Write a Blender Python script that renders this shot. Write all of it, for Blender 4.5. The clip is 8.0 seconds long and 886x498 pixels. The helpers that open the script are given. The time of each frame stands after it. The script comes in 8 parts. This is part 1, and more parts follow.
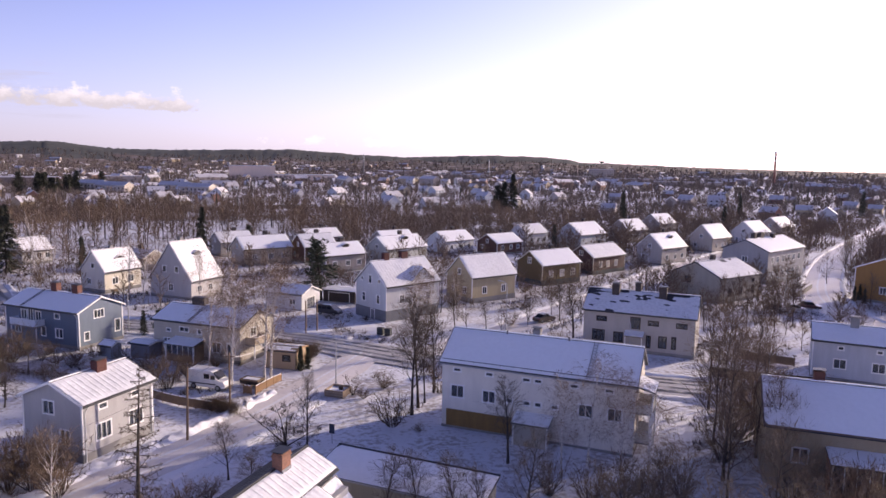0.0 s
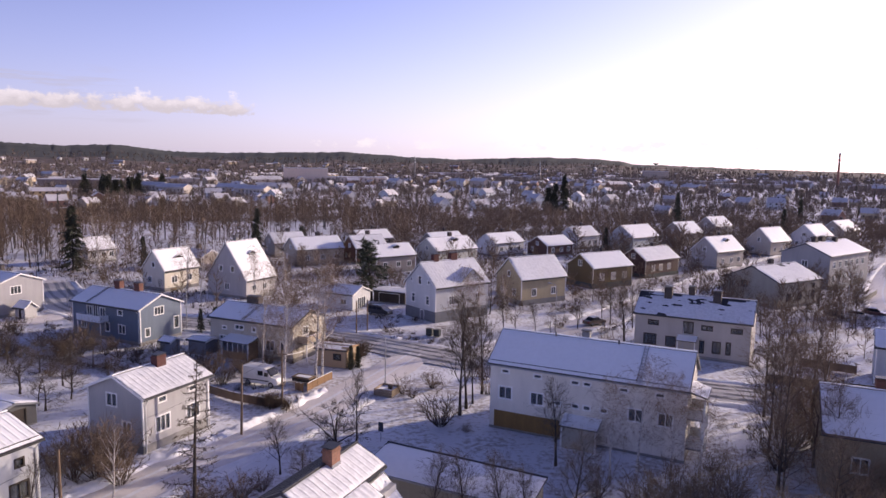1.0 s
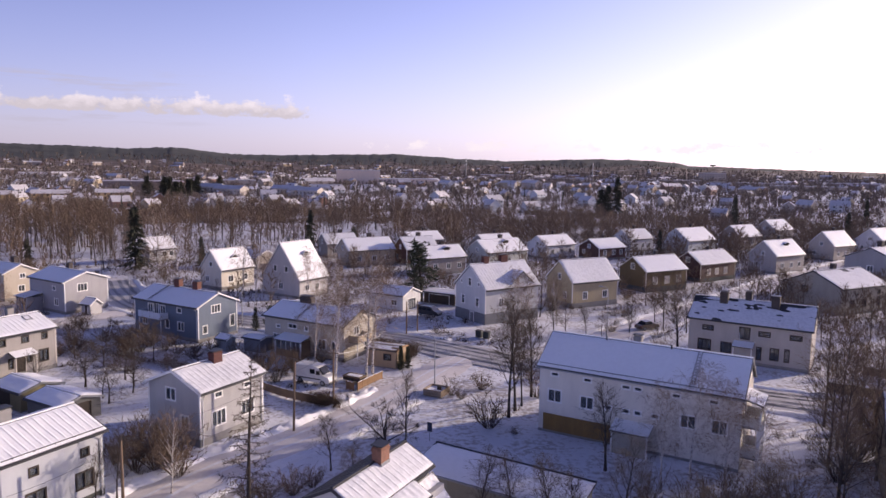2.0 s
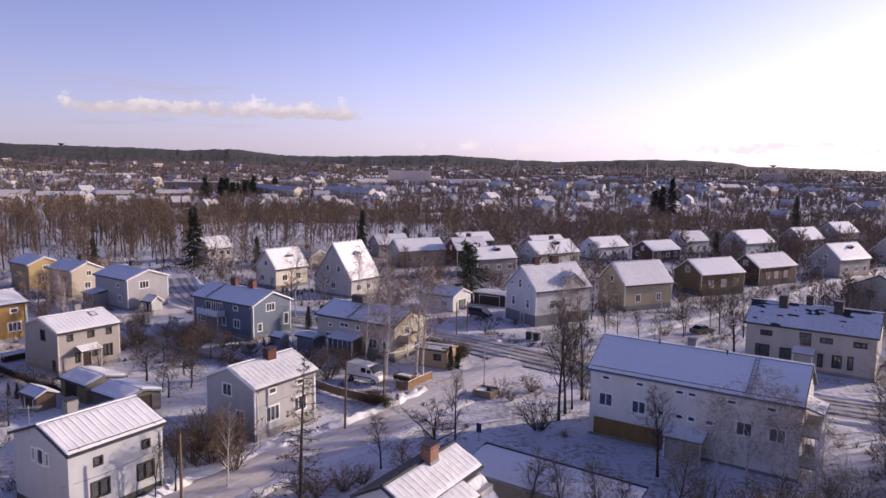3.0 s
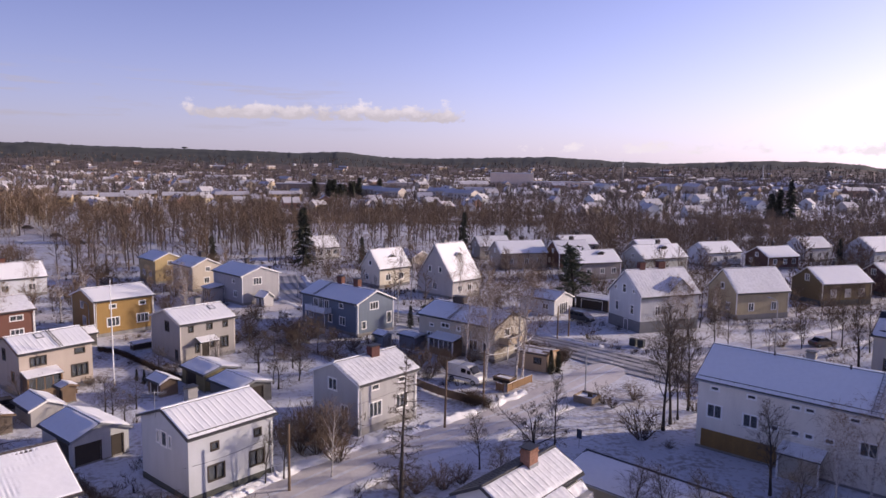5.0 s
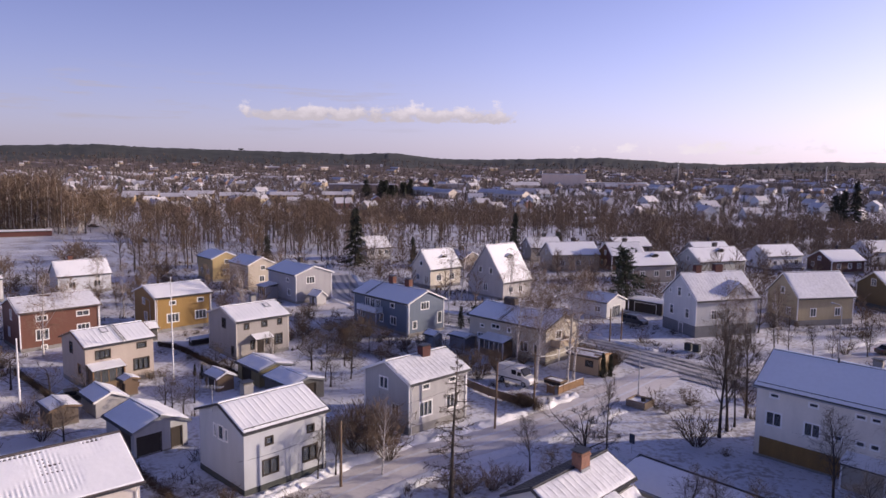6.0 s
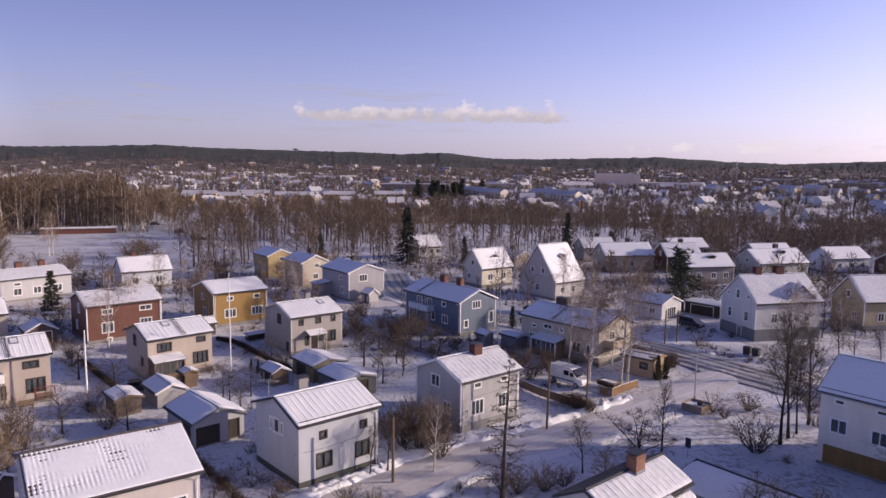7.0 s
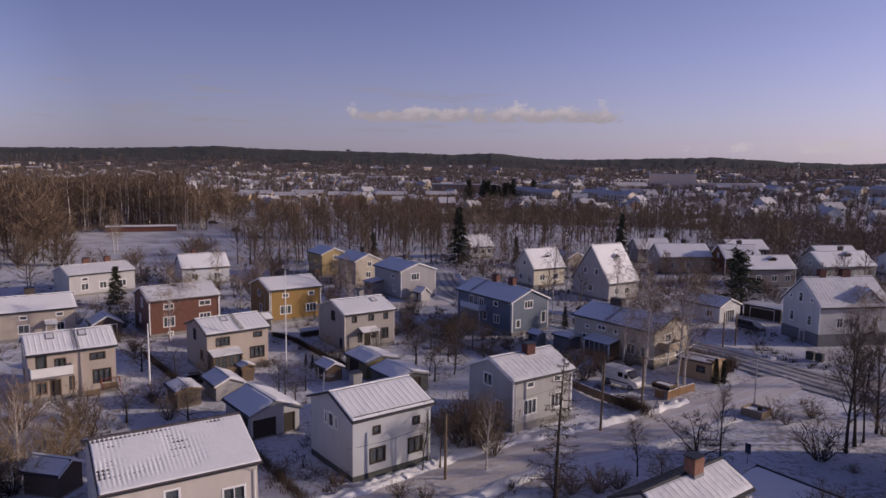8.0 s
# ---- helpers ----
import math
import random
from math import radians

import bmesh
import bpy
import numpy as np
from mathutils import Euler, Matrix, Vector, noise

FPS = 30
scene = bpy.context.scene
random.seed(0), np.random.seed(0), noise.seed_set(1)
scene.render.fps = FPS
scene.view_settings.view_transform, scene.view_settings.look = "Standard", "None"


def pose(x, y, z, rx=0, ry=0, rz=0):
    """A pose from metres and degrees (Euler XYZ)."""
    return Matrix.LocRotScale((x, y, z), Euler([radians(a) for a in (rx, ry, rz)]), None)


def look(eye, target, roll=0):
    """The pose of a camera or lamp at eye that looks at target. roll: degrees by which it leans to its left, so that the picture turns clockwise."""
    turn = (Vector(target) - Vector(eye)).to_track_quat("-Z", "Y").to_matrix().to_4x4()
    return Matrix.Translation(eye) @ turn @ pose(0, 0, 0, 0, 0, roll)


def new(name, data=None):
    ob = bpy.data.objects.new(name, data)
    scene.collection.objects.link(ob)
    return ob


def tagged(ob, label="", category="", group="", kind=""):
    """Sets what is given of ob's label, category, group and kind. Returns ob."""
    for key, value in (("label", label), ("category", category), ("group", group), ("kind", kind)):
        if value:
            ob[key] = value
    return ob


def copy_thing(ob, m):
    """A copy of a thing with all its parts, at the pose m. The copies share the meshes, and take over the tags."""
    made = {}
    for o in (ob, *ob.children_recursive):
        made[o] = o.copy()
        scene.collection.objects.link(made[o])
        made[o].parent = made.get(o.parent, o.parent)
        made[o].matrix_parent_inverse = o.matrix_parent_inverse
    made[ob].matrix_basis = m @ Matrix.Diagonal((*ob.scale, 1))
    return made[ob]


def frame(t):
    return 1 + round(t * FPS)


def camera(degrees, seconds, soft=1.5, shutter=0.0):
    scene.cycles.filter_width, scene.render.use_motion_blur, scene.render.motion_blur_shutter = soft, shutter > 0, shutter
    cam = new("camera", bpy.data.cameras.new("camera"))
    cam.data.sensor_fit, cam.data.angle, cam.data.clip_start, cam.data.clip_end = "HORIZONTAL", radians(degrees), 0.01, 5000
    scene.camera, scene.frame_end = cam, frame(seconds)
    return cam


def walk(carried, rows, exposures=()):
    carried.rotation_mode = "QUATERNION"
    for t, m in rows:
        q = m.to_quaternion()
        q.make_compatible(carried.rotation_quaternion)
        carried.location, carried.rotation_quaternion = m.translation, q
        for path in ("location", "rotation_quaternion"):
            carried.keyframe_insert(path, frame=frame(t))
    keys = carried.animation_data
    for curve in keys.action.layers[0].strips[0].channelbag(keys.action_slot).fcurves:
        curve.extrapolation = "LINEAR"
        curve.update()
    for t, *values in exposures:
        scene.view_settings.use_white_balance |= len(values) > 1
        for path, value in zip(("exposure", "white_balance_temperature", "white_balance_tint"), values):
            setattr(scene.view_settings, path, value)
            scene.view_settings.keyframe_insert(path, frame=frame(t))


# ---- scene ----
# camera: seconds, place, yaw, pitch, roll
cam = camera(64.43, 8.0)
ROWS = [
    (0.0, 0.000, 0.000, 27.500, 0.00, -6.87, 1.06),
    (0.5, 0.074, -0.219, 27.478, 2.07, -6.82, 0.99),
    (1.0, 0.138, -0.404, 27.470, 4.12, -6.77, 0.96),
    (1.5, 0.192, -0.559, 27.474, 6.19, -6.72, 0.95),
    (3.0, 0.289, -0.878, 27.519, 12.42, -6.67, 0.80),
    (3.5, 0.297, -0.950, 27.536, 14.48, -6.69, 0.81),
    (4.0, 0.292, -1.011, 27.548, 16.53, -6.67, 0.81),
    (4.5, 0.274, -1.064, 27.552, 18.61, -6.65, 0.77),
    (6.0, 0.131, -1.223, 27.487, 24.80, -6.59, 0.75),
    (6.5, 0.052, -1.287, 27.429, 26.86, -6.61, 0.71),
    (7.0, -0.044, -1.365, 27.348, 28.95, -6.66, 0.72),
    (7.5, -0.156, -1.459, 27.240, 31.01, -6.69, 0.71),
    (8.0, -0.287, -1.573, 27.102, 33.08, -6.66, 0.70),
]
EXPOSURES = [(0.0, 0.36, 7150, 10), (1.0, 0.20, 7110, 10), (1.5, 0.17, 7090, 10), (3.5, 0.05, 7000, 10), (4.5, 0.02, 6960, 10), (6.5, -0.04, 6930, 10), (7.2, -0.19, 6930, 10), (8.0, -0.78, 6930, 10)]


def heading(x, y, z, yaw, pitch, roll):
    a, p = radians(yaw), radians(pitch)
    ahead = Vector((-math.sin(a) * math.cos(p), math.cos(a) * math.cos(p), math.sin(p)))
    return look(Vector((x, y, z)), Vector((x, y, z)) + 100 * ahead, roll)


walk(cam, [(t, heading(*row)) for t, *row in ROWS], EXPOSURES)

# ---- light: low winter sun from the right, pale sky with a band of cloud ----
SUN_AZ, SUN_EL = 33.0, 15.0
GLOW, VEIL, CLOUD = 9.0, 4.2, (11.0, 10.1, 11.8, 1)
sun = new("sun", bpy.data.lights.new("sun", "SUN"))
sun.data.energy, sun.data.angle, sun.data.color = 5.0, radians(0.6), (1.0, 0.84, 0.73)
a, e = radians(SUN_AZ), radians(SUN_EL)
SUN_WAY = Vector((math.cos(a) * math.cos(e), math.sin(a) * math.cos(e), math.sin(e)))
sun.matrix_world = look(SUN_WAY * 500, (0, 0, 0))

world = bpy.data.worlds.new("winter_sky")
scene.world = world
world.use_nodes = True
wt = world.node_tree
wt.nodes.clear()


def wn(kind, **kw):
    n = wt.nodes.new(kind)
    for k, v in kw.items():
        if k == "op":
            n.operation = v
        elif k == "blend":
            n.data_type, n.blend_type = "RGBA", v
        elif k == "mode":
            n.vector_type = v
    return n


def wmath(op, p, q=None, clamp=False):
    n = wn("ShaderNodeMath", op=op)
    n.use_clamp = clamp
    for i, v in enumerate((p, q)):
        if v is None:
            continue
        if isinstance(v, (int, float)):
            n.inputs[i].default_value = v
        else:
            wt.links.new(v, n.inputs[i])
    return n.outputs[0]


sky = wt.nodes.new("ShaderNodeTexSky")
sky.sky_type, sky.sun_disc = "NISHITA", False
sky.sun_elevation, sky.sun_rotation = radians(SUN_EL), radians(90 - SUN_AZ)
sky.air_density, sky.dust_density, sky.ozone_density = 1.0, 1.6, 1.8
coord = wt.nodes.new("ShaderNodeTexCoord")
split = wt.nodes.new("ShaderNodeSeparateXYZ")
wt.links.new(coord.outputs["Generated"], split.inputs[0])
# clouds: flat puffs in bands of height, stretched sideways
stretch = wt.nodes.new("ShaderNodeMapping")
stretch.inputs["Scale"].default_value = (34.0, 34.0, 50.0)
stretch.inputs["Location"].default_value = (2.3, 0.4, 0.0)
wt.links.new(coord.outputs["Generated"], stretch.inputs[0])
puff = wt.nodes.new("ShaderNodeTexNoise")
puff.inputs["Scale"].default_value, puff.inputs["Detail"].default_value, puff.inputs["Roughness"].default_value = 1.0, 7.0, 0.62
wt.links.new(stretch.outputs[0], puff.inputs[0])
z = split.outputs["Z"]


def band(low, high, soft, foot=None):
    up = wmath("DIVIDE", wmath("SUBTRACT", z, low), foot or soft, True)
    down = wmath("DIVIDE", wmath("SUBTRACT", high, z), soft, True)
    return wmath("MULTIPLY", up, down)


around = wmath("ARCTAN2", split.outputs["X"], split.outputs["Y"])


def sector(low, high, soft):
    up = wmath("DIVIDE", wmath("SUBTRACT", around, radians(low)), radians(soft), True)
    down = wmath("DIVIDE", wmath("SUBTRACT", radians(high), around), radians(soft), True)
    return wmath("MULTIPLY", up, down)


main_bank = wmath("MULTIPLY", band(0.058, 0.099, 0.026, 0.006), sector(-43, -17, 4))
low_bank = wmath("MULTIPLY", wmath("MULTIPLY", band(0.018, 0.048, 0.016, 0.006), sector(-26, 60, 18)), 0.7)
side_bank = wmath("MULTIPLY", band(0.03, 0.13, 0.03), sector(-100, -22, 14))
banks = wmath("MAXIMUM", main_bank, low_bank)
level = wmath("ADD", puff.outputs["Fac"], wmath("MULTIPLY", banks, 0.325))
cover = wmath("MULTIPLY", wmath("MULTIPLY", wmath("SUBTRACT", level, 0.70), 8.0, True), wmath("MULTIPLY", banks, 4.0, True))
# thin grey streaks low in the west
sheet = wt.nodes.new("ShaderNodeMapping")
sheet.inputs["Scale"].default_value = (9.0, 9.0, 90.0)
wt.links.new(coord.outputs["Generated"], sheet.inputs[0])
wisp = wt.nodes.new("ShaderNodeTexNoise")
wisp.inputs["Scale"].default_value, wisp.inputs["Detail"].default_value, wisp.inputs["Roughness"].default_value = 1.0, 6.0, 0.6
wt.links.new(sheet.outputs[0], wisp.inputs[0])
streaks = wmath("MULTIPLY", wmath("MULTIPLY", wmath("SUBTRACT", wisp.outputs["Fac"], 0.54), 6.0, True), side_bank)
tint = wn("ShaderNodeMix", blend="MULTIPLY")
tint.inputs[0].default_value = 1.0
wt.links.new(sky.outputs[0], tint.inputs[6])
tint.inputs[7].default_value = (1.0, 0.955, 1.84, 1)
# thin winter haze: pale along the horizon, white towards the sun
dot = wt.nodes.new("ShaderNodeVectorMath")
dot.operation = "DOT_PRODUCT"
wt.links.new(coord.outputs["Generated"], dot.inputs[0])
dot.inputs[1].default_value = SUN_WAY
toward = wmath("MULTIPLY", wmath("ADD", dot.outputs["Value"], 0.15), 0.87, True)
glow = wmath("MULTIPLY", wmath("POWER", toward, 3.0), GLOW)
height = wmath("MAXIMUM", z, 0.0)
veil = wmath("MULTIPLY", wmath("POWER", 2.718, wmath("MULTIPLY", height, -5.5)), VEIL)
high = wmath("POWER", 2.718, wmath("MULTIPLY", height, -3.6))


def scaled(fac, c):
    n = wn("ShaderNodeMix", blend="MIX")
    n.clamp_factor = False
    wt.links.new(fac, n.inputs[0])
    n.inputs[6].default_value, n.inputs[7].default_value = (0, 0, 0, 1), (*c, 1)
    return n.outputs[2]


def added(p, q):
    n = wn("ShaderNodeMix", blend="ADD")
    n.inputs[0].default_value = 1.0
    wt.links.new(p, n.inputs[6])
    wt.links.new(q, n.inputs[7])
    return n.outputs[2]


# the sky deepens towards the zenith
deep = wmath("DIVIDE", 1.0, wmath("ADD", wmath("MULTIPLY", wmath("MULTIPLY", height, height), 1.5), 0.86))
deeper = wn("ShaderNodeMix", blend="MULTIPLY")
deeper.inputs[0].default_value = 1.0
wt.links.new(tint.outputs[2], deeper.inputs[6])
wt.links.new(deep, deeper.inputs[7])
# darkest at right angles to the sun, paler again opposite to it
facing = wmath("ADD", wmath("MULTIPLY", wmath("ADD", wmath("MULTIPLY", dot.outputs["Value"], 0.9), 0.75, True), 0.5), 0.72)
away = wmath("ADD", facing, wmath("MULTIPLY", wmath("MAXIMUM", wmath("SUBTRACT", -0.4, dot.outputs["Value"]), 0.0), 2.2))
base_sky = wn("ShaderNodeMix", blend="MULTIPLY")
base_sky.inputs[0].default_value = 1.0
wt.links.new(added(deeper.outputs[2], scaled(veil, (1.02, 0.95, 1.30))), base_sky.inputs[6])
wt.links.new(away, base_sky.inputs[7])
hazy = added(base_sky.outputs[2], scaled(wmath("MULTIPLY", glow, high), (1.0, 0.97, 1.0)))
mixer = wn("ShaderNodeMix", blend="MIX")
wt.links.new(wmath("MULTIPLY", cover, 0.92), mixer.inputs[0])
veiled = wn("ShaderNodeMix", blend="MIX")
wt.links.new(wmath("MULTIPLY", streaks, 0.8), veiled.inputs[0])
wt.links.new(hazy, veiled.inputs[6])
veiled.inputs[7].default_value = (6.0, 5.7, 7.4, 1)
wt.links.new(veiled.outputs[2], mixer.inputs[6])
# greyer at the foot of the clouds
lit = wn("ShaderNodeMix", blend="MIX")
wt.links.new(wmath("ADD", wmath("DIVIDE", wmath("SUBTRACT", z, 0.070), 0.022), wmath("ADD", wmath("MULTIPLY", wmath("SUBTRACT", puff.outputs["Fac"], 0.5), 2.5), wmath("MULTIPLY", wmath("MAXIMUM", wmath("SUBTRACT", 0.058, z), 0.0), 120.0)), True), lit.inputs[0])
lit.inputs[6].default_value, lit.inputs[7].default_value = tuple(0.66 * c for c in CLOUD), CLOUD
wt.links.new(lit.outputs[2], mixer.inputs[7])
back = wt.nodes.new("ShaderNodeBackground")
back.inputs[1].default_value = 0.079
wt.links.new(mixer.outputs[2], back.inputs[0])
wout = wt.nodes.new("ShaderNodeOutputWorld")
wt.links.new(back.outputs[0], wout.inputs[0])

# ---- materials ----
class Mat:
    """A small node-material builder."""

    def __init__(self, name, rough=0.7, metal=0.0):
        self.m = bpy.data.materials.new(name)
        self.m.use_nodes = True
        self.t = self.m.node_tree
        self.b = self.t.nodes["Principled BSDF"]
        self.b.inputs["Roughness"].default_value, self.b.inputs["Metallic"].default_value = rough, metal
        self.c = self.t.nodes.new("ShaderNodeTexCoord")

    def noise(self, scale, detail=4, stretch=(1, 1, 1), world=False):
        mp = self.t.nodes.new("ShaderNodeMapping")
        mp.inputs["Scale"].default_value = stretch
        if world:
            g = self.t.nodes.new("ShaderNodeNewGeometry")
            self.t.links.new(g.outputs["Position"], mp.inputs[0])
        else:
            self.t.links.new(self.c.outputs["Object"], mp.inputs[0])
        n = self.t.nodes.new("ShaderNodeTexNoise")
        n.inputs["Scale"].default_value, n.inputs["Detail"].default_value = scale, detail
        self.t.links.new(mp.outputs[0], n.inputs[0])
        return n.outputs["Fac"]

    def ramp(self, fac, stops):
        r = self.t.nodes.new("ShaderNodeValToRGB")
        while len(r.color_ramp.elements) < len(stops):
            r.color_ramp.elements.new(0.5)
        for el, (p, c) in zip(r.color_ramp.elements, stops):
            el.position, el.color = p, (*c, 1) if len(c) == 3 else c
        self.t.links.new(fac, r.inputs[0])
        return r.outputs[0]

    def mix(self, fac, p, q, blend="MIX"):
        n = self.t.nodes.new("ShaderNodeMix")
        n.data_type, n.blend_type = "RGBA", blend
        for i, v in ((0, fac), (6, p), (7, q)):
            if isinstance(v, (int, float)):
                n.inputs[i].default_value = v
            elif isinstance(v, tuple):
                n.inputs[i].default_value = (*v, 1)
            else:
                self.t.links.new(v, n.inputs[i])
        return n.outputs[2]

    def math(self, op, p, q):
        n = self.t.nodes.new("ShaderNodeMath")
        n.operation = op
        for i, v in enumerate((p, q)):
            if isinstance(v, (int, float)):
                n.inputs[i].default_value = v
            else:
                self.t.links.new(v, n.inputs[i])
        return n.outputs[0]

    def colour(self, sock):
        self.t.links.new(sock, self.b.inputs["Base Color"])
        return self

    def rough(self, sock):
        self.t.links.new(sock, self.b.inputs["Roughness"])
        return self

    def bump(self, height, strength=0.3, distance=0.02):
        n = self.t.nodes.new("ShaderNodeBump")
        n.inputs["Strength"].default_value, n.inputs["Distance"].default_value = strength, distance
        self.t.links.new(height, n.inputs["Height"])
        if self.b.inputs["Normal"].links:
            self.t.links.new(self.b.inputs["Normal"].links[0].from_socket, n.inputs["Normal"])
        self.t.links.new(n.outputs[0], self.b.inputs["Normal"])
        return self


def shade(c, k):
    return tuple(min(1.0, v * k) for v in c)


def plain(name, c, rough=0.6, metal=0.0, var=0.2, scale=3.0):
    """One colour with stains at two scales."""
    m = Mat(name, rough, metal)
    big = m.ramp(m.noise(scale * 0.3), [(0.3, shade(c, 1 - var)), (0.7, shade(c, 1 + 0.4 * var))])
    m.colour(m.mix(0.35, big, m.ramp(m.noise(scale * 6), [(0.3, shade(c, 1 - var)), (0.7, shade(c, 1 + 0.3 * var))])))
    m.bump(m.noise(scale * 12), 0.15, 0.01)
    return m.m


def siding(name, c, var=0.14):
    """Painted boards, upright, weathered in streaks."""
    m = Mat(name, 0.62)
    mp = m.t.nodes.new("ShaderNodeVectorMath")
    mp.operation = "DOT_PRODUCT"
    m.t.links.new(m.c.outputs["Object"], mp.inputs[0])
    mp.inputs[1].default_value = (1, 1, 0)
    saw = m.t.nodes.new("ShaderNodeMath")
    saw.operation = "PINGPONG"
    saw.inputs[1].default_value = 0.075
    m.t.links.new(mp.outputs["Value"], saw.inputs[0])
    groove = m.ramp(m.math("MULTIPLY", saw.outputs[0], 13.3), [(0.0, (0, 0, 0)), (0.16, (1, 1, 1))])
    streak = m.ramp(m.noise(1.2, 5, (1.5, 1.5, 0.25)), [(0.3, shade(c, 1 - var)), (0.72, shade(c, 1 + 0.35 * var))])
    stain = m.mix(0.4, streak, m.ramp(m.noise(7, 3), [(0.3, shade(c, 1 - var)), (0.7, shade(c, 1.02))]))
    m.colour(m.mix(0.18, stain, groove, "MULTIPLY"))
    m.bump(groove, 0.35, 0.012)
    return m.m


def render_wall(name, c, var=0.14):
    """Rendered masonry with faint streaks."""
    m = Mat(name, 0.85)
    streak = m.ramp(m.noise(0.8, 6, (1.2, 1.2, 0.35)), [(0.3, shade(c, 1 - var)), (0.7, shade(c, 1.05))])
    m.colour(m.mix(0.3, streak, m.ramp(m.noise(9, 3), [(0.3, shade(c, 1 - var)), (0.7, shade(c, 1.03))])))
    m.bump(m.noise(30, 3), 0.25, 0.01)
    return m.m


def snow_mat(name, c=(0.86, 0.87, 0.90), rough=0.62, relief=0.5, dirt=0.08, world_space=True):
    m = Mat(name, rough)
    low = m.ramp(m.noise(0.12, 5, world=world_space), [(0.3, shade(c, 1 - dirt)), (0.65, c)])
    fine = m.ramp(m.noise(2.5, 6, world=world_space), [(0.28, shade(c, 1 - 1.6 * dirt)), (0.6, c)])
    m.colour(m.mix(0.5, low, fine))
    m.bump(m.noise(0.9, 5, world=world_space), relief, 0.10)
    m.bump(m.noise(6.0, 4, world=world_space), relief * 0.7, 0.03)
    return m.m


SNOW = snow_mat("snow")
ROOF_SNOW = snow_mat("roof_snow", (0.87, 0.87, 0.89), 0.55, 0.25, 0.05)
WORN_SNOW = snow_mat("worn_roof_snow", (0.80, 0.80, 0.83), 0.55, 0.3, 0.22)
PACKED = snow_mat("packed_snow", (0.72, 0.675, 0.65), 0.5, 0.5, 0.14)
# far roofs: snow greyed in its colour to stand in for distance haze
FAR_ROOF = snow_mat("thin_far_roof_snow", (0.64, 0.62, 0.64), 0.6, 0.2, 0.35)
SLUSH = snow_mat("dirty_slush", (0.56, 0.54, 0.54), 0.5, 0.6, 0.3)
BANK = snow_mat("ploughed_snow", (0.86, 0.86, 0.88), 0.7, 1.0, 0.10)


def field_mat():
    """Open snow with the old grass, twigs and trodden spots that come through it, strengthened to stand in for shade in
    the yards.
    """
    m = Mat("snow_ground", 0.65)
    c = (0.77, 0.78, 0.83)
    low = m.ramp(m.noise(0.08, 6, world=True), [(0.3, shade(c, 0.9)), (0.65, c)])
    litter_shade = m.ramp(m.math("MULTIPLY", m.noise(0.16, 5, world=True), m.noise(1.7, 6, world=True)), [(0.235, (0, 0, 0)), (0.34, (1, 1, 1))])
    m.colour(m.mix(m.math("MULTIPLY", litter_shade, 0.65), low, (0.22, 0.17, 0.13)))
    m.bump(m.noise(0.5, 6, world=True), 0.7, 0.25)
    m.bump(m.noise(3.0, 5, world=True), 0.6, 0.06)
    return m.m


GROUND = field_mat()


def track_mat():
    """Wet asphalt in the wheel tracks, with slush left in patches."""
    m = Mat("wet_track", 0.35)
    patch = m.ramp(m.noise(0.8, 6, world=True), [(0.46, (0, 0, 0)), (0.62, (1, 1, 1))])
    m.colour(m.mix(m.math("MULTIPLY", patch, 0.6), m.ramp(m.noise(4, 5, world=True), [(0.3, (0.045, 0.045, 0.05)), (0.7, (0.10, 0.095, 0.095))]), (0.55, 0.54, 0.55)))
    m.rough(m.ramp(patch, [(0.0, (0.3, 0.3, 0.3)), (1.0, (0.7, 0.7, 0.7))]))
    m.bump(m.noise(12, 4, world=True), 0.3, 0.01)
    return m.m


TRACK = track_mat()


def brick_mat(name, c):
    m = Mat(name, 0.85)
    bt = m.t.nodes.new("ShaderNodeTexBrick")
    bt.inputs["Scale"].default_value = 1.0
    bt.inputs["Brick Width"].default_value, bt.inputs["Row Height"].default_value, bt.inputs["Mortar Size"].default_value = 0.26, 0.075, 0.008
    bt.inputs["Color1"].default_value, bt.inputs["Color2"].default_value = (*c, 1), (*shade(c, 0.65), 1)
    bt.inputs["Mortar"].default_value = (*(0.07 + 0.6 * v for v in c), 1)
    mp = m.t.nodes.new("ShaderNodeCombineXYZ")
    sp = m.t.nodes.new("ShaderNodeSeparateXYZ")
    m.t.links.new(m.c.outputs["Object"], sp.inputs[0])
    m.t.links.new(m.math("ADD", sp.outputs[0], sp.outputs[1]), mp.inputs[0])
    m.t.links.new(sp.outputs[2], mp.inputs[1])
    m.t.links.new(mp.outputs[0], bt.inputs[0])
    m.colour(m.mix(0.5, bt.outputs["Color"], m.ramp(m.noise(5), [(0.3, shade(c, 0.5)), (0.7, shade(c, 1.1))])))
    m.bump(bt.outputs["Fac"], -0.3, 0.01)
    return m.m


BRICK = brick_mat("chimney_brick", (0.15, 0.055, 0.036))
BRICK_RED = brick_mat("dark_red_chimney_brick", (0.095, 0.024, 0.019))
BRICK_DARK = brick_mat("dark_chimney_brick", (0.065, 0.05, 0.044))
# near chimney's brick, its sunlit look painted into a brighter colour
FG_BRICK = brick_mat("lit_chimney_brick", (0.27, 0.125, 0.08))
CONCRETE = plain("concrete", (0.25, 0.24, 0.23), 0.9)
DARK_PLINTH = plain("dark_plinth", (0.07, 0.075, 0.07), 0.85)
WHITE = plain("white_paint", (0.80, 0.79, 0.77), 0.5, var=0.08)
CREAM_TRIM = plain("cream_paint", (0.70, 0.64, 0.52), 0.55, var=0.1)
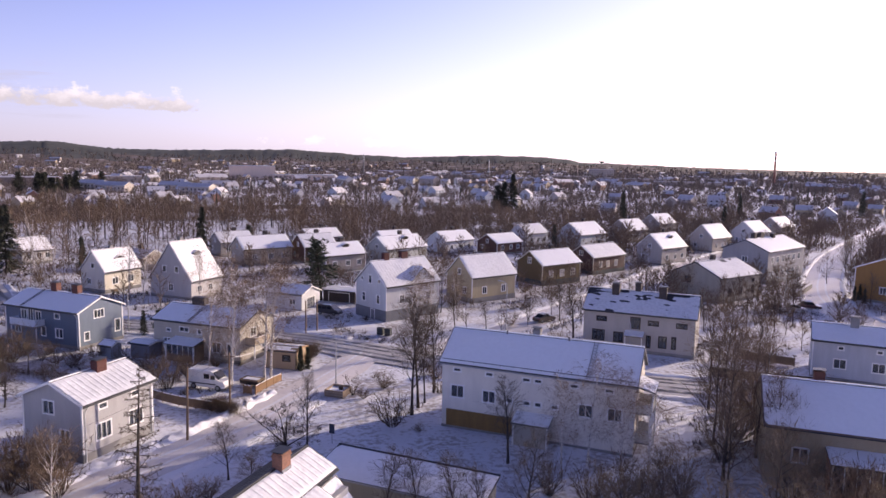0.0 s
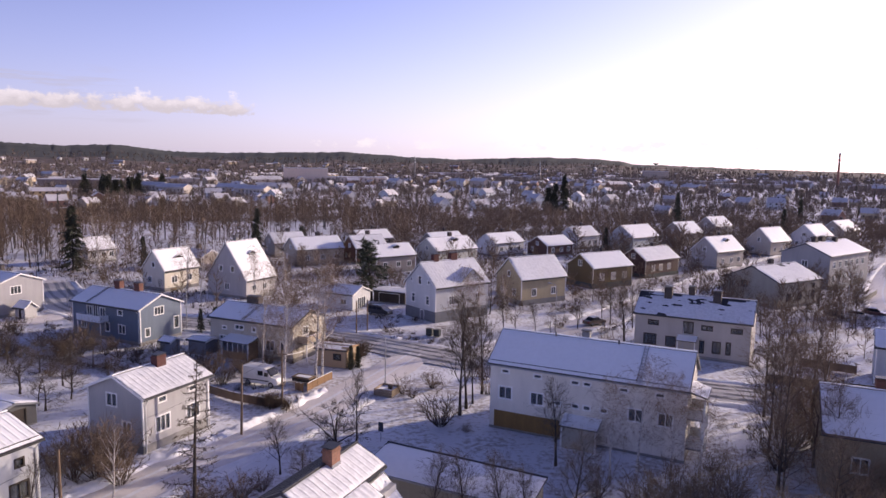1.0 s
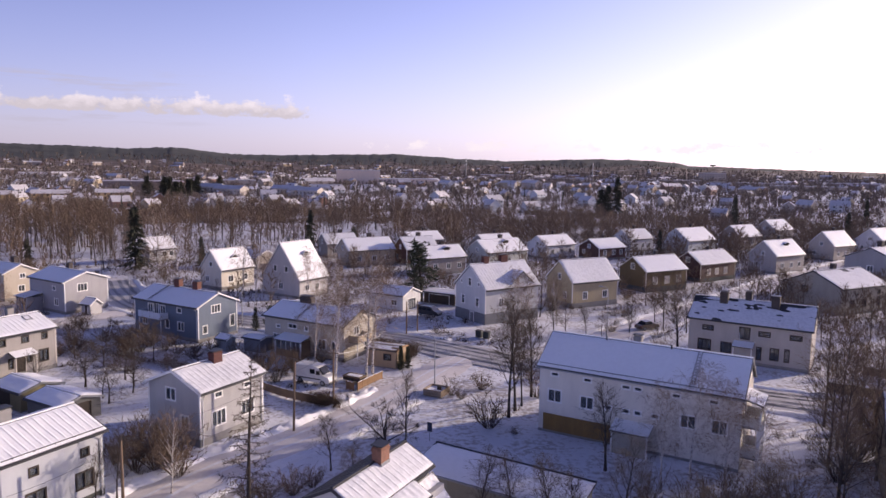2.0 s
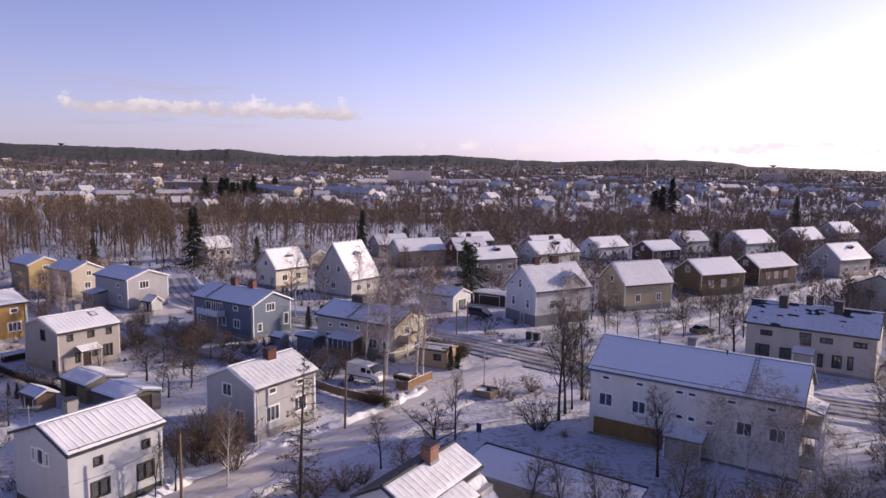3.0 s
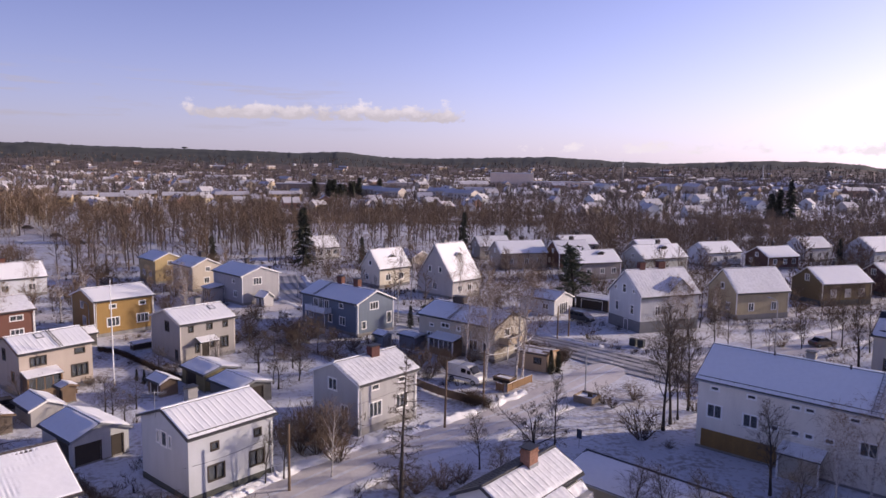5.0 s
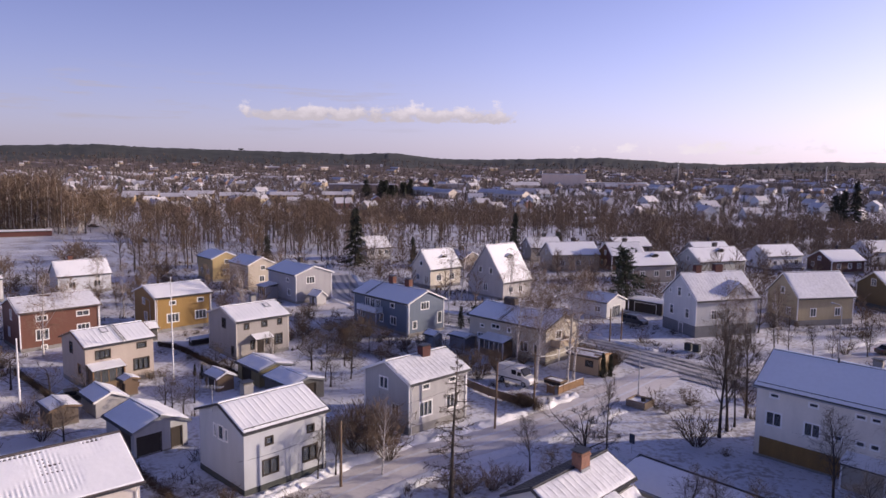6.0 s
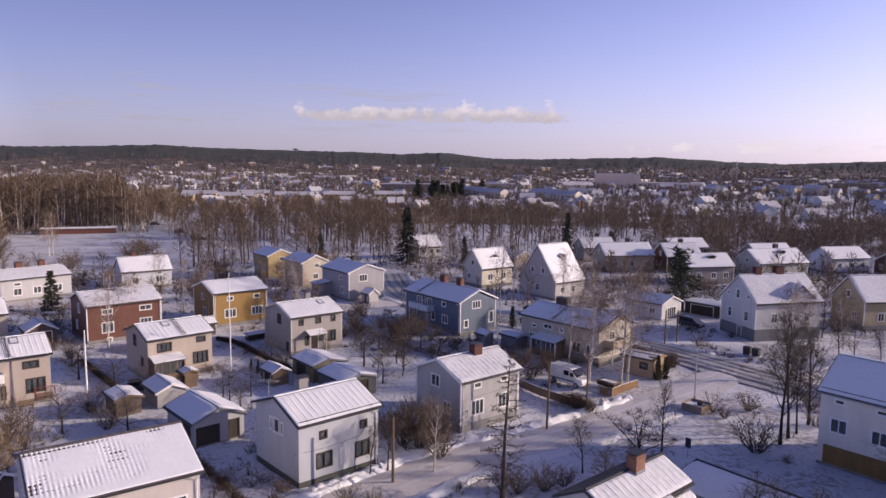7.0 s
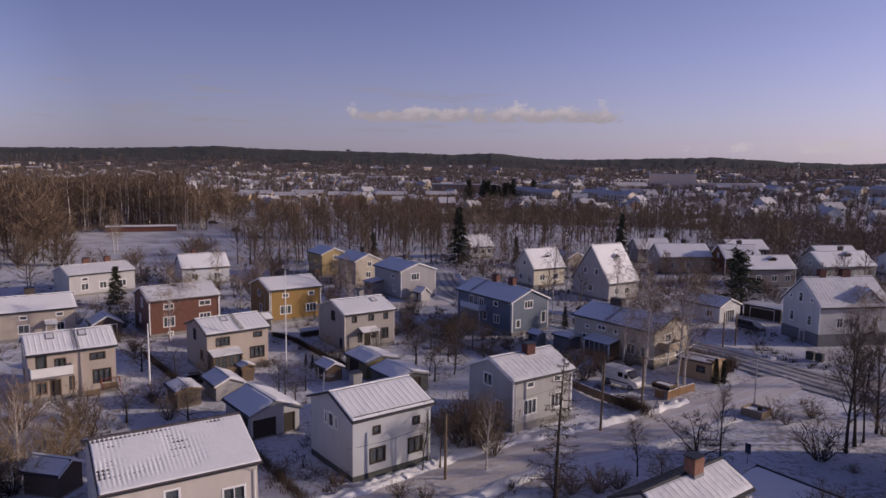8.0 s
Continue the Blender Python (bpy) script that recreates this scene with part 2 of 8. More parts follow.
DARK_METAL = plain("dark_sheet_metal", (0.045, 0.045, 0.05), 0.45, 0.3)
GREY_METAL = plain("zinc_sheet", (0.30, 0.31, 0.33), 0.42, 0.6)
POLE_METAL = plain("galvanised_pole", (0.42, 0.42, 0.43), 0.5, 0.5)
RUST_ROOF = plain("brown_roof_metal", (0.13, 0.085, 0.07), 0.6)
OLD_WOOD = plain("old_wood", (0.20, 0.135, 0.085), 0.85, var=0.35)
DARK_WOOD = plain("tarred_wood", (0.05, 0.038, 0.03), 0.85, var=0.3)
TIMBER = plain("brown_timber", (0.27, 0.155, 0.075), 0.8, var=0.3)
GOLD_BOARD = siding("ochre_plinth_board", (0.24, 0.135, 0.035), 0.3)
RUBBER = plain("rubber", (0.02, 0.02, 0.02), 0.9)
BARK = plain("grey_bark", (0.058, 0.045, 0.037), 0.95, var=0.4, scale=8)
TWIG = plain("brown_twig", (0.165, 0.115, 0.078), 0.9, var=0.35, scale=2)
TWIG_RED = plain("reddish_twig", (0.235, 0.165, 0.11), 0.9, var=0.35, scale=2)
TWIG_GREY = plain("grey_twig", (0.110, 0.084, 0.064), 0.9, var=0.3, scale=2)
TWIG_FAR = plain("wood_twig", (0.185, 0.132, 0.096), 0.9, var=0.35, scale=0.6)
# greyer twig colour with some distance haze put into it
TWIG_HAZE = plain("town_twig", (0.150, 0.116, 0.098), 0.9, var=0.3, scale=0.2)
TWIG_PALE = plain("pale_twig", (0.29, 0.215, 0.135), 0.9, var=0.35, scale=2)
TWIG_PARK = plain("park_twig", (0.17, 0.118, 0.080), 0.9, var=0.35, scale=1.0)
NEEDLE = plain("spruce_needle", (0.046, 0.050, 0.030), 0.8, var=0.4, scale=3)
PINE = plain("pine_needle", (0.05, 0.062, 0.032), 0.8, var=0.4, scale=3)
HEDGE = plain("bare_hedge", (0.085, 0.058, 0.040), 0.95, var=0.4, scale=4)


def birch_bark():
    m = Mat("birch_bark", 0.8)
    marks = m.ramp(m.noise(3.0, 4, (1, 1, 5)), [(0.36, (0.05, 0.045, 0.04)), (0.46, (0.62, 0.57, 0.52))])
    m.colour(marks)
    m.bump(m.noise(10, 3, (1, 1, 4)), 0.3, 0.01)
    return m.m


BIRCH = birch_bark()


def glass_mat(name, c, rough=0.04):
    m = Mat(name, rough)
    m.b.inputs["Base Color"].default_value = (*c, 1)
    m.b.inputs["Transmission Weight"].default_value = 0.75
    m.b.inputs["IOR"].default_value = 1.5
    return m.m


GLASS = glass_mat("window_glass", (0.30, 0.33, 0.36))
CAR_GLASS = plain("car_glass", (0.015, 0.017, 0.02), 0.06, var=0.1)
BLIND = plain("window_blind", (0.62, 0.55, 0.46), 0.8, var=0.1)
CURTAIN = plain("curtain", (0.55, 0.55, 0.58), 0.9, var=0.15)
LAMP_GLASS = plain("lamp_cover", (0.55, 0.55, 0.55), 0.3)


def tile_mat():
    """Dark roof tiles that show in rows where the snow is thin."""
    m = Mat("snowy_roof_tile", 0.7)
    m.colour(m.ramp(m.noise(5), [(0.3, (0.055, 0.045, 0.045)), (0.7, (0.12, 0.10, 0.10))]))
    m.bump(m.noise(25), 0.2, 0.01)
    return m.m


TILE = tile_mat()

# ---- building helpers ----
def mesh_of(name, verts, faces, mats, smooth=False, index=None):
    me = bpy.data.meshes.new(name)
    me.from_pydata(verts, [], faces)
    for m in mats if isinstance(mats, (list, tuple)) else [mats]:
        me.materials.append(m)
    if index is not None:
        me.polygons.foreach_set("material_index", index)
    if smooth:
        me.polygons.foreach_set("use_smooth", [True] * len(me.polygons))
    me.update()
    return me


def part(name, bm, material, parent, label=""):
    """Links a bmesh as one mesh object under a thing or a part."""
    me = bpy.data.meshes.new(name)
    bmesh.ops.recalc_face_normals(bm, faces=bm.faces)
    bm.to_mesh(me)
    bm.free()
    me.materials.append(material)
    ob = new(name, me)
    ob.parent = parent
    if label:
        ob["label"] = label
    return ob


def piece(name, me, parent, label=""):
    ob = new(name, me)
    ob.parent = parent
    if label:
        ob["label"] = label
    return ob


def thing(name, m, label, category, group="", kind=""):
    ob = new(name)
    ob.empty_display_size = 0.3
    ob.matrix_basis = m
    return tagged(ob, label, category, group, kind)


def box(bm, x0, x1, y0, y1, z0, z1, bevel=0.0):
    v = [bm.verts.new((x, y, z)) for x in (x0, x1) for y in (y0, y1) for z in (z0, z1)]
    fs = [bm.faces.new([v[i] for i in f]) for f in ((0, 1, 3, 2), (4, 6, 7, 5), (0, 4, 5, 1), (2, 3, 7, 6), (0, 2, 6, 4), (1, 5, 7, 3))]
    if bevel:
        es = list({e for f in fs for e in f.edges})
        bmesh.ops.bevel(bm, geom=es, offset=bevel, segments=2, affect="EDGES", profile=0.6)


def boxes(*rows, bevel=0.0):
    bm = bmesh.new()
    for r in rows:
        box(bm, *r, bevel=bevel)
    return bm


def prism(bm, pts, axis, lo, hi):
    """A closed outline of (p, q) pushed along an axis."""
    def put(p, q, r):
        return {"x": (r, p, q), "y": (p, r, q), "z": (p, q, r)}[axis]
    lows = [bm.verts.new(put(p, q, lo)) for p, q in pts]
    highs = [bm.verts.new(put(p, q, hi)) for p, q in pts]
    bm.faces.new(lows)
    bm.faces.new(highs[::-1])
    n = len(pts)
    for i in range(n):
        bm.faces.new((lows[i], highs[i], highs[(i + 1) % n], lows[(i + 1) % n]))


def tube_bm(path, radii, sides=8):
    bm = bmesh.new()
    rings = []
    for i, p in enumerate(path):
        p = Vector(p)
        way = (Vector(path[min(i + 1, len(path) - 1)]) - Vector(path[max(i - 1, 0)])).normalized()
        side = way.cross(Vector((0, 0, 1)) if abs(way.z) < 0.95 else Vector((1, 0, 0))).normalized()
        up = side.cross(way)
        r = radii[i] if isinstance(radii, (list, tuple)) else radii
        rings.append([bm.verts.new(p + r * (math.cos(k * math.tau / sides) * side + math.sin(k * math.tau / sides) * up)) for k in range(sides)])
    for p, q in zip(rings, rings[1:]):
        for k in range(sides):
            bm.faces.new((p[k], p[(k + 1) % sides], q[(k + 1) % sides], q[k]))
    bm.faces.new(rings[0])
    bm.faces.new(rings[-1][::-1])
    return bm


def at(x, y, ang=0.0, z=0.0, s=1.0):
    return pose(x, y, z, 0, 0, ang) @ Matrix.Scale(s, 4)


# ---- ground, roads ----
def rough_height(x, y):
    near = max(0.0, 1 - math.hypot(x, y - 80) / 400)
    return 0.16 * near * noise.fractal(Vector((x * 0.11, y * 0.11, 0)), 1.0, 2.0, 4) - 0.03


def spread(lo, hi, far, step):
    vals = list(np.arange(lo, hi + 0.01, step))
    s, v = step, hi
    while v < far:
        s *= 1.22
        v += s
        vals.append(min(v, far))
    s, v = step, lo
    while v > -far:
        s *= 1.22
        v -= s
        vals.insert(0, max(v, -far))
    return vals


xs, ys = spread(-150, 120, 4700, 1.6), spread(20, 230, 4700, 1.6)
gv = [(x, y, rough_height(x, y)) for y in ys for x in xs]
nx = len(xs)
gf = [(j * nx + i, j * nx + i + 1, (j + 1) * nx + i + 1, (j + 1) * nx + i) for j in range(len(ys) - 1) for i in range(nx - 1)]
ground = tagged(new("ground", mesh_of("ground", gv, gf, GROUND, True)), "snow-covered ground with thin grass and trodden spots", "ground", kind="structure")


def smooth_line(pts, step=2.0):
    """A Catmull-Rom line through the points."""
    p = [Vector(q).to_3d() for q in pts]
    p = [2 * p[0] - p[1], *p, 2 * p[-1] - p[-2]]
    out = []
    for i in range(1, len(p) - 2):
        n = max(2, int((p[i + 1] - p[i]).length / step))
        for k in range(n):
            t = k / n
            out.append(0.5 * (2 * p[i] + (p[i + 1] - p[i - 1]) * t + (2 * p[i - 1] - 5 * p[i] + 4 * p[i + 1] - p[i + 2]) * t * t + (3 * p[i] - p[i - 1] - 3 * p[i + 1] + p[i + 2]) * t ** 3))
    out.append(p[-2])
    return out


def strip(line, off0, off1, z, crown=0.0, wobble=0.0, cols=2, seed=0):
    verts, faces = [], []
    for i, p in enumerate(line):
        way = (line[min(i + 1, len(line) - 1)] - line[max(i - 1, 0)]).normalized()
        side = Vector((way.y, -way.x, 0))
        for c in range(cols):
            f = c / (cols - 1)
            o = off0 + (off1 - off0) * f
            if wobble and c in (0, cols - 1):
                o += wobble * noise.noise(Vector((i * 0.35, c * 9.1 + seed, 2)))
            q = p + side * o
            verts.append((q.x, q.y, z + crown * math.sin(math.pi * f)))
    for i in range(len(line) - 1):
        for c in range(cols - 1):
            k = i * cols + c
            faces.append((k, k + 1, k + cols + 1, k + cols))
    return verts, faces


def bank_strip(line, off, width, height, seed, others=()):
    """A lumpy bank of ploughed snow, left out where another road joins."""
    verts, faces, cols = [], [], 9
    for i, p in enumerate(line):
        way = (line[min(i + 1, len(line) - 1)] - line[max(i - 1, 0)]).normalized()
        side = Vector((way.y, -way.x, 0))
        spot = p + side * off
        gone = any((spot - q).length < 8.5 for q in others)
        for c in range(cols):
            f = c / (cols - 1)
            h = (-0.5 if gone else 1) * height * math.sin(math.pi * f) * (0.7 + 0.7 * noise.noise(Vector((i * 0.33, c * 0.55, seed))) + 0.8 * noise.noise(Vector((i * 0.93, c * 1.3, seed + 4))))
            q = p + side * (off + width * (f - 0.5 + 0.25 * noise.noise(Vector((i * 0.3, seed, 5)))))
            verts.append((q.x, q.y, -0.3 if gone else max(h, 0.0) + (0.05 if 0 < c < cols - 1 else -0.12)))
    for i in range(len(line) - 1):
        for c in range(cols - 1):
            k = i * cols + c
            faces.append((k, k + 1, k + cols + 1, k + cols))
    return verts, faces


MAIN = smooth_line([(-98, 147), (-86, 132), (-74, 121), (-55, 115), (-24, 107), (0, 95.5), (28, 87), (60, 80), (120, 68)])
LANE = smooth_line([(-36, 32), (-32.5, 44), (-29, 55), (-24.5, 63), (-20, 72), (-16.3, 82), (-13, 92), (-10.5, 100)])
STREET = smooth_line([(-4, 97), (12, 117), (28, 140), (42, 160), (62, 190), (90, 225), (130, 280), (180, 350)])
AVENUE = smooth_line([(66, 79), (75, 115), (83, 150), (108, 196), (136, 238), (168, 280), (230, 360)])
PARK_ROAD = smooth_line([(-98, 147), (-120, 151), (-150, 157), (-184, 170), (-239, 197), (-315, 235), (-420, 290)])
SIDE_STREET = smooth_line([(-74, 121), (-80, 108), (-96, 96), (-120, 84), (-150, 70)])
for nm, line, half, zz in (("road_main", MAIN, 4.2, 0.17), ("road_lane", LANE, 2.9, 0.155), ("road_street", STREET, 3.2, 0.16), ("road_avenue", AVENUE, 4.0, 0.162),
                           ("road_park", PARK_ROAD, 3.4, 0.158), ("road_side", SIDE_STREET, 2.6, 0.15)):
    v, f = strip(line, -half, half, zz - 0.1, 0.1, 0.5, 7, len(nm))
    road = tagged(new(nm, mesh_of(nm, v, f, SLUSH if nm == "road_main" else PACKED, True)), "road of packed, trodden snow between low banks", "road", kind="structure")
    if nm == "road_main":
        for o in (-2.5, -1.0, 0.9, 2.4):
            v, f = strip(line, o - 0.36, o + 0.36, zz + 0.012, 0.0, 0.22, 2, o)
            piece("wheel_track", mesh_of("wheel_track", v, f, TRACK), road, "wet dark asphalt showing in a wheel track")
    if nm in ("road_lane", "road_avenue", "road_street", "road_park"):
        for o in (-0.9, 0.8):
            v, f = strip(line, o - 0.2, o + 0.2, zz + 0.006, 0.0, 0.15, 2, o)
            piece("wheel_track", mesh_of("wheel_track", v, f, WORN_SNOW), road, "greyish trodden snow in a wheel track")
for nm, line, half in (("main", MAIN, 4.7), ("lane", LANE, 3.3), ("street", STREET, 3.7), ("avenue", AVENUE, 4.6)):
    fine = smooth_line([tuple(p) for p in line[::3] if nm != "lane" or p.y < 81], 0.5 if nm == "lane" else 0.8)
    for s in (-1, 1):
        v, f = bank_strip(fine, s * half, 1.7, (0.62 if s < 0 else 0.22) if nm == "lane" else 0.30, s * 3 + len(nm), [q for other in (MAIN, LANE, STREET, AVENUE) if other is not line for q in other])
        tagged(new("snow_bank", mesh_of("snow_bank", v, f, BANK, True)), "lumpy bank of ploughed snow along the road", "snow bank", "snow banks", "stuff")

# ---- distant hills: a ridge whose height follows the skyline, azimuth and elevation in degrees ----
SKYLINE = [(-110, 0.9), (-65, 1.0), (-58, 1.1), (-51, 1.4), (-47, 1.25), (-41, 1.15), (-36, 1.1), (-32, 1.0), (-29, 1.16), (-25, 0.72), (-22, 0.7), (-16, 0.86), (-12, 0.95), (-7, 0.66), (-3, 0.52),
           (3, 0.78), (7.8, 0.74), (10, 0.55), (10.8, 0.33), (13.6, 0.29), (20, 0.1), (26, 0.0), (32, -0.03), (60, 0.3), (110, 0.6)]


def skyline(az):
    return float(np.interp(az, [p for p, _ in SKYLINE], [q for _, q in SKYLINE]))


def hill_mesh():
    verts, faces = [], []
    azs = np.arange(-110, 110, 0.16)
    depth = [2000, 2300, 2450, 2550, 2650, 2750, 2850, 2925, 3000, 3050, 3400]
    for azd in azs:
        top = 3000 * math.tan(radians(skyline(azd))) + 26.5
        for k, dpt in enumerate(depth):
            f = (0, 0.06, 0.14, 0.24, 0.36, 0.5, 0.67, 0.85, 1.0, 1.0, 0.6)[k]
            v = Vector((math.sin(radians(azd)) * dpt, math.cos(radians(azd)) * dpt, 0))
            tree = 2.6 * noise.noise(v * 0.02) + 2.6 * noise.noise(v * 0.11) + 3.0 * noise.noise(v * 0.31)
            verts.append((v.x, v.y, -3 + (top + 3) * f + (tree if 1 < k < 10 else 0) * min(1, f * 1.5) - 5 * (k == 0)))
    n = len(depth)
    for i in range(len(azs) - 1):
        for k in range(n - 1):
            faces.append((i * n + k, (i + 1) * n + k, (i + 1) * n + k + 1, i * n + k + 1))
    return verts, faces


def forest_mat():
    m = Mat("far_forest", 0.95)
    # conifer tones lifted so the colour carries a little distance haze
    dark = m.ramp(m.noise(0.02, 8), [(0.35, (0.036, 0.042, 0.040)), (0.68, (0.065, 0.066, 0.062))])
    leafless = m.ramp(m.noise(0.03, 8), [(0.35, (0.07, 0.05, 0.042)), (0.6, (0.15, 0.11, 0.095)), (0.72, (0.5, 0.48, 0.5))])
    sp = m.t.nodes.new("ShaderNodeSeparateXYZ")
    m.t.links.new(m.c.outputs["Object"], sp.inputs[0])
    edge = m.math("ADD", m.math("MULTIPLY", sp.outputs[2], 0.012), m.math("MULTIPLY", m.noise(0.006, 6), 1.0))
    m.colour(m.mix(m.ramp(edge, [(0.86, (0, 0, 0)), (0.95, (1, 1, 1))]), leafless, dark))
    m.bump(m.noise(0.08, 6), 0.5, 2.0)
    return m.m


v, f = hill_mesh()
tagged(new("hills_backdrop", mesh_of("hills", v, f, forest_mat(), True)), "low hills covered with dark conifer forest", "hills", kind="structure")

# ---- houses ----
HOUSE_WALLS = {}


def wall_paint(kind, c):
    key = (kind, c)
    if key not in HOUSE_WALLS:
        HOUSE_WALLS[key] = (siding if kind == "board" else render_wall)("wall_%d" % len(HOUSE_WALLS), c)
    return HOUSE_WALLS[key]


class House:
    """A gabled house: the ridge runs along local x, the front is the -y side. A window row is (side, place along the wall, sill, width, height[, look])."""

    def __init__(self, x, y, ang, L, W, hw, hr, wall, label, windows=(), plinth=0.5, plinth_mat=None, roof=None, snow=None, ribs=0.0, bare=0.0, trim=None, verge=None,
                 gutter=None, chimneys=(), corners=True, over=0.45, side_over=0.25, name="house", category="house", group="", ladder=None, flat_snow=0.07, guard=False, tiles=False, bare_back=False):
        self.L, self.W, self.hw, self.hr, self.over, self.side = L, W, hw, hr, over, side_over
        self.slope = (hr - hw) / (W / 2)
        self.wall = wall
        self.tiles, self.bare_back = tiles, bare_back
        self.trim = trim or WHITE
        self.ob = thing(name, at(x, y, ang), label, category, group)
        self.build_walls(windows)
        pm = plinth_mat or CONCRETE
        if plinth:
            part("plinth", boxes((-L / 2 - 0.02, L / 2 + 0.02, -W / 2 - 0.02, W / 2 + 0.02, -0.4, plinth)), pm, self.ob)
        if corners:
            for sx in (-1, 1):
                for sy in (-1, 1):
                    cx, cy = sx * L / 2, sy * W / 2
                    bm = boxes((cx - (0.13 if sx > 0 else 0.03), cx + (0.03 if sx > 0 else 0.13), cy - (0.13 if sy > 0 else 0.03), cy + (0.03 if sy > 0 else 0.13), plinth + 0.01, hw - 0.05))
                    part("corner_board", bm, self.trim, self.ob)
        self.build_roof(roof or DARK_METAL, snow or ROOF_SNOW, ribs, bare, verge or self.trim, gutter or DARK_METAL, flat_snow)
        for ch in chimneys:
            self.chimney(*ch)
        if ladder is not None:
            self.ladder(ladder)
        if guard:
            y = W / 2 + over - 0.32
            n = max(3, int(L / 1.4))
            bm = boxes((-L / 2, L / 2, -y - 0.03, -y + 0.03, self.top(y) + 0.3, self.top(y) + 0.35), *[(-L / 2 + L * (k + 0.5) / n - 0.03, -L / 2 + L * (k + 0.5) / n + 0.03, -y - 0.03, -y + 0.03, self.top(y) + 0.1, self.top(y) + 0.295) for k in range(n)])
            part("snow_guard", bm, DARK_METAL, self.ob)

    def top(self, y):
        return self.hr - abs(y) * self.slope

    def build_walls(self, windows):
        L, W, hw, hr = self.L, self.W, self.hw, self.hr
        bm = bmesh.new()
        sides = {"f": ((-L / 2, -W / 2), (1, 0), L), "b": ((L / 2, W / 2), (-1, 0), L), "l": ((-L / 2, W / 2), (0, -1), W), "r": ((L / 2, -W / 2), (0, 1), W)}
        self.frames = []
        for s, (o, d, span) in sides.items():
            nrm = (d[1], -d[0])
            tall = hw if s in "fb" else hr
            holes = []
            for w in windows:
                if w[0] != s:
                    continue
                pos = w[1] + span / 2 if s in "fr" else span / 2 - w[1]
                holes.append((pos - w[3] / 2, pos + w[3] / 2, w[2], w[2] + w[4]))
                self.frames.append((o, d, nrm, pos, w))
            cu = sorted({0.0, span, *[h for q in holes for h in q[:2]]})
            cz = sorted({0.0, tall, *[h for q in holes for h in q[2:]]})
            sub = bmesh.new()
            for i in range(len(cu) - 1):
                for k in range(len(cz) - 1):
                    mu, mz = (cu[i] + cu[i + 1]) / 2, (cz[k] + cz[k + 1]) / 2
                    if any(a < mu < b and c < mz < e for a, b, c, e in holes):
                        continue
                    sub.faces.new([sub.verts.new((o[0] + d[0] * u, o[1] + d[1] * u, zz)) for u, zz in ((cu[i], cz[k]), (cu[i + 1], cz[k]), (cu[i + 1], cz[k + 1]), (cu[i], cz[k + 1]))])
            if s in "lr":
                for sy in (-1, 1):
                    bmesh.ops.bisect_plane(sub, geom=sub.verts[:] + sub.edges[:] + sub.faces[:], plane_co=(0, sy * W / 2, hw), plane_no=Vector((0, sy * self.slope, 1)).normalized(), clear_outer=True)
            depth = 0.13
            for a, b, c, e in holes:
                ring = [(a, c), (b, c), (b, e), (a, e)]
                for q in range(4):
                    (u0, z0), (u1, z1) = ring[q], ring[(q + 1) % 4]
                    sub.faces.new([sub.verts.new((o[0] + d[0] * u - nrm[0] * k, o[1] + d[1] * u - nrm[1] * k, zz)) for u, zz, k in ((u0, z0, 0), (u1, z1, 0), (u1, z1, depth), (u0, z0, depth))])
            me = bpy.data.meshes.new("tmp")
            sub.to_mesh(me)
            sub.free()
            bm.from_mesh(me)
            bpy.data.meshes.remove(me)
        bmesh.ops.remove_doubles(bm, verts=bm.verts, dist=0.002)
        me = bpy.data.meshes.new("wall")
        bm.to_mesh(me)
        bm.free()
        me.materials.append(self.wall)
        piece("wall", me, self.ob)
        for row in self.frames:
            self.window(*row)

    def window(self, o, d, nrm, pos, w):
        kind = w[5] if len(w) > 5 else "pane"
        ww, hh, z0 = w[3], w[4], w[2]

        def put(bm, u0, u1, v0, v1, n0, n1):
            vs = []
            for u in (u0, u1):
                for n in (n0, n1):
                    for zz in (v0, v1):
                        vs.append(bm.verts.new((o[0] + d[0] * (pos + u) + nrm[0] * n, o[1] + d[1] * (pos + u) + nrm[1] * n, z0 + zz)))
            for q in ((0, 1, 3, 2), (4, 6, 7, 5), (0, 4, 5, 1), (2, 3, 7, 6), (0, 2, 6, 4), (1, 5, 7, 3)):
                bm.faces.new([vs[i] for i in q])
        bm = bmesh.new()
        c, h = 0.11, ww / 2

        def lattice(us, vs_, solid, n0, n1):
            """One connected slab with openings, from a grid of cells."""
            made = {}

            def vert(i, k, n):
                if (i, k, n) not in made:
                    made[i, k, n] = bm.verts.new((o[0] + d[0] * (pos + us[i]) + nrm[0] * n, o[1] + d[1] * (pos + us[i]) + nrm[1] * n, z0 + vs_[k]))
                return made[i, k, n]
            cells = {(i, k) for i in range(len(us) - 1) for k in range(len(vs_) - 1) if solid(i, k)}
            for i, k in cells:
                bm.faces.new((vert(i, k, n1), vert(i + 1, k, n1), vert(i + 1, k + 1, n1), vert(i, k + 1, n1)))
                for di, dk, p, q in ((-1, 0, (i, k), (i, k + 1)), (1, 0, (i + 1, k), (i + 1, k + 1)), (0, -1, (i, k), (i + 1, k)), (0, 1, (i, k + 1), (i + 1, k + 1))):
                    if (i + di, k + dk) not in cells:
                        bm.faces.new((vert(*p, n0), vert(*q, n0), vert(*q, n1), vert(*p, n1)))
        if kind == "door":
            lattice([-h - c, -h, h, h + c], [0, hh, hh + c], lambda i, k: not (i == 1 and k == 0), -0.02, 0.03)
            fr = part("door", bm, self.trim, self.ob)
            bm = bmesh.new()
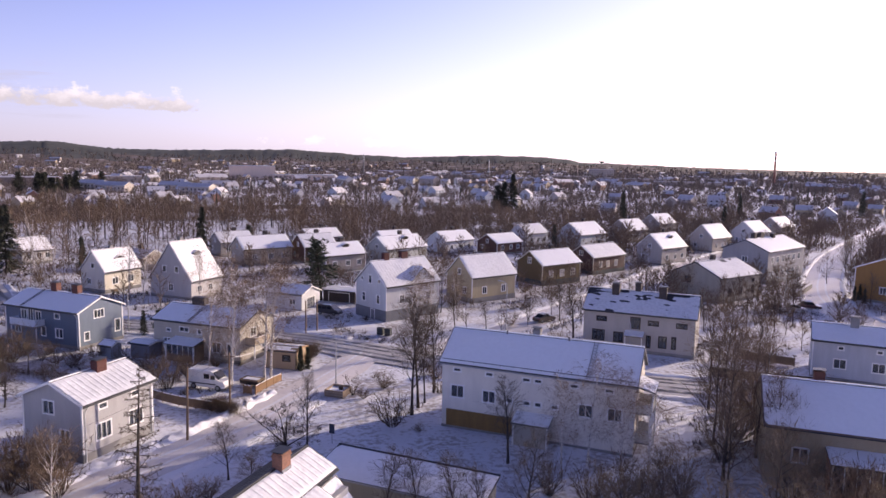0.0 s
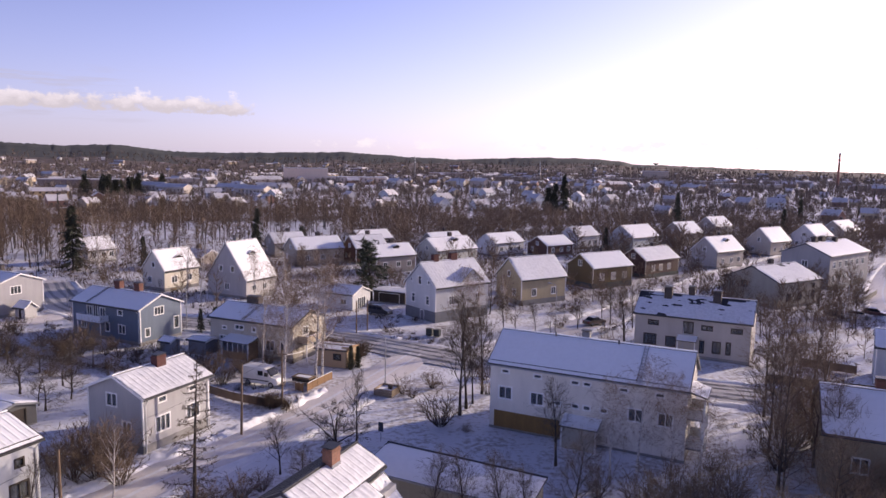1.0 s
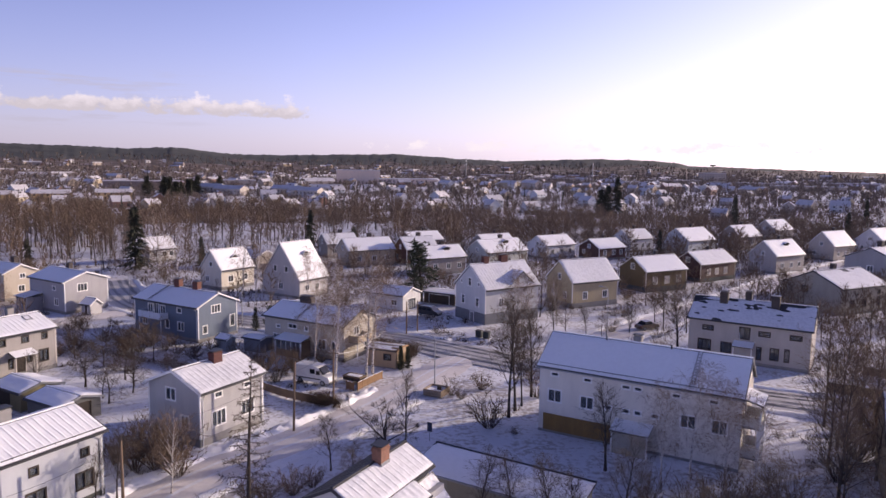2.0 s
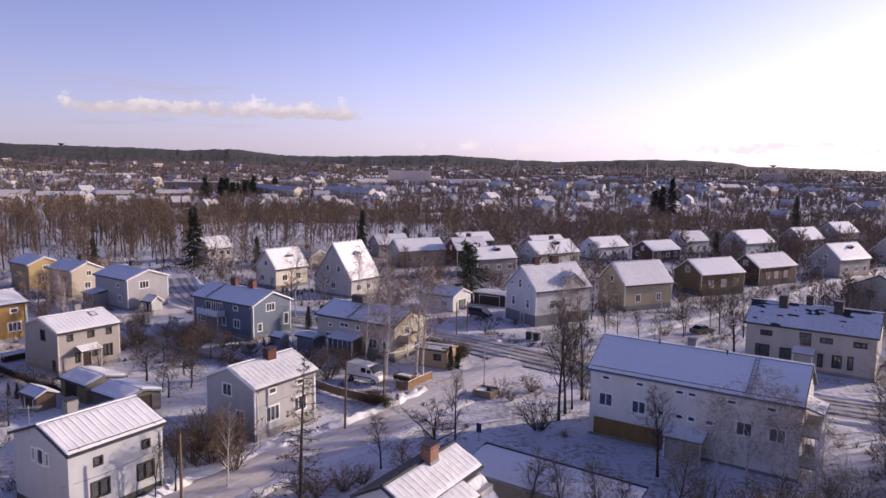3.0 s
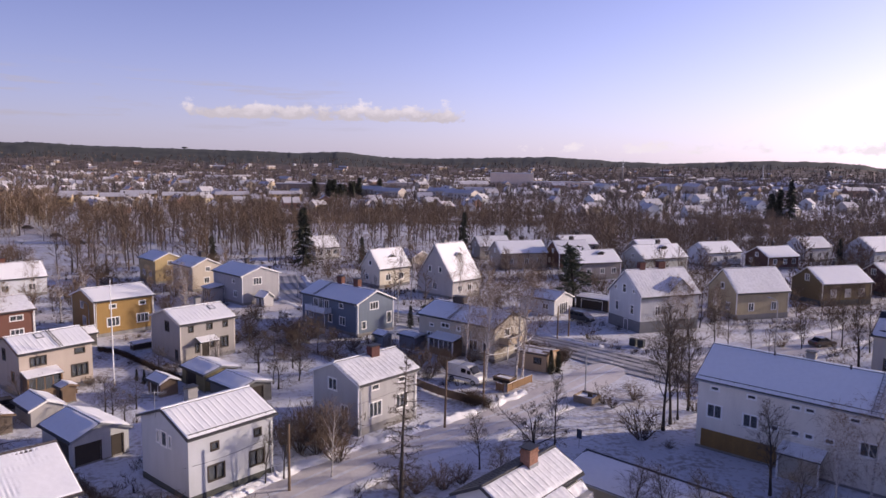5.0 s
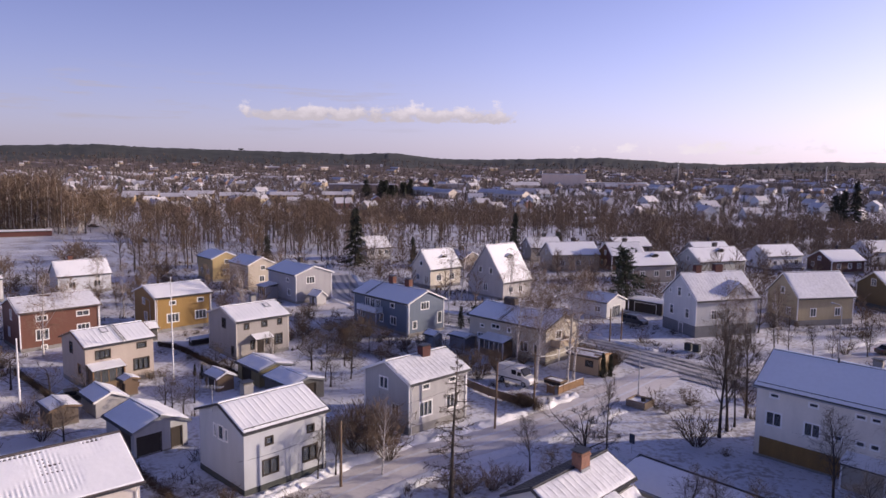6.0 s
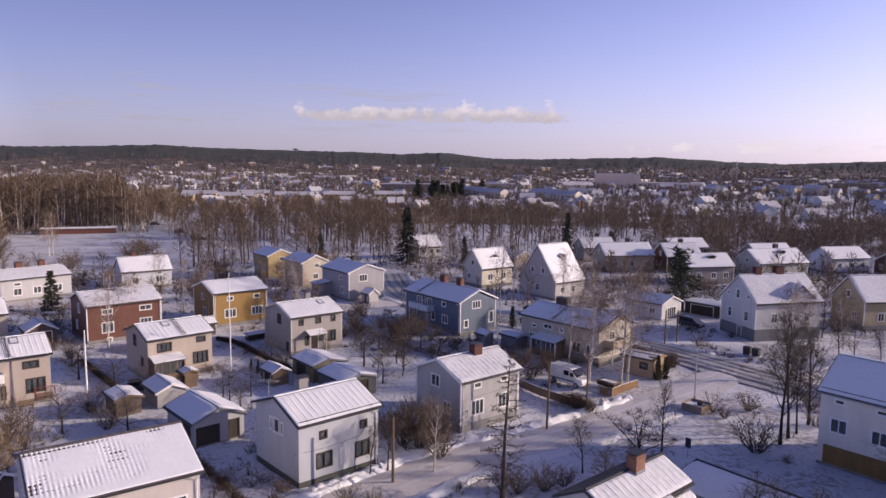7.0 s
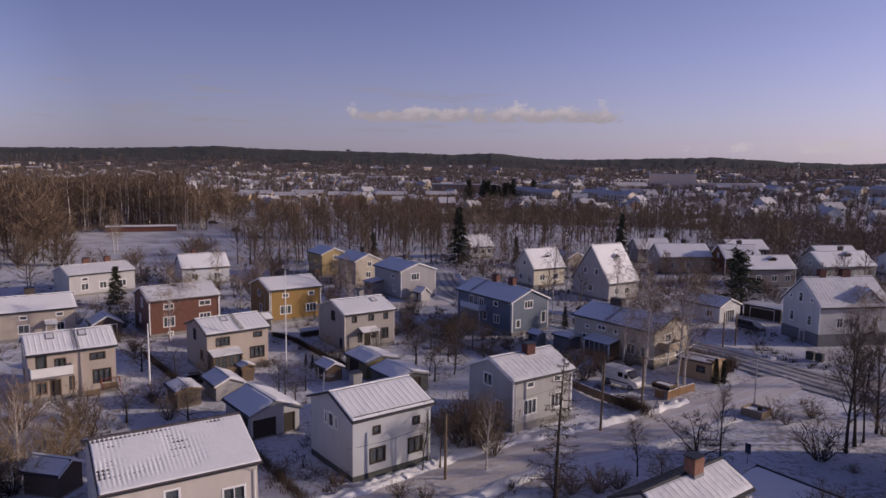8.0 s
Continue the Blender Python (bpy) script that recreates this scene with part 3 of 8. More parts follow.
            put(bm, -h, h, 0, hh, -0.12, -0.06)
            part("leaf", bm, DARK_WOOD, fr)
            return
        n = max(1, round(ww / 0.62)) if hh > 0.75 else max(1, round(ww / 0.8))
        us = [-h - c, -h + 0.03]
        for k in range(1, n):
            u = -h + ww * k / n
            us += [u - 0.035, u + 0.035]
        us += [h - 0.03, h + c]
        solid_u = {0, len(us) - 2} | {2 * k for k in range(1, n)}
        vs_ = [-c, 0.03] + ([hh * 0.62, hh * 0.62 + 0.05] if kind == "cross" else []) + [hh - 0.03, hh + c]
        solid_v = {0, len(vs_) - 2} | ({2} if kind == "cross" else set())
        lattice(us, vs_, lambda i, k: i in solid_u or k in solid_v, -0.07, 0.035)
        fr = part("window", bm, self.trim if kind != "dark" else DARK_WOOD, self.ob)
        bm = bmesh.new()
        put(bm, -h + 0.02, h - 0.02, 0.02, hh - 0.02, -0.09, -0.075)
        if kind == "blind":
            part("blind", bm, BLIND, fr, "pale closed blind")
        else:
            part("pane", bm, GLASS, fr)
            if hh > 1.0 and int(abs(pos) * 37 + z0 * 11) % 3 == 0:
                bm = bmesh.new()
                put(bm, -h + ww * 0.03, -h + ww * 0.42, 0.03, hh - 0.03, -0.21, -0.19)
                part("curtain", bm, CURTAIN, fr)

    def build_roof(self, roof, snow, ribs, bare, verge, gutter, thick):
        L, W, o, g_ = self.L, self.W, self.over, self.side
        x0, x1 = -L / 2 - g_, L / 2 + g_
        t = 0.16
        for sy in (-1, 1):
            ye = W / 2 + o
            bm = bmesh.new()
            pts = [(0, self.hr + 0.02), (sy * ye, self.top(ye) + 0.02), (sy * ye, self.top(ye) + 0.02 + t), (0, self.hr + 0.02 + t)]
            prism(bm, pts, "x", x0, x1)
            part("roof_slope", bm, roof, self.ob)
            if not (self.bare_back and sy > 0):
                self.snow_sheet(sy, x0, x1, ye, t + 0.02, snow, ribs, bare, thick)
            else:
                n = int((x1 - x0) / 0.6)
                for k in range(1, n):
                    bm = bmesh.new()
                    prism(bm, [(0.1, self.top(0.1) + t + 0.02), (ye - 0.05, self.top(ye - 0.05) + t + 0.02), (ye - 0.05, self.top(ye - 0.05) + t + 0.06), (0.1, self.top(0.1) + t + 0.06)], "x", x0 + k * 0.6 - 0.02, x0 + k * 0.6 + 0.02)
                    part("roof_seam", bm, roof, self.ob)
            # gutter and verge boards
            zz = self.top(ye) + 0.02
            part("gutter", boxes((x0, x1, min(sy * ye, sy * (ye + 0.12)), max(sy * ye, sy * (ye + 0.12)), zz - 0.02, zz + 0.1), bevel=0.03), gutter, self.ob)
            for sx, xe in ((-1, x0), (1, x1)):
                bm = bmesh.new()
                prism(bm, [(sy * 0.002, self.hr - 0.04), (sy * ye, self.top(ye) - 0.04), (sy * ye, self.top(ye) + t + 0.03), (sy * 0.002, self.hr + t + 0.03)], "x", min(xe, xe + sx * 0.035), max(xe, xe + sx * 0.035))
                part("verge_board", bm, verge, self.ob)
        part("ridge_cap", boxes((x0 + 0.02, x1 - 0.02, -0.12, 0.12, self.hr + t - 0.02, self.hr + t + 0.09), bevel=0.03), roof if self.tiles or self.bare_back else snow, self.ob)

    def snow_sheet(self, sy, x0, x1, ye, lift, snow, ribs, bare, thick):
        step = 0.3 if not ribs else ribs / 8
        nu, nv = max(6, int((x1 - x0) / step)), 14
        if self.tiles:
            nu, nv = int((x1 - x0) / 0.075), 66
        seed = self.ob.location.x * 3.1 + sy * 17
        run = math.hypot(1, self.slope)
        verts, faces = [], []
        for i in range(nu + 1):
            fx = i / nu
            x = x0 + 0.04 + (x1 - x0 - 0.08) * fx
            for k in range(nv + 1):
                fy = k / nv
                y = 0.14 + (ye - 0.2) * fy
                n = noise.fractal(Vector((x * 0.45 + seed, y * 0.6, 0)), 1.0, 2.0, 4)
                hgt = thick * (1 + 0.6 * n)
                if ribs and i % 8 == 0:
                    hgt += 0.042 + 0.02 * n
                if bare:
                    hgt -= bare * max(0.0, noise.fractal(Vector((x * 0.35 + seed * 1.7, y * 1.3, 4)), 1.0, 2.2, 5) + 0.25 - 0.55 * min(fy * 1.6, 1))
                if self.tiles:
                    worn = noise.fractal(Vector((x * 0.28 + 3.3, y * 0.42, 1)), 1.0, 2.0, 3) + 0.40 - 0.05 * (x - x0) * 1.2 - 0.15 * fy + (0.5 if fy < 0.07 else 0)
                    dip = 0.5 + 0.5 * math.cos(x * math.tau / 0.3) + (0.6 if (y % 0.36) < 0.1 else 0)
                    hgt = 0.06 + 0.02 * n - 0.08 * max(0.0, min(1.0, worn)) * dip
                if i in (0, nu) or k in (0, nv):
                    hgt = min(hgt, -0.01)
                verts.append((x, sy * y, self.top(y) + lift * run * 0.93 + hgt * run))
        for i in range(nu):
            for k in range(nv):
                q = (i * (nv + 1) + k, i * (nv + 1) + k + 1, (i + 1) * (nv + 1) + k + 1, (i + 1) * (nv + 1) + k)
                faces.append(q if sy < 0 else q[::-1])
        piece("roof_snow", mesh_of("roof_snow", verts, faces, snow, True), self.ob, "thin snow lying on the roof")

    def lower_roof(self, u0, u1, y0, y1, drop, steep):
        """A lower stretch of ribbed metal roof below the front eave, under thin snow."""
        k = self.slope + steep

        def zt(y):
            return self.top(y0) + drop - (y - y0) * k
        bm = bmesh.new()
        prism(bm, [(-y0, zt(y0) + 0.02), (-y1, zt(y1) + 0.02), (-y1, zt(y1) + 0.16), (-y0, zt(y0) + 0.16)], "x", u0, u1)
        slab = part("lower_roof", bm, DARK_METAL, self.ob)
        nu, nv, verts, faces = int((u1 - u0) / 0.155), 8, [], []
        for i in range(nu + 1):
            x = u0 + 0.03 + (u1 - u0 - 0.06) * i / nu
            for q in range(nv + 1):
                y = y0 + 0.02 + (y1 - y0 - 0.06) * q / nv
                up = 0.06 + 0.03 * noise.fractal(Vector((x * 0.6, y * 0.7, 3)), 1.0, 2.0, 3) + (0.055 if i % 4 == 0 else 0)
                verts.append((x, -y, zt(y) + 0.16 + (-0.01 if i in (0, nu) or q in (0, nv) else up)))
        faces = [(i * (nv + 1) + q, i * (nv + 1) + q + 1, (i + 1) * (nv + 1) + q + 1, (i + 1) * (nv + 1) + q) for i in range(nu) for q in range(nv)]
        piece("roof_snow", mesh_of("roof_snow", verts, faces, WORN_SNOW, True), slab, "thin snow lying on the roof")

    def chimney(self, x, y, w, d, above, mat=None, cap=0.0):
        z1 = self.top(y) + above + (0.45 if above < 1.15 else 0.0)
        body = part("chimney", boxes((x - w / 2, x + w / 2, y - d / 2, y + d / 2, self.top(abs(y) + d / 2) - 0.3, z1), (x - w / 2 - 0.05, x + w / 2 + 0.05, y - d / 2 - 0.05, y + d / 2 + 0.05, z1 - 0.28, z1 - 0.14)), mat or BRICK, self.ob)
        part("cap", boxes((x - w / 2 - 0.1, x + w / 2 + 0.1, y - d / 2 - 0.1, y + d / 2 + 0.1, z1 + 0.12, z1 + 0.17), (x - w / 2 + 0.02, x - w / 2 + 0.1, y - 0.05, y + 0.05, z1, z1 + 0.12), (x + w / 2 - 0.1, x + w / 2 - 0.02, y - 0.05, y + 0.05, z1, z1 + 0.12)), DARK_METAL, body)

    def ladder(self, x, mat=None):
        bm = bmesh.new()
        ye = self.W / 2 + self.over
        for dx in (-0.18, 0.18):
            prism(bm, [(-0.2, self.top(0.2) + 0.34), (-ye, self.top(ye) + 0.34), (-ye, self.top(ye) + 0.39), (-0.2, self.top(0.2) + 0.39)], "x", x + dx - 0.025, x + dx + 0.025)
        n = int(ye / 0.33)
        for k in range(n):
            y = 0.3 + k * 0.33
            box(bm, x - 0.155, x + 0.155, -y - 0.03, -y + 0.03, self.top(y) + 0.345, self.top(y) + 0.385)
        part("roof_ladder", bm, mat or DARK_METAL, self.ob)

    def skylight(self, x, y, w=0.9, d=1.1):
        bm = bmesh.new()
        a, b = abs(y) - d / 2, abs(y) + d / 2
        s = 1 if y > 0 else -1
        for lo, hi, u0, u1 in ((a, a + 0.1, -w / 2, w / 2), (b - 0.1, b, -w / 2, w / 2), (a + 0.1, b - 0.1, -w / 2, -w / 2 + 0.1), (a + 0.1, b - 0.1, w / 2 - 0.1, w / 2)):
            prism(bm, [(s * lo, self.top(lo) + 0.15), (s * hi, self.top(hi) + 0.15), (s * hi, self.top(hi) + 0.33), (s * lo, self.top(lo) + 0.33)], "x", x + u0, x + u1)
        fr = part("skylight", bm, GREY_METAL, self.ob)
        bm = bmesh.new()
        prism(bm, [(s * (a + 0.1), self.top(a + 0.1) + 0.27), (s * (b - 0.1), self.top(b - 0.1) + 0.27), (s * (b - 0.1), self.top(b - 0.1) + 0.31), (s * (a + 0.1), self.top(a + 0.1) + 0.31)], "x", x - w / 2 + 0.1, x + w / 2 - 0.1)
        part("pane", bm, WORN_SNOW, fr, "pane under thin snow")

    def canopy(self, side, pos, w, depth, z, posts=True, wall=None, snow=True, drop=0.45):
        """A lean-to roof on the front ('f') or a gable ('l', 'r'), on posts or over a small porch."""
        m = {"f": pose(pos, -self.W / 2, 0), "r": pose(self.L / 2, pos, 0, 0, 0, 90), "l": pose(-self.L / 2, pos, 0, 0, 0, -90), "b": pose(pos, self.W / 2, 0, 0, 0, 180)}[side]

        def fin(name, bm, mat, parent=None, label=""):
            bmesh.ops.transform(bm, matrix=m, verts=bm.verts)
            return part(name, bm, mat, parent or self.ob, label)
        bm = bmesh.new()
        prism(bm, [(0.0, z + drop), (-depth - 0.25, z), (-depth - 0.25, z + 0.1), (0.0, z + drop + 0.1)], "x", -w / 2 - 0.2, w / 2 + 0.2)
        top = fin("porch_roof", bm, DARK_METAL)
        if snow:
            bm = bmesh.new()
            prism(bm, [(-0.02, z + drop + 0.1), (-depth - 0.22, z + 0.1), (-depth - 0.2, z + 0.17), (-0.02, z + drop + 0.2)], "x", -w / 2 - 0.17, w / 2 + 0.17)
            fin("snow", bm, ROOF_SNOW, top, "snow on the porch roof")
        if posts:
            for u in (-w / 2, w / 2):
                fin("post", boxes((u - 0.07, u + 0.07, -depth - 0.07, -depth + 0.07, 0.0, z)), self.trim)
        if wall:
            fin("porch_wall", boxes((-w / 2, w / 2, -depth + 0.1, -depth + 0.2, 0.0, 1.0), (-w / 2, -w / 2 + 0.1, -depth + 0.2, -0.01, 0.0, z), (w / 2 - 0.1, w / 2, -depth + 0.2, -0.01, 0.0, z)), wall)
            n = max(2, int(w / 0.8))
            bars = [(-w / 2 + w * k / n - 0.04, -w / 2 + w * k / n + 0.04, -depth + 0.1, -depth + 0.18, 1.0, z) for k in range(n + 1)]
            fr = fin("porch_window", boxes(*bars), self.trim)
            fin("pane", boxes((-w / 2, w / 2, -depth + 0.13, -depth + 0.15, 1.0, z - 0.02)), GLASS, fr)

    def balcony(self, side, pos, w, depth, z, panel, roofed=False):
        m = {"f": pose(pos, -self.W / 2, 0), "r": pose(self.L / 2, pos, 0, 0, 0, 90), "l": pose(-self.L / 2, pos, 0, 0, 0, -90)}[side]

        def fin(name, bm, mat, parent=None, label=""):
            bmesh.ops.transform(bm, matrix=m, verts=bm.verts)
            return part(name, bm, mat, parent or self.ob, label)
        bal = fin("balcony", boxes((-w / 2, w / 2, -depth, -0.005, z - 0.16, z)), CONCRETE)
        fin("front_panel", boxes((-w / 2, w / 2, -depth, -depth + 0.06, z + 0.005, z + 0.98)), panel, bal)
        for u in (-w / 2, w / 2 - 0.06):
            fin("side_panel", boxes((u, u + 0.06, -depth + 0.065, -0.005, z + 0.005, z + 0.98)), panel, bal)
        fin("rail", boxes((-w / 2 - 0.03, w / 2 + 0.03, -depth - 0.03, -depth + 0.09, z + 0.985, z + 1.03)), WHITE, bal)
        fin("snow", boxes((-w / 2 + 0.08, w / 2 - 0.08, -depth + 0.08, -0.02, z + 0.003, z + 0.08)), ROOF_SNOW, bal)
        for u in (-w / 2 + 0.1, w / 2 - 0.1):
            fin("post", boxes((u - 0.06, u + 0.06, -depth + 0.08, -depth + 0.2, 0.0, z - 0.165)), self.trim, bal)

    def dormer(self, x, w, y_front, z_wall, rise, wall=None, glazed=True, back=False):
        """A gabled dormer that stands out of the front slope; its face is y_front before the ridge."""
        s = 1 if back else -1
        zr = z_wall + rise
        y_back = (self.hr - zr) / self.slope
        z0 = self.top(y_front) - 0.1
        bm = bmesh.new()
        prism(bm, [(x - w / 2, z0), (x + w / 2, z0), (x + w / 2, z_wall), (x, zr), (x - w / 2, z_wall)], "y", min(s * y_front, s * y_back), max(s * y_front, s * y_back))
        d = part("dormer", bm, wall or self.wall, self.ob)
        for sx in (-1, 1):
            bm = bmesh.new()
            k = rise / (w / 2)
            prism(bm, [(x, zr + 0.03), (x + sx * (w / 2 + 0.25), z_wall - 0.25 * k + 0.03), (x + sx * (w / 2 + 0.25), z_wall - 0.25 * k + 0.16), (x, zr + 0.16)], "y", min(s * (y_front + 0.2), s * max(y_back - 1.2, 0.1)), max(s * (y_front + 0.2), s * max(y_back - 1.2, 0.1)))
            r = part("dormer_roof", bm, DARK_METAL, d)
            bm = bmesh.new()
            prism(bm, [(x, zr + 0.165), (x + sx * (w / 2 + 0.22), z_wall - 0.22 * k + 0.165), (x + sx * (w / 2 + 0.22), z_wall - 0.22 * k + 0.2), (x, zr + 0.25)], "y", min(s * (y_front + 0.17), s * max(y_back - 1.2, 0.1)), max(s * (y_front + 0.17), s * max(y_back - 1.2, 0.1)))
            part("dormer_snow", bm, ROOF_SNOW, d, "snow on the dormer roof")
        if glazed:
            ww, hh = min(w * 0.55, 1.0), min(1.0, z_wall - self.top(y_front) - 0.15)
            zz = z_wall - hh - 0.05
            yf = s * (y_front + 0.03)
            fr = part("dormer_window", boxes((x - ww / 2 - 0.08, x - ww / 2, yf - 0.05, yf + 0.05, zz - 0.08, zz + hh + 0.08), (x + ww / 2, x + ww / 2 + 0.08, yf - 0.05, yf + 0.05, zz - 0.08, zz + hh + 0.08), (x - ww / 2, x + ww / 2, yf - 0.05, yf + 0.05, zz + hh, zz + hh + 0.08), (x - ww / 2, x + ww / 2, yf - 0.05, yf + 0.05, zz - 0.08, zz), (x - 0.03, x + 0.03, yf - 0.04, yf + 0.04, zz, zz + hh)), self.trim, d)

    def downpipe(self, sx, sy):
        x, y = sx * (self.L / 2 - 0.25), sy * (self.W / 2 + 0.09)
        ye = self.W / 2 + self.over + 0.06
        part("downpipe", tube_bm([(x, sy * ye, self.top(ye) + 0.02), (x, y, self.hw - 0.65), (x, y, 0.15)], 0.05, 6), self.trim, self.ob)


def shed(x, y, ang, L, W, hw, hr, wall, label, name="shed", category="shed", openings=(), **kw):
    return House(x, y, ang, L, W, hw, hr, wall, label, openings, plinth=0.12, corners=False, over=0.3, side_over=0.25, name=name, category=category, **kw)

# ---- the houses of the place ----
B_, R_ = "board", "render"
light_grey, white_grey = wall_paint(B_, (0.40, 0.39, 0.385)), wall_paint(R_, (0.47, 0.485, 0.51))
h = House(-33.9, 65.8, 69.2, 8.5, 7.3, 5.57, 7.11, light_grey, "light grey wooden house with white trim and a brick chimney",
          [("f", -1.9, 1.7, 1.7, 1.5), ("f", 2.0, 1.7, 1.7, 1.5), ("f", -1.9, 4.55, 0.9, 0.5), ("f", 2.0, 4.55, 0.9, 0.5), ("l", 0.4, 4.2, 1.3, 1.2), ("l", -1.5, 1.7, 1.1, 1.2), ("r", 0, 1.7, 1.4, 1.3), ("r", 0, 4.2, 1.2, 1.1)],
          plinth=0.9, chimneys=[(0.7, -0.5, 1.15, 0.85, 1.2, BRICK_RED)], snow=WORN_SNOW, ribs=0.62, bare=0.10, group="wooden houses by the lane")
h.downpipe(1, -1)
h.downpipe(-1, -1)
h = House(-40.3, 47.8, 70.1, 8.2, 7.8, 5.62, 7.01, white_grey, "white rendered two-storey house with a ribbed metal roof under snow",
          [("f", -1.7, 3.95, 0.62, 0.6, "dark"), ("f", 2.5, 3.95, 0.62, 0.6, "dark"), ("f", -1.6, 1.35, 1.45, 1.25, "dark"), ("f", 2.4, 1.35, 1.45, 1.3, "dark"), ("l", 0.0, 3.9, 0.85, 1.2), ("l", 1.0, 4.0, 0.35, 1.0), ("l", -1.0, 4.0, 0.35, 1.0), ("r", 0.0, 1.4, 1.4, 1.3), ("r", 0, 4.1, 1.2, 1.0)],
          plinth=0.55, plinth_mat=DARK_PLINTH, corners=False, ribs=0.6, trim=WHITE, verge=DARK_METAL, guard=True, chimneys=[(-1.2, 0.6, 0.9, 0.8, 0.9, CONCRETE)], group="wooden houses by the lane")
h.downpipe(1, -1)
h = House(-44.7, 29.5, 65.4, 10.2, 10.0, 5.86, 7.62, wall_paint(R_, (0.55, 0.50, 0.45)), "beige rendered house with a snow-covered tiled roof",
          [("f", 3.4, 2.6, 1.5, 1.6), ("f", 0.6, 3.0, 0.8, 0.8), ("f", -2.4, 2.6, 1.5, 1.6), ("f", -0.8, 3.1, 0.9, 1.9), ("l", 1.0, 3.4, 1.1, 1.2), ("l", -2.0, 3.4, 1.1, 1.2), ("r", 0, 3.4, 1.2, 1.2)],
          corners=False, roof=TILE, verge=DARK_METAL, group="wooden houses by the lane", tiles=True, gutter=DARK_METAL)
h.downpipe(1, -1)
h = House(-11.2, 44.95, 70.2, 8.7, 4.3, 5.68, 6.8, wall_paint(R_, (0.55, 0.53, 0.50)), "small house with a brick chimney and a ribbed snowy metal roof",
          [("l", 0, 1.6, 1.3, 1.3), ("r", 0, 1.6, 1.3, 1.3)], corners=False, ribs=0.62, verge=DARK_METAL, over=0.38, side_over=0.2, chimneys=[(0.75, -0.28, 1.05, 0.8, 1.35, FG_BRICK)], roof=DARK_METAL, snow=WORN_SNOW, bare=0.06, bare_back=True)
h.lower_roof(-4.55, 1.7, 2.4, 4.0, -0.02, 0.0)
h.lower_roof(1.74, 4.5, 2.4, 4.6, -0.55, 0.55)
part("side_wall", boxes((-4.3, 4.3, -3.5, -2.16, -0.3, 4.55)), h.wall, h.ob)
part("flashing", boxes((0.2, 1.3, -0.72, -0.66, 6.2, 6.95), bevel=0.01), GREY_METAL, h.ob, "zinc flashing at the foot of the chimney")
part("back_lean_to", boxes((-4.2, 1.0, 2.16, 4.4, -0.3, 3.6)), h.wall, h.ob)
part("back_lean_to_roof", boxes((-4.5, 1.2, 2.1, 4.8, 3.62, 3.78)), GREY_METAL, h.ob)
h = House(-69.5, 80.4, 68.1, 8.4, 8.7, 5.5, 6.9, wall_paint(B_, (0.33, 0.305, 0.285)), "grey-beige two-storey wooden house with a small porch roof over the door",
          [("f", -2.6, 4.25, 0.65, 0.75, "dark"), ("f", 0.2, 4.25, 0.8, 0.75, "dark"), ("f", 2.7, 4.25, 0.65, 0.75, "dark"), ("f", 2.5, 1.3, 1.15, 1.5, "dark"), ("f", -0.5, 0.3, 1.2, 2.1, "door"), ("f", -1.7, 1.2, 0.5, 1.2, "dark"), ("f", 0.6, 1.6, 0.5, 0.9, "dark"), ("l", -0.6, 4.1, 1.1, 1.3, "dark"), ("l", -3.2, 0.4, 0.6, 1.3, "dark"), ("r", 0, 1.5, 1.3, 1.2)],
          ribs=0.6, trim=wall_paint(R_, (0.62, 0.57, 0.5)), chimneys=[(1.0, 0.5, 0.8, 0.7, 0.8, CONCRETE)], group="wooden houses by the lane")
h.canopy("f", -0.5, 2.6, 1.3, 2.75)
h.skylight(2.2, -1.4)
h = House(-91.9, 87.4, 68.9, 9.6, 8.9, 5.77, 7.18, wall_paint(B_, (0.31, 0.185, 0.052)), "bright ochre-yellow wooden house with white windows and corner boards",
          [("f", -1.9, 1.5, 1.9, 1.35), ("f", 2.9, 1.5, 1.9, 1.35), ("f", -1.9, 4.4, 1.0, 0.6), ("f", 2.9, 4.4, 1.0, 0.6), ("l", -0.5, 1.6, 1.2, 1.3), ("l", 0.3, 4.2, 1.1, 1.0)], bare=0.04, group="wooden houses by the lane")
h.downpipe(-1, -1)
h.downpipe(1, -1)
h = House(-76.2, 61.2, 71.7, 8.4, 7.7, 5.31, 6.57, wall_paint(R_, (0.44, 0.375, 0.32)), "cream rendered two-storey house with a glazed porch",
          [("f", -2.1, 3.6, 1.7, 1.0, "dark"), ("f", 2.7, 4.15, 1.1, 0.6, "dark"), ("f", 2.6, 1.35, 1.9, 1.4, "dark"), ("l", 0.6, 3.9, 0.9, 1.3, "dark"), ("l", -1.9, 1.6, 0.9, 1.2)],
          corners=False, ribs=0.6, verge=OLD_WOOD, trim=TIMBER, ladder=0.4, group="wooden houses by the lane")
h.canopy("f", -2.1, 3.7, 1.7, 2.6, wall=OLD_WOOD)
h.skylight(-0.9, -1.1)
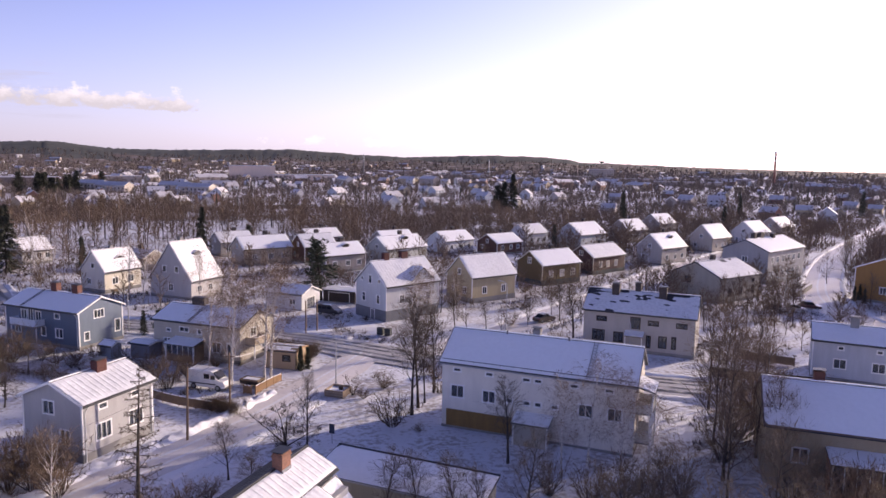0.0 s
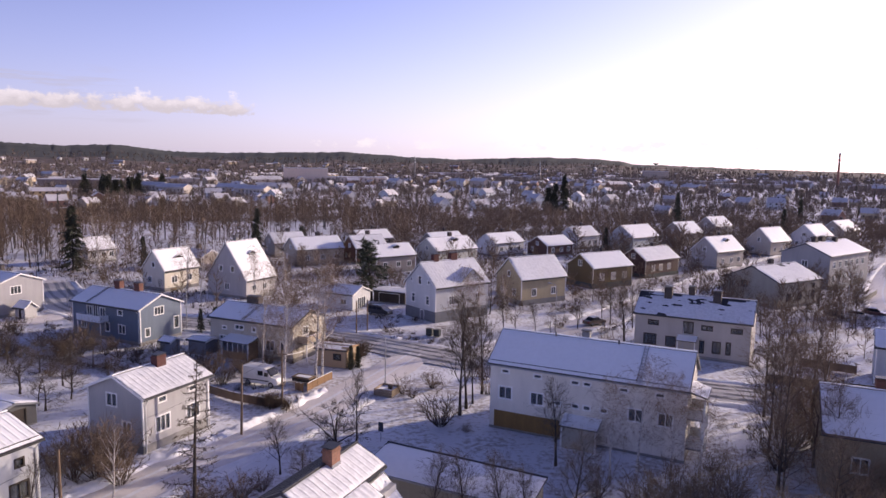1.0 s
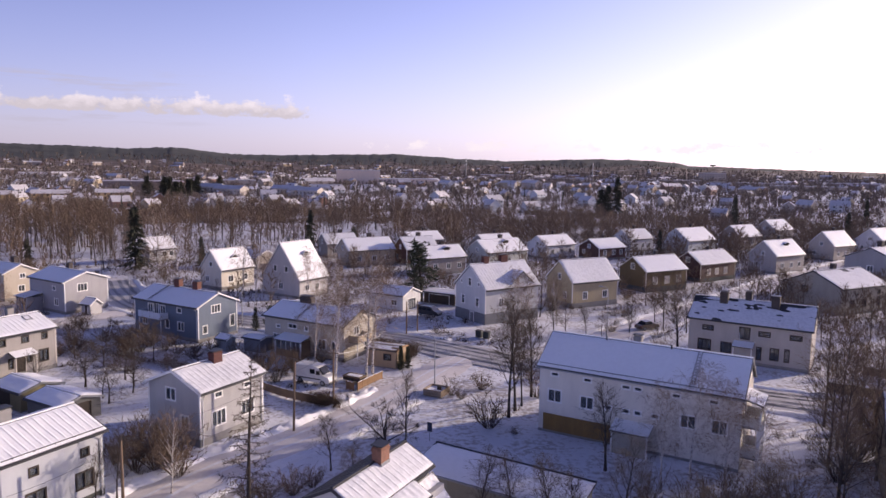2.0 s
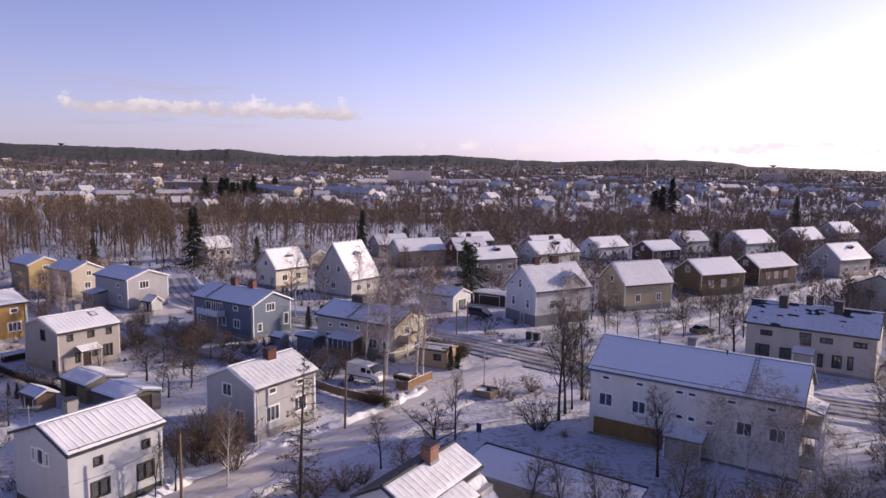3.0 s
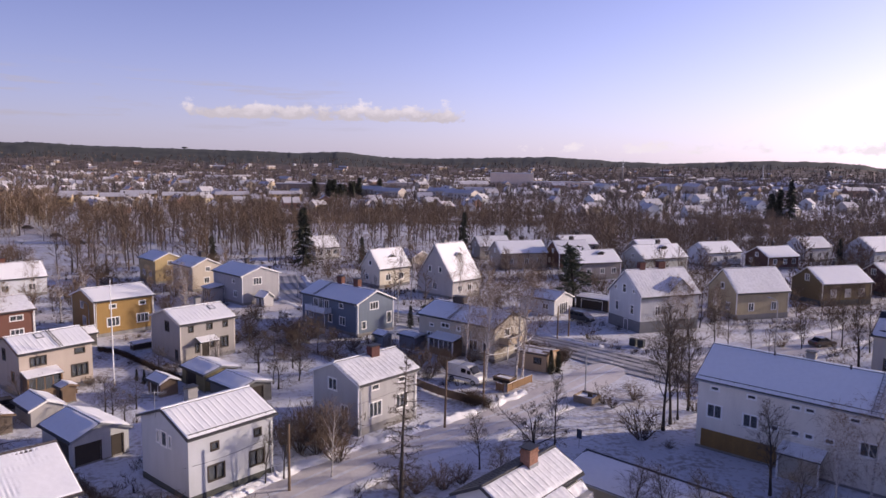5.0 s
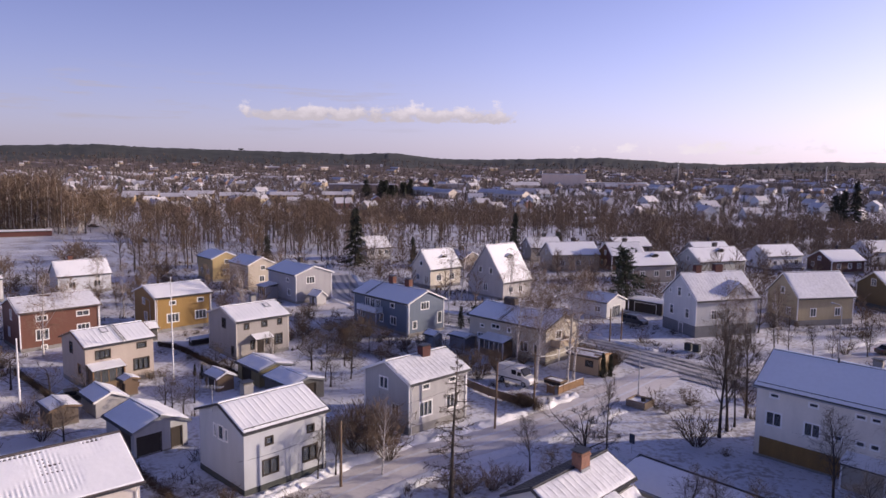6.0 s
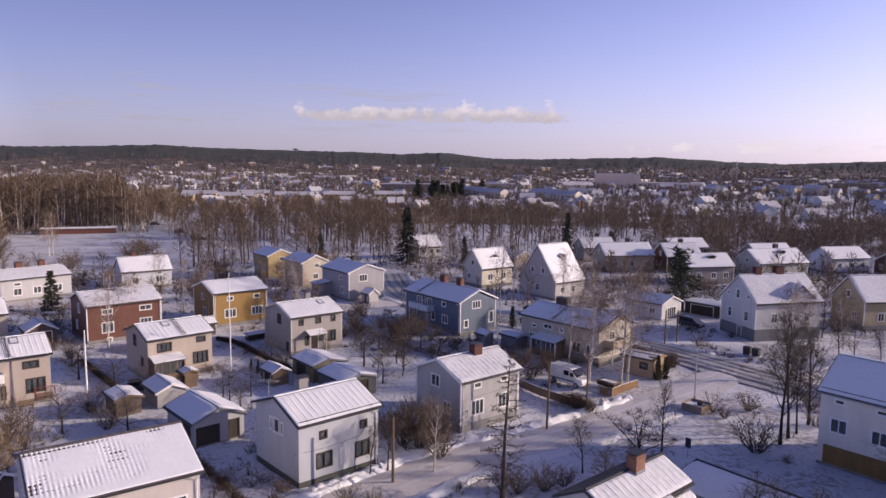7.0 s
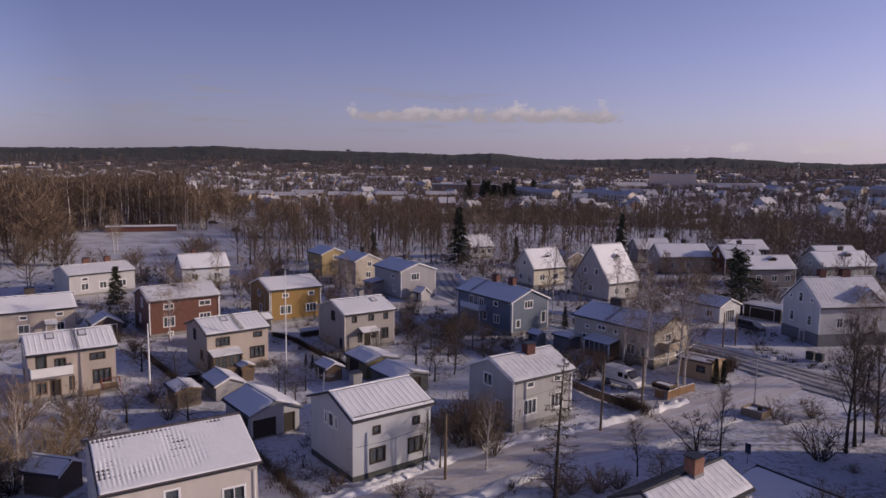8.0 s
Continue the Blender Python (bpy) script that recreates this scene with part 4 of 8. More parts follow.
h = House(-82.7, 42.9, 68.7, 9.1, 7.2, 5.6, 7.06, wall_paint(R_, (0.44, 0.375, 0.32)), "cream rendered two-storey house with a balcony over its entrance",
          [("f", -3.2, 3.35, 0.9, 1.9, "dark"), ("f", -1.3, 3.5, 1.0, 1.2, "dark"), ("f", 2.6, 4.15, 1.5, 0.7, "dark"), ("f", 3.0, 1.3, 1.8, 1.5, "dark"), ("f", -3.3, 0.9, 1.0, 1.3), ("f", -1.9, 0.2, 1.0, 2.1, "door"), ("f", -0.2, 1.0, 0.35, 1.4, "dark"), ("l", 1, 1.6, 1, 1.2), ("r", 0, 4.1, 1, 1)],
          corners=False, ribs=0.6, verge=WHITE, trim=OLD_WOOD, ladder=0.5, group="wooden houses by the lane")
h.balcony("f", -2.3, 4.2, 1.4, 3.15, WHITE)
h.skylight(-2.0, -1.0)
h.skylight(1.4, -1.0)
h = House(-113.4, 54.6, 68.9, 10.3, 7.5, 4.56, 6.24, wall_paint(R_, (0.42, 0.365, 0.315)), "pale buff rendered house with a broad brown chimney",
          [("f", -2.0, 3.3, 0.9, 0.5), ("f", 2.9, 3.4, 0.9, 0.5), ("f", -2.0, 1.2, 1.4, 1.2), ("f", 2.9, 1.2, 1.2, 1.2)], corners=False, chimneys=[(-0.6, 0.4, 1.4, 0.9, 0.9, BRICK_DARK)], group="wooden houses by the lane", bare=0.05)
h.canopy("f", 1.6, 1.4, 1.2, 2.3)
h = House(-99.3, 70.2, 70.5, 11.1, 8.8, 5.79, 7.31, wall_paint(B_, (0.15, 0.058, 0.038)), "red-brown wooden house with white windows and a birch beside it",
          [("f", -2.6, 1.5, 1.6, 1.5), ("f", 3.1, 1.5, 1.7, 1.5), ("f", -2.6, 4.35, 1.4, 0.7), ("f", 3.1, 4.35, 1.7, 0.7), ("f", -2.4, 0.1, 0.7, 0.5), ("l", -0.3, 4.3, 0.9, 1.4), ("l", 1, 1.6, 1, 1.3)], snow=WORN_SNOW, bare=0.14, roof=RUST_ROOF, group="wooden houses by the lane")
h.downpipe(1, -1)
blue = wall_paint(B_, (0.12, 0.155, 0.21))
h = House(-57.4, 104.9, -22.5, 15.2, 7.8, 5.46, 7.11, blue, "slate-blue wooden house with white trim, a balcony and two brick chimneys",
          [("f", 3.6, 1.4, 1.4, 1.3), ("f", 3.3, 4.2, 1.0, 0.7), ("f", 0.4, 1.4, 0.9, 1.3), ("f", -2.2, 3.3, 1.0, 2.0), ("f", -3.6, 3.6, 1.1, 1.3), ("f", -0.6, 3.6, 1.1, 1.3), ("f", -5.0, 1.4, 1.2, 1.3), ("r", -0.4, 4.2, 1.7, 1.15), ("r", 2.9, 1.5, 0.9, 1.8), ("r", -2.6, 1.2, 0.8, 1.2)],
          chimneys=[(-1.8, 0.2, 1.2, 0.8, 1.0), (2.6, 0.2, 1.2, 0.8, 1.0)], ladder=-3.6, group="wooden houses by the lane")
h.balcony("f", -2.0, 5.4, 1.5, 2.95, wall_paint(B_, (0.68, 0.72, 0.78)))
h.downpipe(1, -1)
h = House(-32.6, 98.9, -20.2, 14.6, 8.0, 5.1, 6.6, wall_paint(R_, (0.46, 0.42, 0.35)), "cream rendered house with a dark chimney behind tall birches",
          [("f", -4.7, 3.5, 0.7, 0.4), ("f", -2.0, 3.7, 1.5, 0.6), ("f", 0.6, 3.6, 0.6, 0.6), ("f", -5.0, 1.1, 1.1, 1.4, "cross"), ("f", 3.4, 1.3, 1.4, 1.4), ("f", 5.8, 1.3, 1.2, 1.4), ("r", -1, 3.4, 1.2, 1.1), ("r", 1.6, 1.2, 1.3, 1.3)],
          corners=False, chimneys=[(-2.6, 0.2, 2.2, 0.9, 0.7, BRICK_DARK)], ladder=-1.0, verge=DARK_METAL, group="wooden houses by the lane")
h.canopy("f", -1.0, 4.6, 2.2, 2.35, wall=OLD_WOOD)
h.balcony("r", -1.2, 3.4, 1.6, 2.6, wall_paint(R_, (0.45, 0.37, 0.27)))
h = House(-70.0, 146.9, 65.0, 9.1, 6.9, 4.61, 8.47, wall_paint(R_, (0.64, 0.59, 0.50)), "cream rendered house with a steep snowy roof and a low dormer",
          [("f", -2.0, 1.7, 1.4, 1.3), ("f", 1.9, 1.7, 1.4, 1.3), ("l", 0, 5.0, 0.9, 1.0), ("l", 1.2, 1.6, 1.1, 1.2)], plinth=0.7, corners=False, chimneys=[(0.2, 0.3, 0.7, 0.7, 0.7, CONCRETE)])
h.dormer(0.4, 1.9, 1.9, 6.75, 0.35, DARK_WOOD, False)
h = House(-52.4, 142.1, 65.8, 8.5, 10.7, 4.03, 11.08, wall_paint(R_, (0.45, 0.43, 0.42)), "tall house with a very steep snow-covered roof",
          [("l", 1.6, 5.2, 0.9, 1.2), ("l", -1.6, 5.2, 0.9, 1.2), ("l", 0, 1.5, 1.2, 1.3), ("f", 1, 1.4, 1.2, 1.2), ("f", -2, 1.4, 1.2, 1.2)], corners=False, chimneys=[(-1.2, 0.3, 0.7, 0.7, 0.8, CONCRETE)])
h.dormer(0.6, 1.6, 2.4, 8.7, 0.4, DARK_METAL)
h = House(-8.2, 127.6, 43.2, 12.4, 8.8, 6.33, 10.1, wall_paint(B_, (0.52, 0.53, 0.54)), "pale grey wooden house with stone foot and two red chimneys",
          [("l", 0.2, 6.3, 0.9, 1.4, "cross"), ("l", 2.1, 2.9, 0.9, 1.5, "cross"), ("l", -2.1, 2.9, 0.9, 1.5, "cross"), ("l", 2.6, 6.6, 0.5, 0.6), ("l", -2.4, 6.6, 0.5, 0.6), ("f", -2.6, 2.9, 1.0, 1.5, "cross"), ("f", 0.4, 2.9, 1.0, 1.5, "cross"), ("f", 3.6, 2.9, 1.0, 1.5, "cross"), ("l", -0.6, 0.0, 1.0, 1.7, "door")],
          plinth=1.9, plinth_mat=plain("grey_stone", (0.17, 0.175, 0.19), 0.9), ribs=0.62, snow=WORN_SNOW, chimneys=[(-2.8, 0.2, 1.1, 0.9, 1.5, BRICK_RED), (1.4, 0.2, 1.5, 0.9, 1.5, BRICK_RED)], bare=0.05)
h.dormer(2.3, 5.0, 4.34, 6.7, 2.1)
h = House(8.1, 145.0, 38.1, 11.9, 8.1, 5.29, 9.05, wall_paint(B_, (0.42, 0.35, 0.22)), "pale yellow wooden house with a plain snowy roof",
          [("f", -2.6, 1.7, 1.1, 1.4), ("f", 2.6, 1.7, 1.1, 1.4), ("l", 0, 5.4, 0.9, 1.1), ("l", 1.8, 1.7, 1.0, 1.3), ("l", -1.8, 1.7, 1.0, 1.3)], plinth=1.0, snow=WORN_SNOW, bare=0.05)
h = House(25.5, 167.4, 37.9, 13.0, 8.4, 4.8, 7.57, wall_paint(B_, (0.13, 0.085, 0.028)), "dark mustard wooden house with cream trim and pale blinds",
          [("f", -3.6, 1.8, 1.4, 1.6, "blind"), ("f", 0.2, 1.8, 1.4, 1.6, "blind"), ("f", 3.9, 1.8, 1.4, 1.6, "blind"), ("l", 0, 4.9, 1.1, 1.3, "cross")], plinth=1.2, plinth_mat=DARK_PLINTH, trim=CREAM_TRIM, chimneys=[(1.0, 0.4, 0.9, 0.8, 0.9, BRICK_DARK)])
h = House(41.1, 185.8, 42.1, 14.1, 7.8, 4.53, 7.15, wall_paint(B_, (0.075, 0.030, 0.021)), "dark brown wooden house with cream trim",
          [("f", -3.8, 1.7, 1.3, 1.5, "blind"), ("f", -0.6, 1.7, 1.3, 1.5, "blind"), ("f", 3.0, 1.7, 1.3, 1.5, "blind"), ("l", 0, 4.7, 1.1, 1.2, "cross")], plinth=1.0, plinth_mat=DARK_PLINTH, trim=CREAM_TRIM, snow=WORN_SNOW, bare=0.16, chimneys=[(1.5, 0.4, 0.9, 0.8, 0.8, BRICK_DARK)])
apt = wall_paint(R_, (0.72, 0.675, 0.60))
h = House(10.8, 71.7, -21.9, 19.7, 7.9, 7.17, 9.73, apt, "long two-storey apartment house of pale render with an ochre boarded foot",
          [("f", -8.2, 6.15, 0.75, 0.34), ("f", -4.7, 6.1, 0.75, 0.34), ("f", -0.8, 6.05, 0.75, 0.34), ("f", 0.4, 6.05, 0.7, 0.34), ("f", 4.0, 6.05, 0.75, 0.34), ("f", 7.4, 6.05, 0.75, 0.34), ("f", -8.15, 3.4, 1.35, 1.25), ("f", -4.7, 3.3, 1.3, 1.2), ("f", -2.5, 3.6, 0.62, 0.42), ("f", -0.7, 3.6, 0.62, 0.42), ("f", 0.45, 3.6, 0.62, 0.42), ("f", 2.15, 3.6, 0.62, 0.42), ("f", 5.2, 3.3, 1.3, 1.2), ("f", 8.0, 3.3, 1.3, 1.2), ("r", -1.5, 4.3, 0.9, 2.0), ("r", -1.5, 1.3, 0.9, 2.0)],
          plinth=0.3, corners=False, guard=True, verge=GREY_METAL, gutter=GREY_METAL, chimneys=[(-0.9, 0.3, 0.8, 0.6, 0.55, CONCRETE)], name="apartment_house", category="apartment house")
h.ladder(5.4, GREY_METAL)
part("foot_board", boxes((-9.3, -1.6, -4.08, -3.97, 0.32, 2.05)), GOLD_BOARD, h.ob, "ochre boards along the foot of the wall")
part("vent_pipe", tube_bm([(-4.0, -0.3, 9.4), (-4.0, -0.3, 10.2)], 0.08, 8), DARK_METAL, h.ob)
part("vent_pipe", tube_bm([(2.6, -0.3, 9.4), (2.6, -0.3, 10.2)], 0.08, 8), DARK_METAL, h.ob)
h.canopy("f", 0.2, 3.4, 1.9, 2.3, posts=True)
part("porch_boarding", boxes((-1.4, 1.8, -5.75, -5.65, 0.0, 2.2), (-1.5, -1.4, -5.65, -3.97, 0.0, 2.3)), wall_paint(B_, (0.36, 0.33, 0.28)), h.ob)
h.balcony("r", -1.5, 3.4, 1.5, 4.2, wall_paint(R_, (0.60, 0.58, 0.52)))
h.balcony("r", -1.5, 3.4, 1.5, 1.3, wall_paint(R_, (0.60, 0.58, 0.52)))
h.canopy("r", -1.5, 3.4, 1.5, 6.3, posts=True)
h = House(31.1, 107.0, -23.4, 16.2, 9.2, 6.01, 8.45, wall_paint(R_, (0.43, 0.40, 0.36)), "pale rendered two-storey house with dark windows and three chimneys",
          [("f", -5.8, 1.4, 1.7, 1.5, "dark"), ("f", -2.8, 1.4, 1.3, 1.4, "dark"), ("f", -0.4, 3.7, 1.3, 1.6, "dark"), ("f", -5.4, 4.4, 1.4, 0.6, "dark"), ("f", 2.2, 4.4, 1.4, 0.6, "dark"), ("f", 1.6, 1.0, 0.5, 1.7, "dark"), ("f", 3.6, 1.2, 1.0, 1.6, "dark"), ("f", 5.2, 1.2, 0.5, 1.7, "dark"), ("f", 6.2, 4.4, 1.4, 0.6, "dark"), ("r", 0, 1.5, 1.2, 1.3), ("l", 0, 1.5, 1.2, 1.3)],
          corners=False, snow=WORN_SNOW, bare=0.34, verge=DARK_METAL, chimneys=[(-4.0, -1.0, 1.1, 1.0, 1.7, BRICK_DARK), (-0.8, 0.2, 0.9, 0.8, 1.0, BRICK_DARK), (3.0, -1.0, 1.1, 1.0, 1.7, BRICK_DARK)])
h.canopy("f", -0.4, 2.4, 1.4, 2.7)
h = House(59.4, 151.3, 35.6, 14.6, 12.0, 5.31, 7.9, wall_paint(R_, (0.36, 0.33, 0.27)), "olive-grey rendered house with a broad snowy roof",
          [("l", 1.8, 3.6, 1.3, 1.2, "dark"), ("f", -3.8, 1.4, 1.2, 1.4, "dark"), ("f", 0, 1.4, 1.2, 1.4, "dark"), ("f", 4.6, 1.4, 1.0, 1.6, "dark"), ("f", 4.6, 3.7, 0.8, 0.7, "dark")], corners=False, snow=WORN_SNOW, bare=0.12, verge=DARK_METAL, chimneys=[(-1, 0.3, 1.0, 0.8, 0.8, BRICK_DARK)])
h = House(82.7, 179.9, 42.4, 21.9, 11.5, 7.89, 10.34, wall_paint(R_, (0.33, 0.32, 0.32)), "grey rendered three-storey house with rows of windows",
          [("f", -8.5 + 3.2 * k, zz, 1.4, 1.4, "cross") for k in range(6) for zz in (1.5, 5.0)] + [("l", 0, 5.0, 1.3, 1.3)], corners=False, verge=DARK_METAL, chimneys=[(-6, 0.3, 1.3, 1.0, 1.1, BRICK_DARK), (-2, 0.3, 2.0, 1.0, 1.0, BRICK_DARK), (3, -0.6, 1.2, 1.0, 1.2, BRICK_DARK)])
h = House(97.5, 149.0, 31.0, 11.0, 12.0, 6.9, 9.4, wall_paint(B_, (0.30, 0.155, 0.04)), "ochre-brown house with pale corners beside the avenue", [("f", 0, 2.0, 1.3, 1.4), ("l", 0, 2.0, 1.3, 1.4)], verge=WHITE)
h = House(55.3, 92.8, -26.0, 9.4, 7.6, 5.36, 6.9, wall_paint(B_, (0.47, 0.49, 0.53)), "pale blue-grey wooden house with a chimney on the front slope",
          [("f", -1.4, 1.8, 1.4, 1.2), ("f", 3.0, 1.8, 1.4, 1.2), ("f", -1.4, 4.3, 0.6, 0.4), ("f", 3.0, 4.3, 0.6, 0.4), ("l", 0, 1.8, 1.2, 1.2)], chimneys=[(0.2, -0.4, 1.0, 0.8, 1.0, CONCRETE)])
h = House(35.6, 63.0, -19.6, 10.6, 10.7, 5.42, 8.08, wall_paint(B_, (0.33, 0.27, 0.18)), "weathered house with a long snowy roof and a brick chimney", [("f", -2.5, 2.2, 1.2, 1.3), ("f", 0.5, 2.2, 1.2, 1.3), ("r", -1, 2.2, 1.2, 1.3)],
          corners=False, verge=DARK_METAL, chimneys=[(-0.6, 0.3, 0.9, 0.8, 1.2, BRICK)], roof=RUST_ROOF, bare=0.03)
h.canopy("f", 2.4, 5.6, 2.6, 3.4, posts=True, wall=wall_paint(B_, (0.35, 0.14, 0.07)))
h = House(-142.2, 81.4, 80.7, 13.2, 8.5, 4.49, 5.9, wall_paint(R_, (0.46, 0.45, 0.45)), "white rendered house with two brick chimneys", [("f", -3.6, 3.2, 1.2, 0.5), ("f", 0, 1.3, 1.4, 1.3), ("f", -3.6, 1.3, 1.4, 1.3), ("f", 4, 1.3, 1.4, 1.3)], corners=False, chimneys=[(-1.6, 0.3, 1.2, 0.8, 0.9), (2.8, 0.3, 1.2, 0.8, 0.9)], bare=0.05, snow=WORN_SNOW)
h = House(-134.7, 102.8, 65.4, 10.3, 7.8, 3.93, 6.5, wall_paint(B_, (0.60, 0.62, 0.66)), "white wooden house among bare trees", [("f", -2.5, 1.3, 1.3, 1.2), ("f", 2.4, 1.3, 1.3, 1.2), ("f", 2.6, 3.0, 0.8, 0.5)], chimneys=[(-1.8, 0.3, 0.9, 0.8, 0.9)])
h = House(-88.2, 118.5, -24.0, 11.6, 8.3, 5.78, 7.22, wall_paint(B_, (0.36, 0.35, 0.36)), "grey wooden house with a side wing and a little porch",
          [("r", -0.8, 3.9, 1.8, 1.3), ("f", 2.4, 4.1, 1.0, 0.7), ("f", 3.0, 1.4, 1.2, 1.2), ("f", -2, 1.4, 1.2, 1.2)], chimneys=[(0, 0.3, 0.8, 0.7, 0.8, BRICK_DARK)])
h.canopy("f", -3.4, 3.6, 3.0, 2.6, wall=wall_paint(B_, (0.36, 0.35, 0.36)), posts=False)
h = House(-106.5, 125.3, -22.0, 9.0, 6.6, 5.43, 6.9, wall_paint(R_, (0.50, 0.44, 0.36)), "beige house with a dark chimney by the park road", [("r", 0, 1.6, 1.2, 1.2), ("r", 0.3, 4.2, 1.0, 0.9), ("f", 1.5, 1.5, 1.3, 1.2), ("f", -2, 1.5, 1.3, 1.2)], corners=False, chimneys=[(2.0, 0.3, 1.0, 0.8, 1.0, BRICK_DARK)])
h = House(-120.4, 129.5, -24.0, 8.6, 6.4, 5.5, 6.9, wall_paint(R_, (0.45, 0.34, 0.17)), "ochre rendered house by the park road", [("r", 0, 1.6, 1.2, 1.2), ("r", 0.3, 4.2, 1.0, 0.9), ("f", 1.5, 1.5, 1.3, 1.2), ("f", -2, 1.5, 1.3, 1.2)], corners=False)
for nm, x, y, ang, L, W, hw, hr, kind, c, txt in (
        ("F1", -49.4, 190.0, 38.7, 13.9, 8.7, 4.48, 7.35, R_, (0.42, 0.36, 0.28), "sand-coloured house with a broad snowy roof"),
        ("F2", -27.0, 179.6, 41.1, 11.9, 7.6, 4.4, 7.0, B_, (0.30, 0.27, 0.26), "grey-brown wooden house with white windows and a dormer"),
        ("F2b", -36.0, 195.0, 40.0, 10.0, 7.5, 4.6, 7.6, B_, (0.09, 0.035, 0.025), "dark red wooden house with white trim"),
        ("F3", -12.7, 192.6, 45.2, 14.5, 8.7, 4.9, 7.84, B_, (0.44, 0.45, 0.42), "grey-green wooden house with a small gable window"),
        ("F4", 2.4, 220.9, 43.9, 12.4, 8.1, 4.13, 6.7, R_, (0.66, 0.66, 0.66), "white house with a dark chimney"),
        ("F5", 18.0, 222.0, 42.0, 11.5, 8.6, 3.6, 6.0, B_, (0.10, 0.045, 0.03), "dark brown wooden house with a brick chimney"),
        ("F6", 30.0, 246.0, 42.0, 11.0, 8.2, 4.4, 7.2, R_, (0.60, 0.60, 0.62), "white house with a satellite dish"),
        ("Z1", 47.0, 238.0, 42.6, 14.0, 10.0, 5.3, 8.8, R_, (0.50, 0.53, 0.56), "pale blue rendered house with a steep gable"),
        ("Z2", 64.5, 205.8, 40.6, 13.0, 8.2, 4.93, 8.58, R_, (0.40, 0.37, 0.34), "grey-beige house with a small roof light"),
        ("Z3", 91.2, 238.8, 38.3, 11.5, 8.4, 4.82, 8.89, R_, (0.50, 0.45, 0.38), "beige house with a steep bright roof"),
        ("Z4", 115.0, 262.0, 40.0, 12.0, 9.0, 4.8, 8.6, R_, (0.58, 0.57, 0.56), "white house with a dark chimney"),
        ("Z5", 138.0, 290.0, 40.0, 13.0, 9.0, 4.8, 8.4, R_, (0.40, 0.34, 0.28), "brown-grey house with a steep roof"),
        ("Z6", 70.0, 265.0, 40.0, 12.0, 9.0, 4.6, 8.2, B_, (0.33, 0.28, 0.24), "brown wooden house with a snowy roof"),
        ("Z7", 92.0, 300.0, 40.0, 12.0, 9.0, 4.6, 8.2, R_, (0.44, 0.40, 0.36), "beige house with a snowy roof"),
        ("Y1", -62.0, 205.0, 40.0, 10.0, 8.0, 4.2, 6.8, R_, (0.42, 0.38, 0.33), "sand-coloured house behind a spruce"),
        ("Y2", -16.0, 222.0, 42.0, 12.0, 8.0, 3.8, 6.4, B_, (0.32, 0.29, 0.27), "low grey wooden house with a snowy roof"),
        ("Y3", -40.0, 226.0, 42.0, 12.0, 8.0, 3.8, 6.2, B_, (0.22, 0.17, 0.15), "low brown wooden house with a snowy roof"),
        ("Y4", -108.0, 182.0, 62.0, 8.0, 7.0, 3.6, 6.6, R_, (0.5, 0.48, 0.45), "white house behind a tall spruce"),
        ("Y5", -78.0, 178.0, -22.0, 11.0, 7.0, 3.0, 4.6, B_, (0.35, 0.3, 0.26), "low outbuilding with a snowy roof")):
    h = House(x, y, ang, L, W, hw, hr, wall_paint(kind, c), txt, [("f", -L * 0.28, 1.5, 1.2, 1.3), ("f", L * 0.05, 1.5, 1.2, 1.3), ("f", L * 0.33, 1.5, 1.2, 1.3), ("l", 0, hw - 0.2, 1.0, 1.1), ("l", W * 0.25, 1.5, 1.0, 1.2)], corners=kind == B_, snow=ROOF_SNOW if L > 11 else WORN_SNOW, bare=0.04,
              chimneys=[(L * 0.08, 0.3, 1.0, 0.8, 0.9, BRICK_DARK)], group="houses of the far rows")
    if nm in ("F2", "Z2", "F3"):
        h.dormer(L * 0.1, 1.7, 1.9, h.top(1.9) + 0.75, 0.3, DARK_WOOD, False)

# low row of garages with a single-pitch roof before the apartment house
gr = thing("garage_row", at(-2.5, 55.0, -23), "long low olive-grey garage row with a snowy single-pitch roof", "garage")
bm = bmesh.new()
prism(bm, [(-2.75, -0.3), (1.15, -0.3), (1.15, 2.78), (-2.75, 2.07)], "x", -7.2, 7.2)
part("wall", bm, wall_paint(R_, (0.30, 0.28, 0.23)), gr)
bm = bmesh.new()
prism(bm, [(-3.0, 2.05), (1.4, 2.85), (1.4, 2.99), (-3.0, 2.19)], "x", -7.45, 7.45)
roof_slab = part("roof", bm, DARK_METAL, gr)
verts, cols = [], 9
for i in range(61):
    for k in range(cols):
        y = -2.97 + 4.3 * k / (cols - 1)
        edge = i in (0, 60) or k in (0, cols - 1)
        verts.append((-7.42 + 14.84 * i / 60, y, 2.994 + (y - 1.4) * 0.182 + (-0.01 if edge else 0.09 + 0.05 * noise.fractal(Vector((i * 0.16, k * 0.5, 7)), 1.0, 2.0, 4))))
piece("roof_snow", mesh_of("roof_snow", verts, [(i * cols + k, (i + 1) * cols + k, (i + 1) * cols + k + 1, i * cols + k + 1) for i in range(60) for k in range(cols - 1)], ROOF_SNOW, True), roof_slab, "smooth snow lying on the roof")
part("ridge_flashing", boxes((-7.45, 7.45, 1.38, 1.5, 2.9, 3.06), bevel=0.02), DARK_METAL, gr)
part("gutter", boxes((-7.45, 7.45, -3.12, -3.0, 2.07, 2.19), bevel=0.03), GREY_METAL, gr)
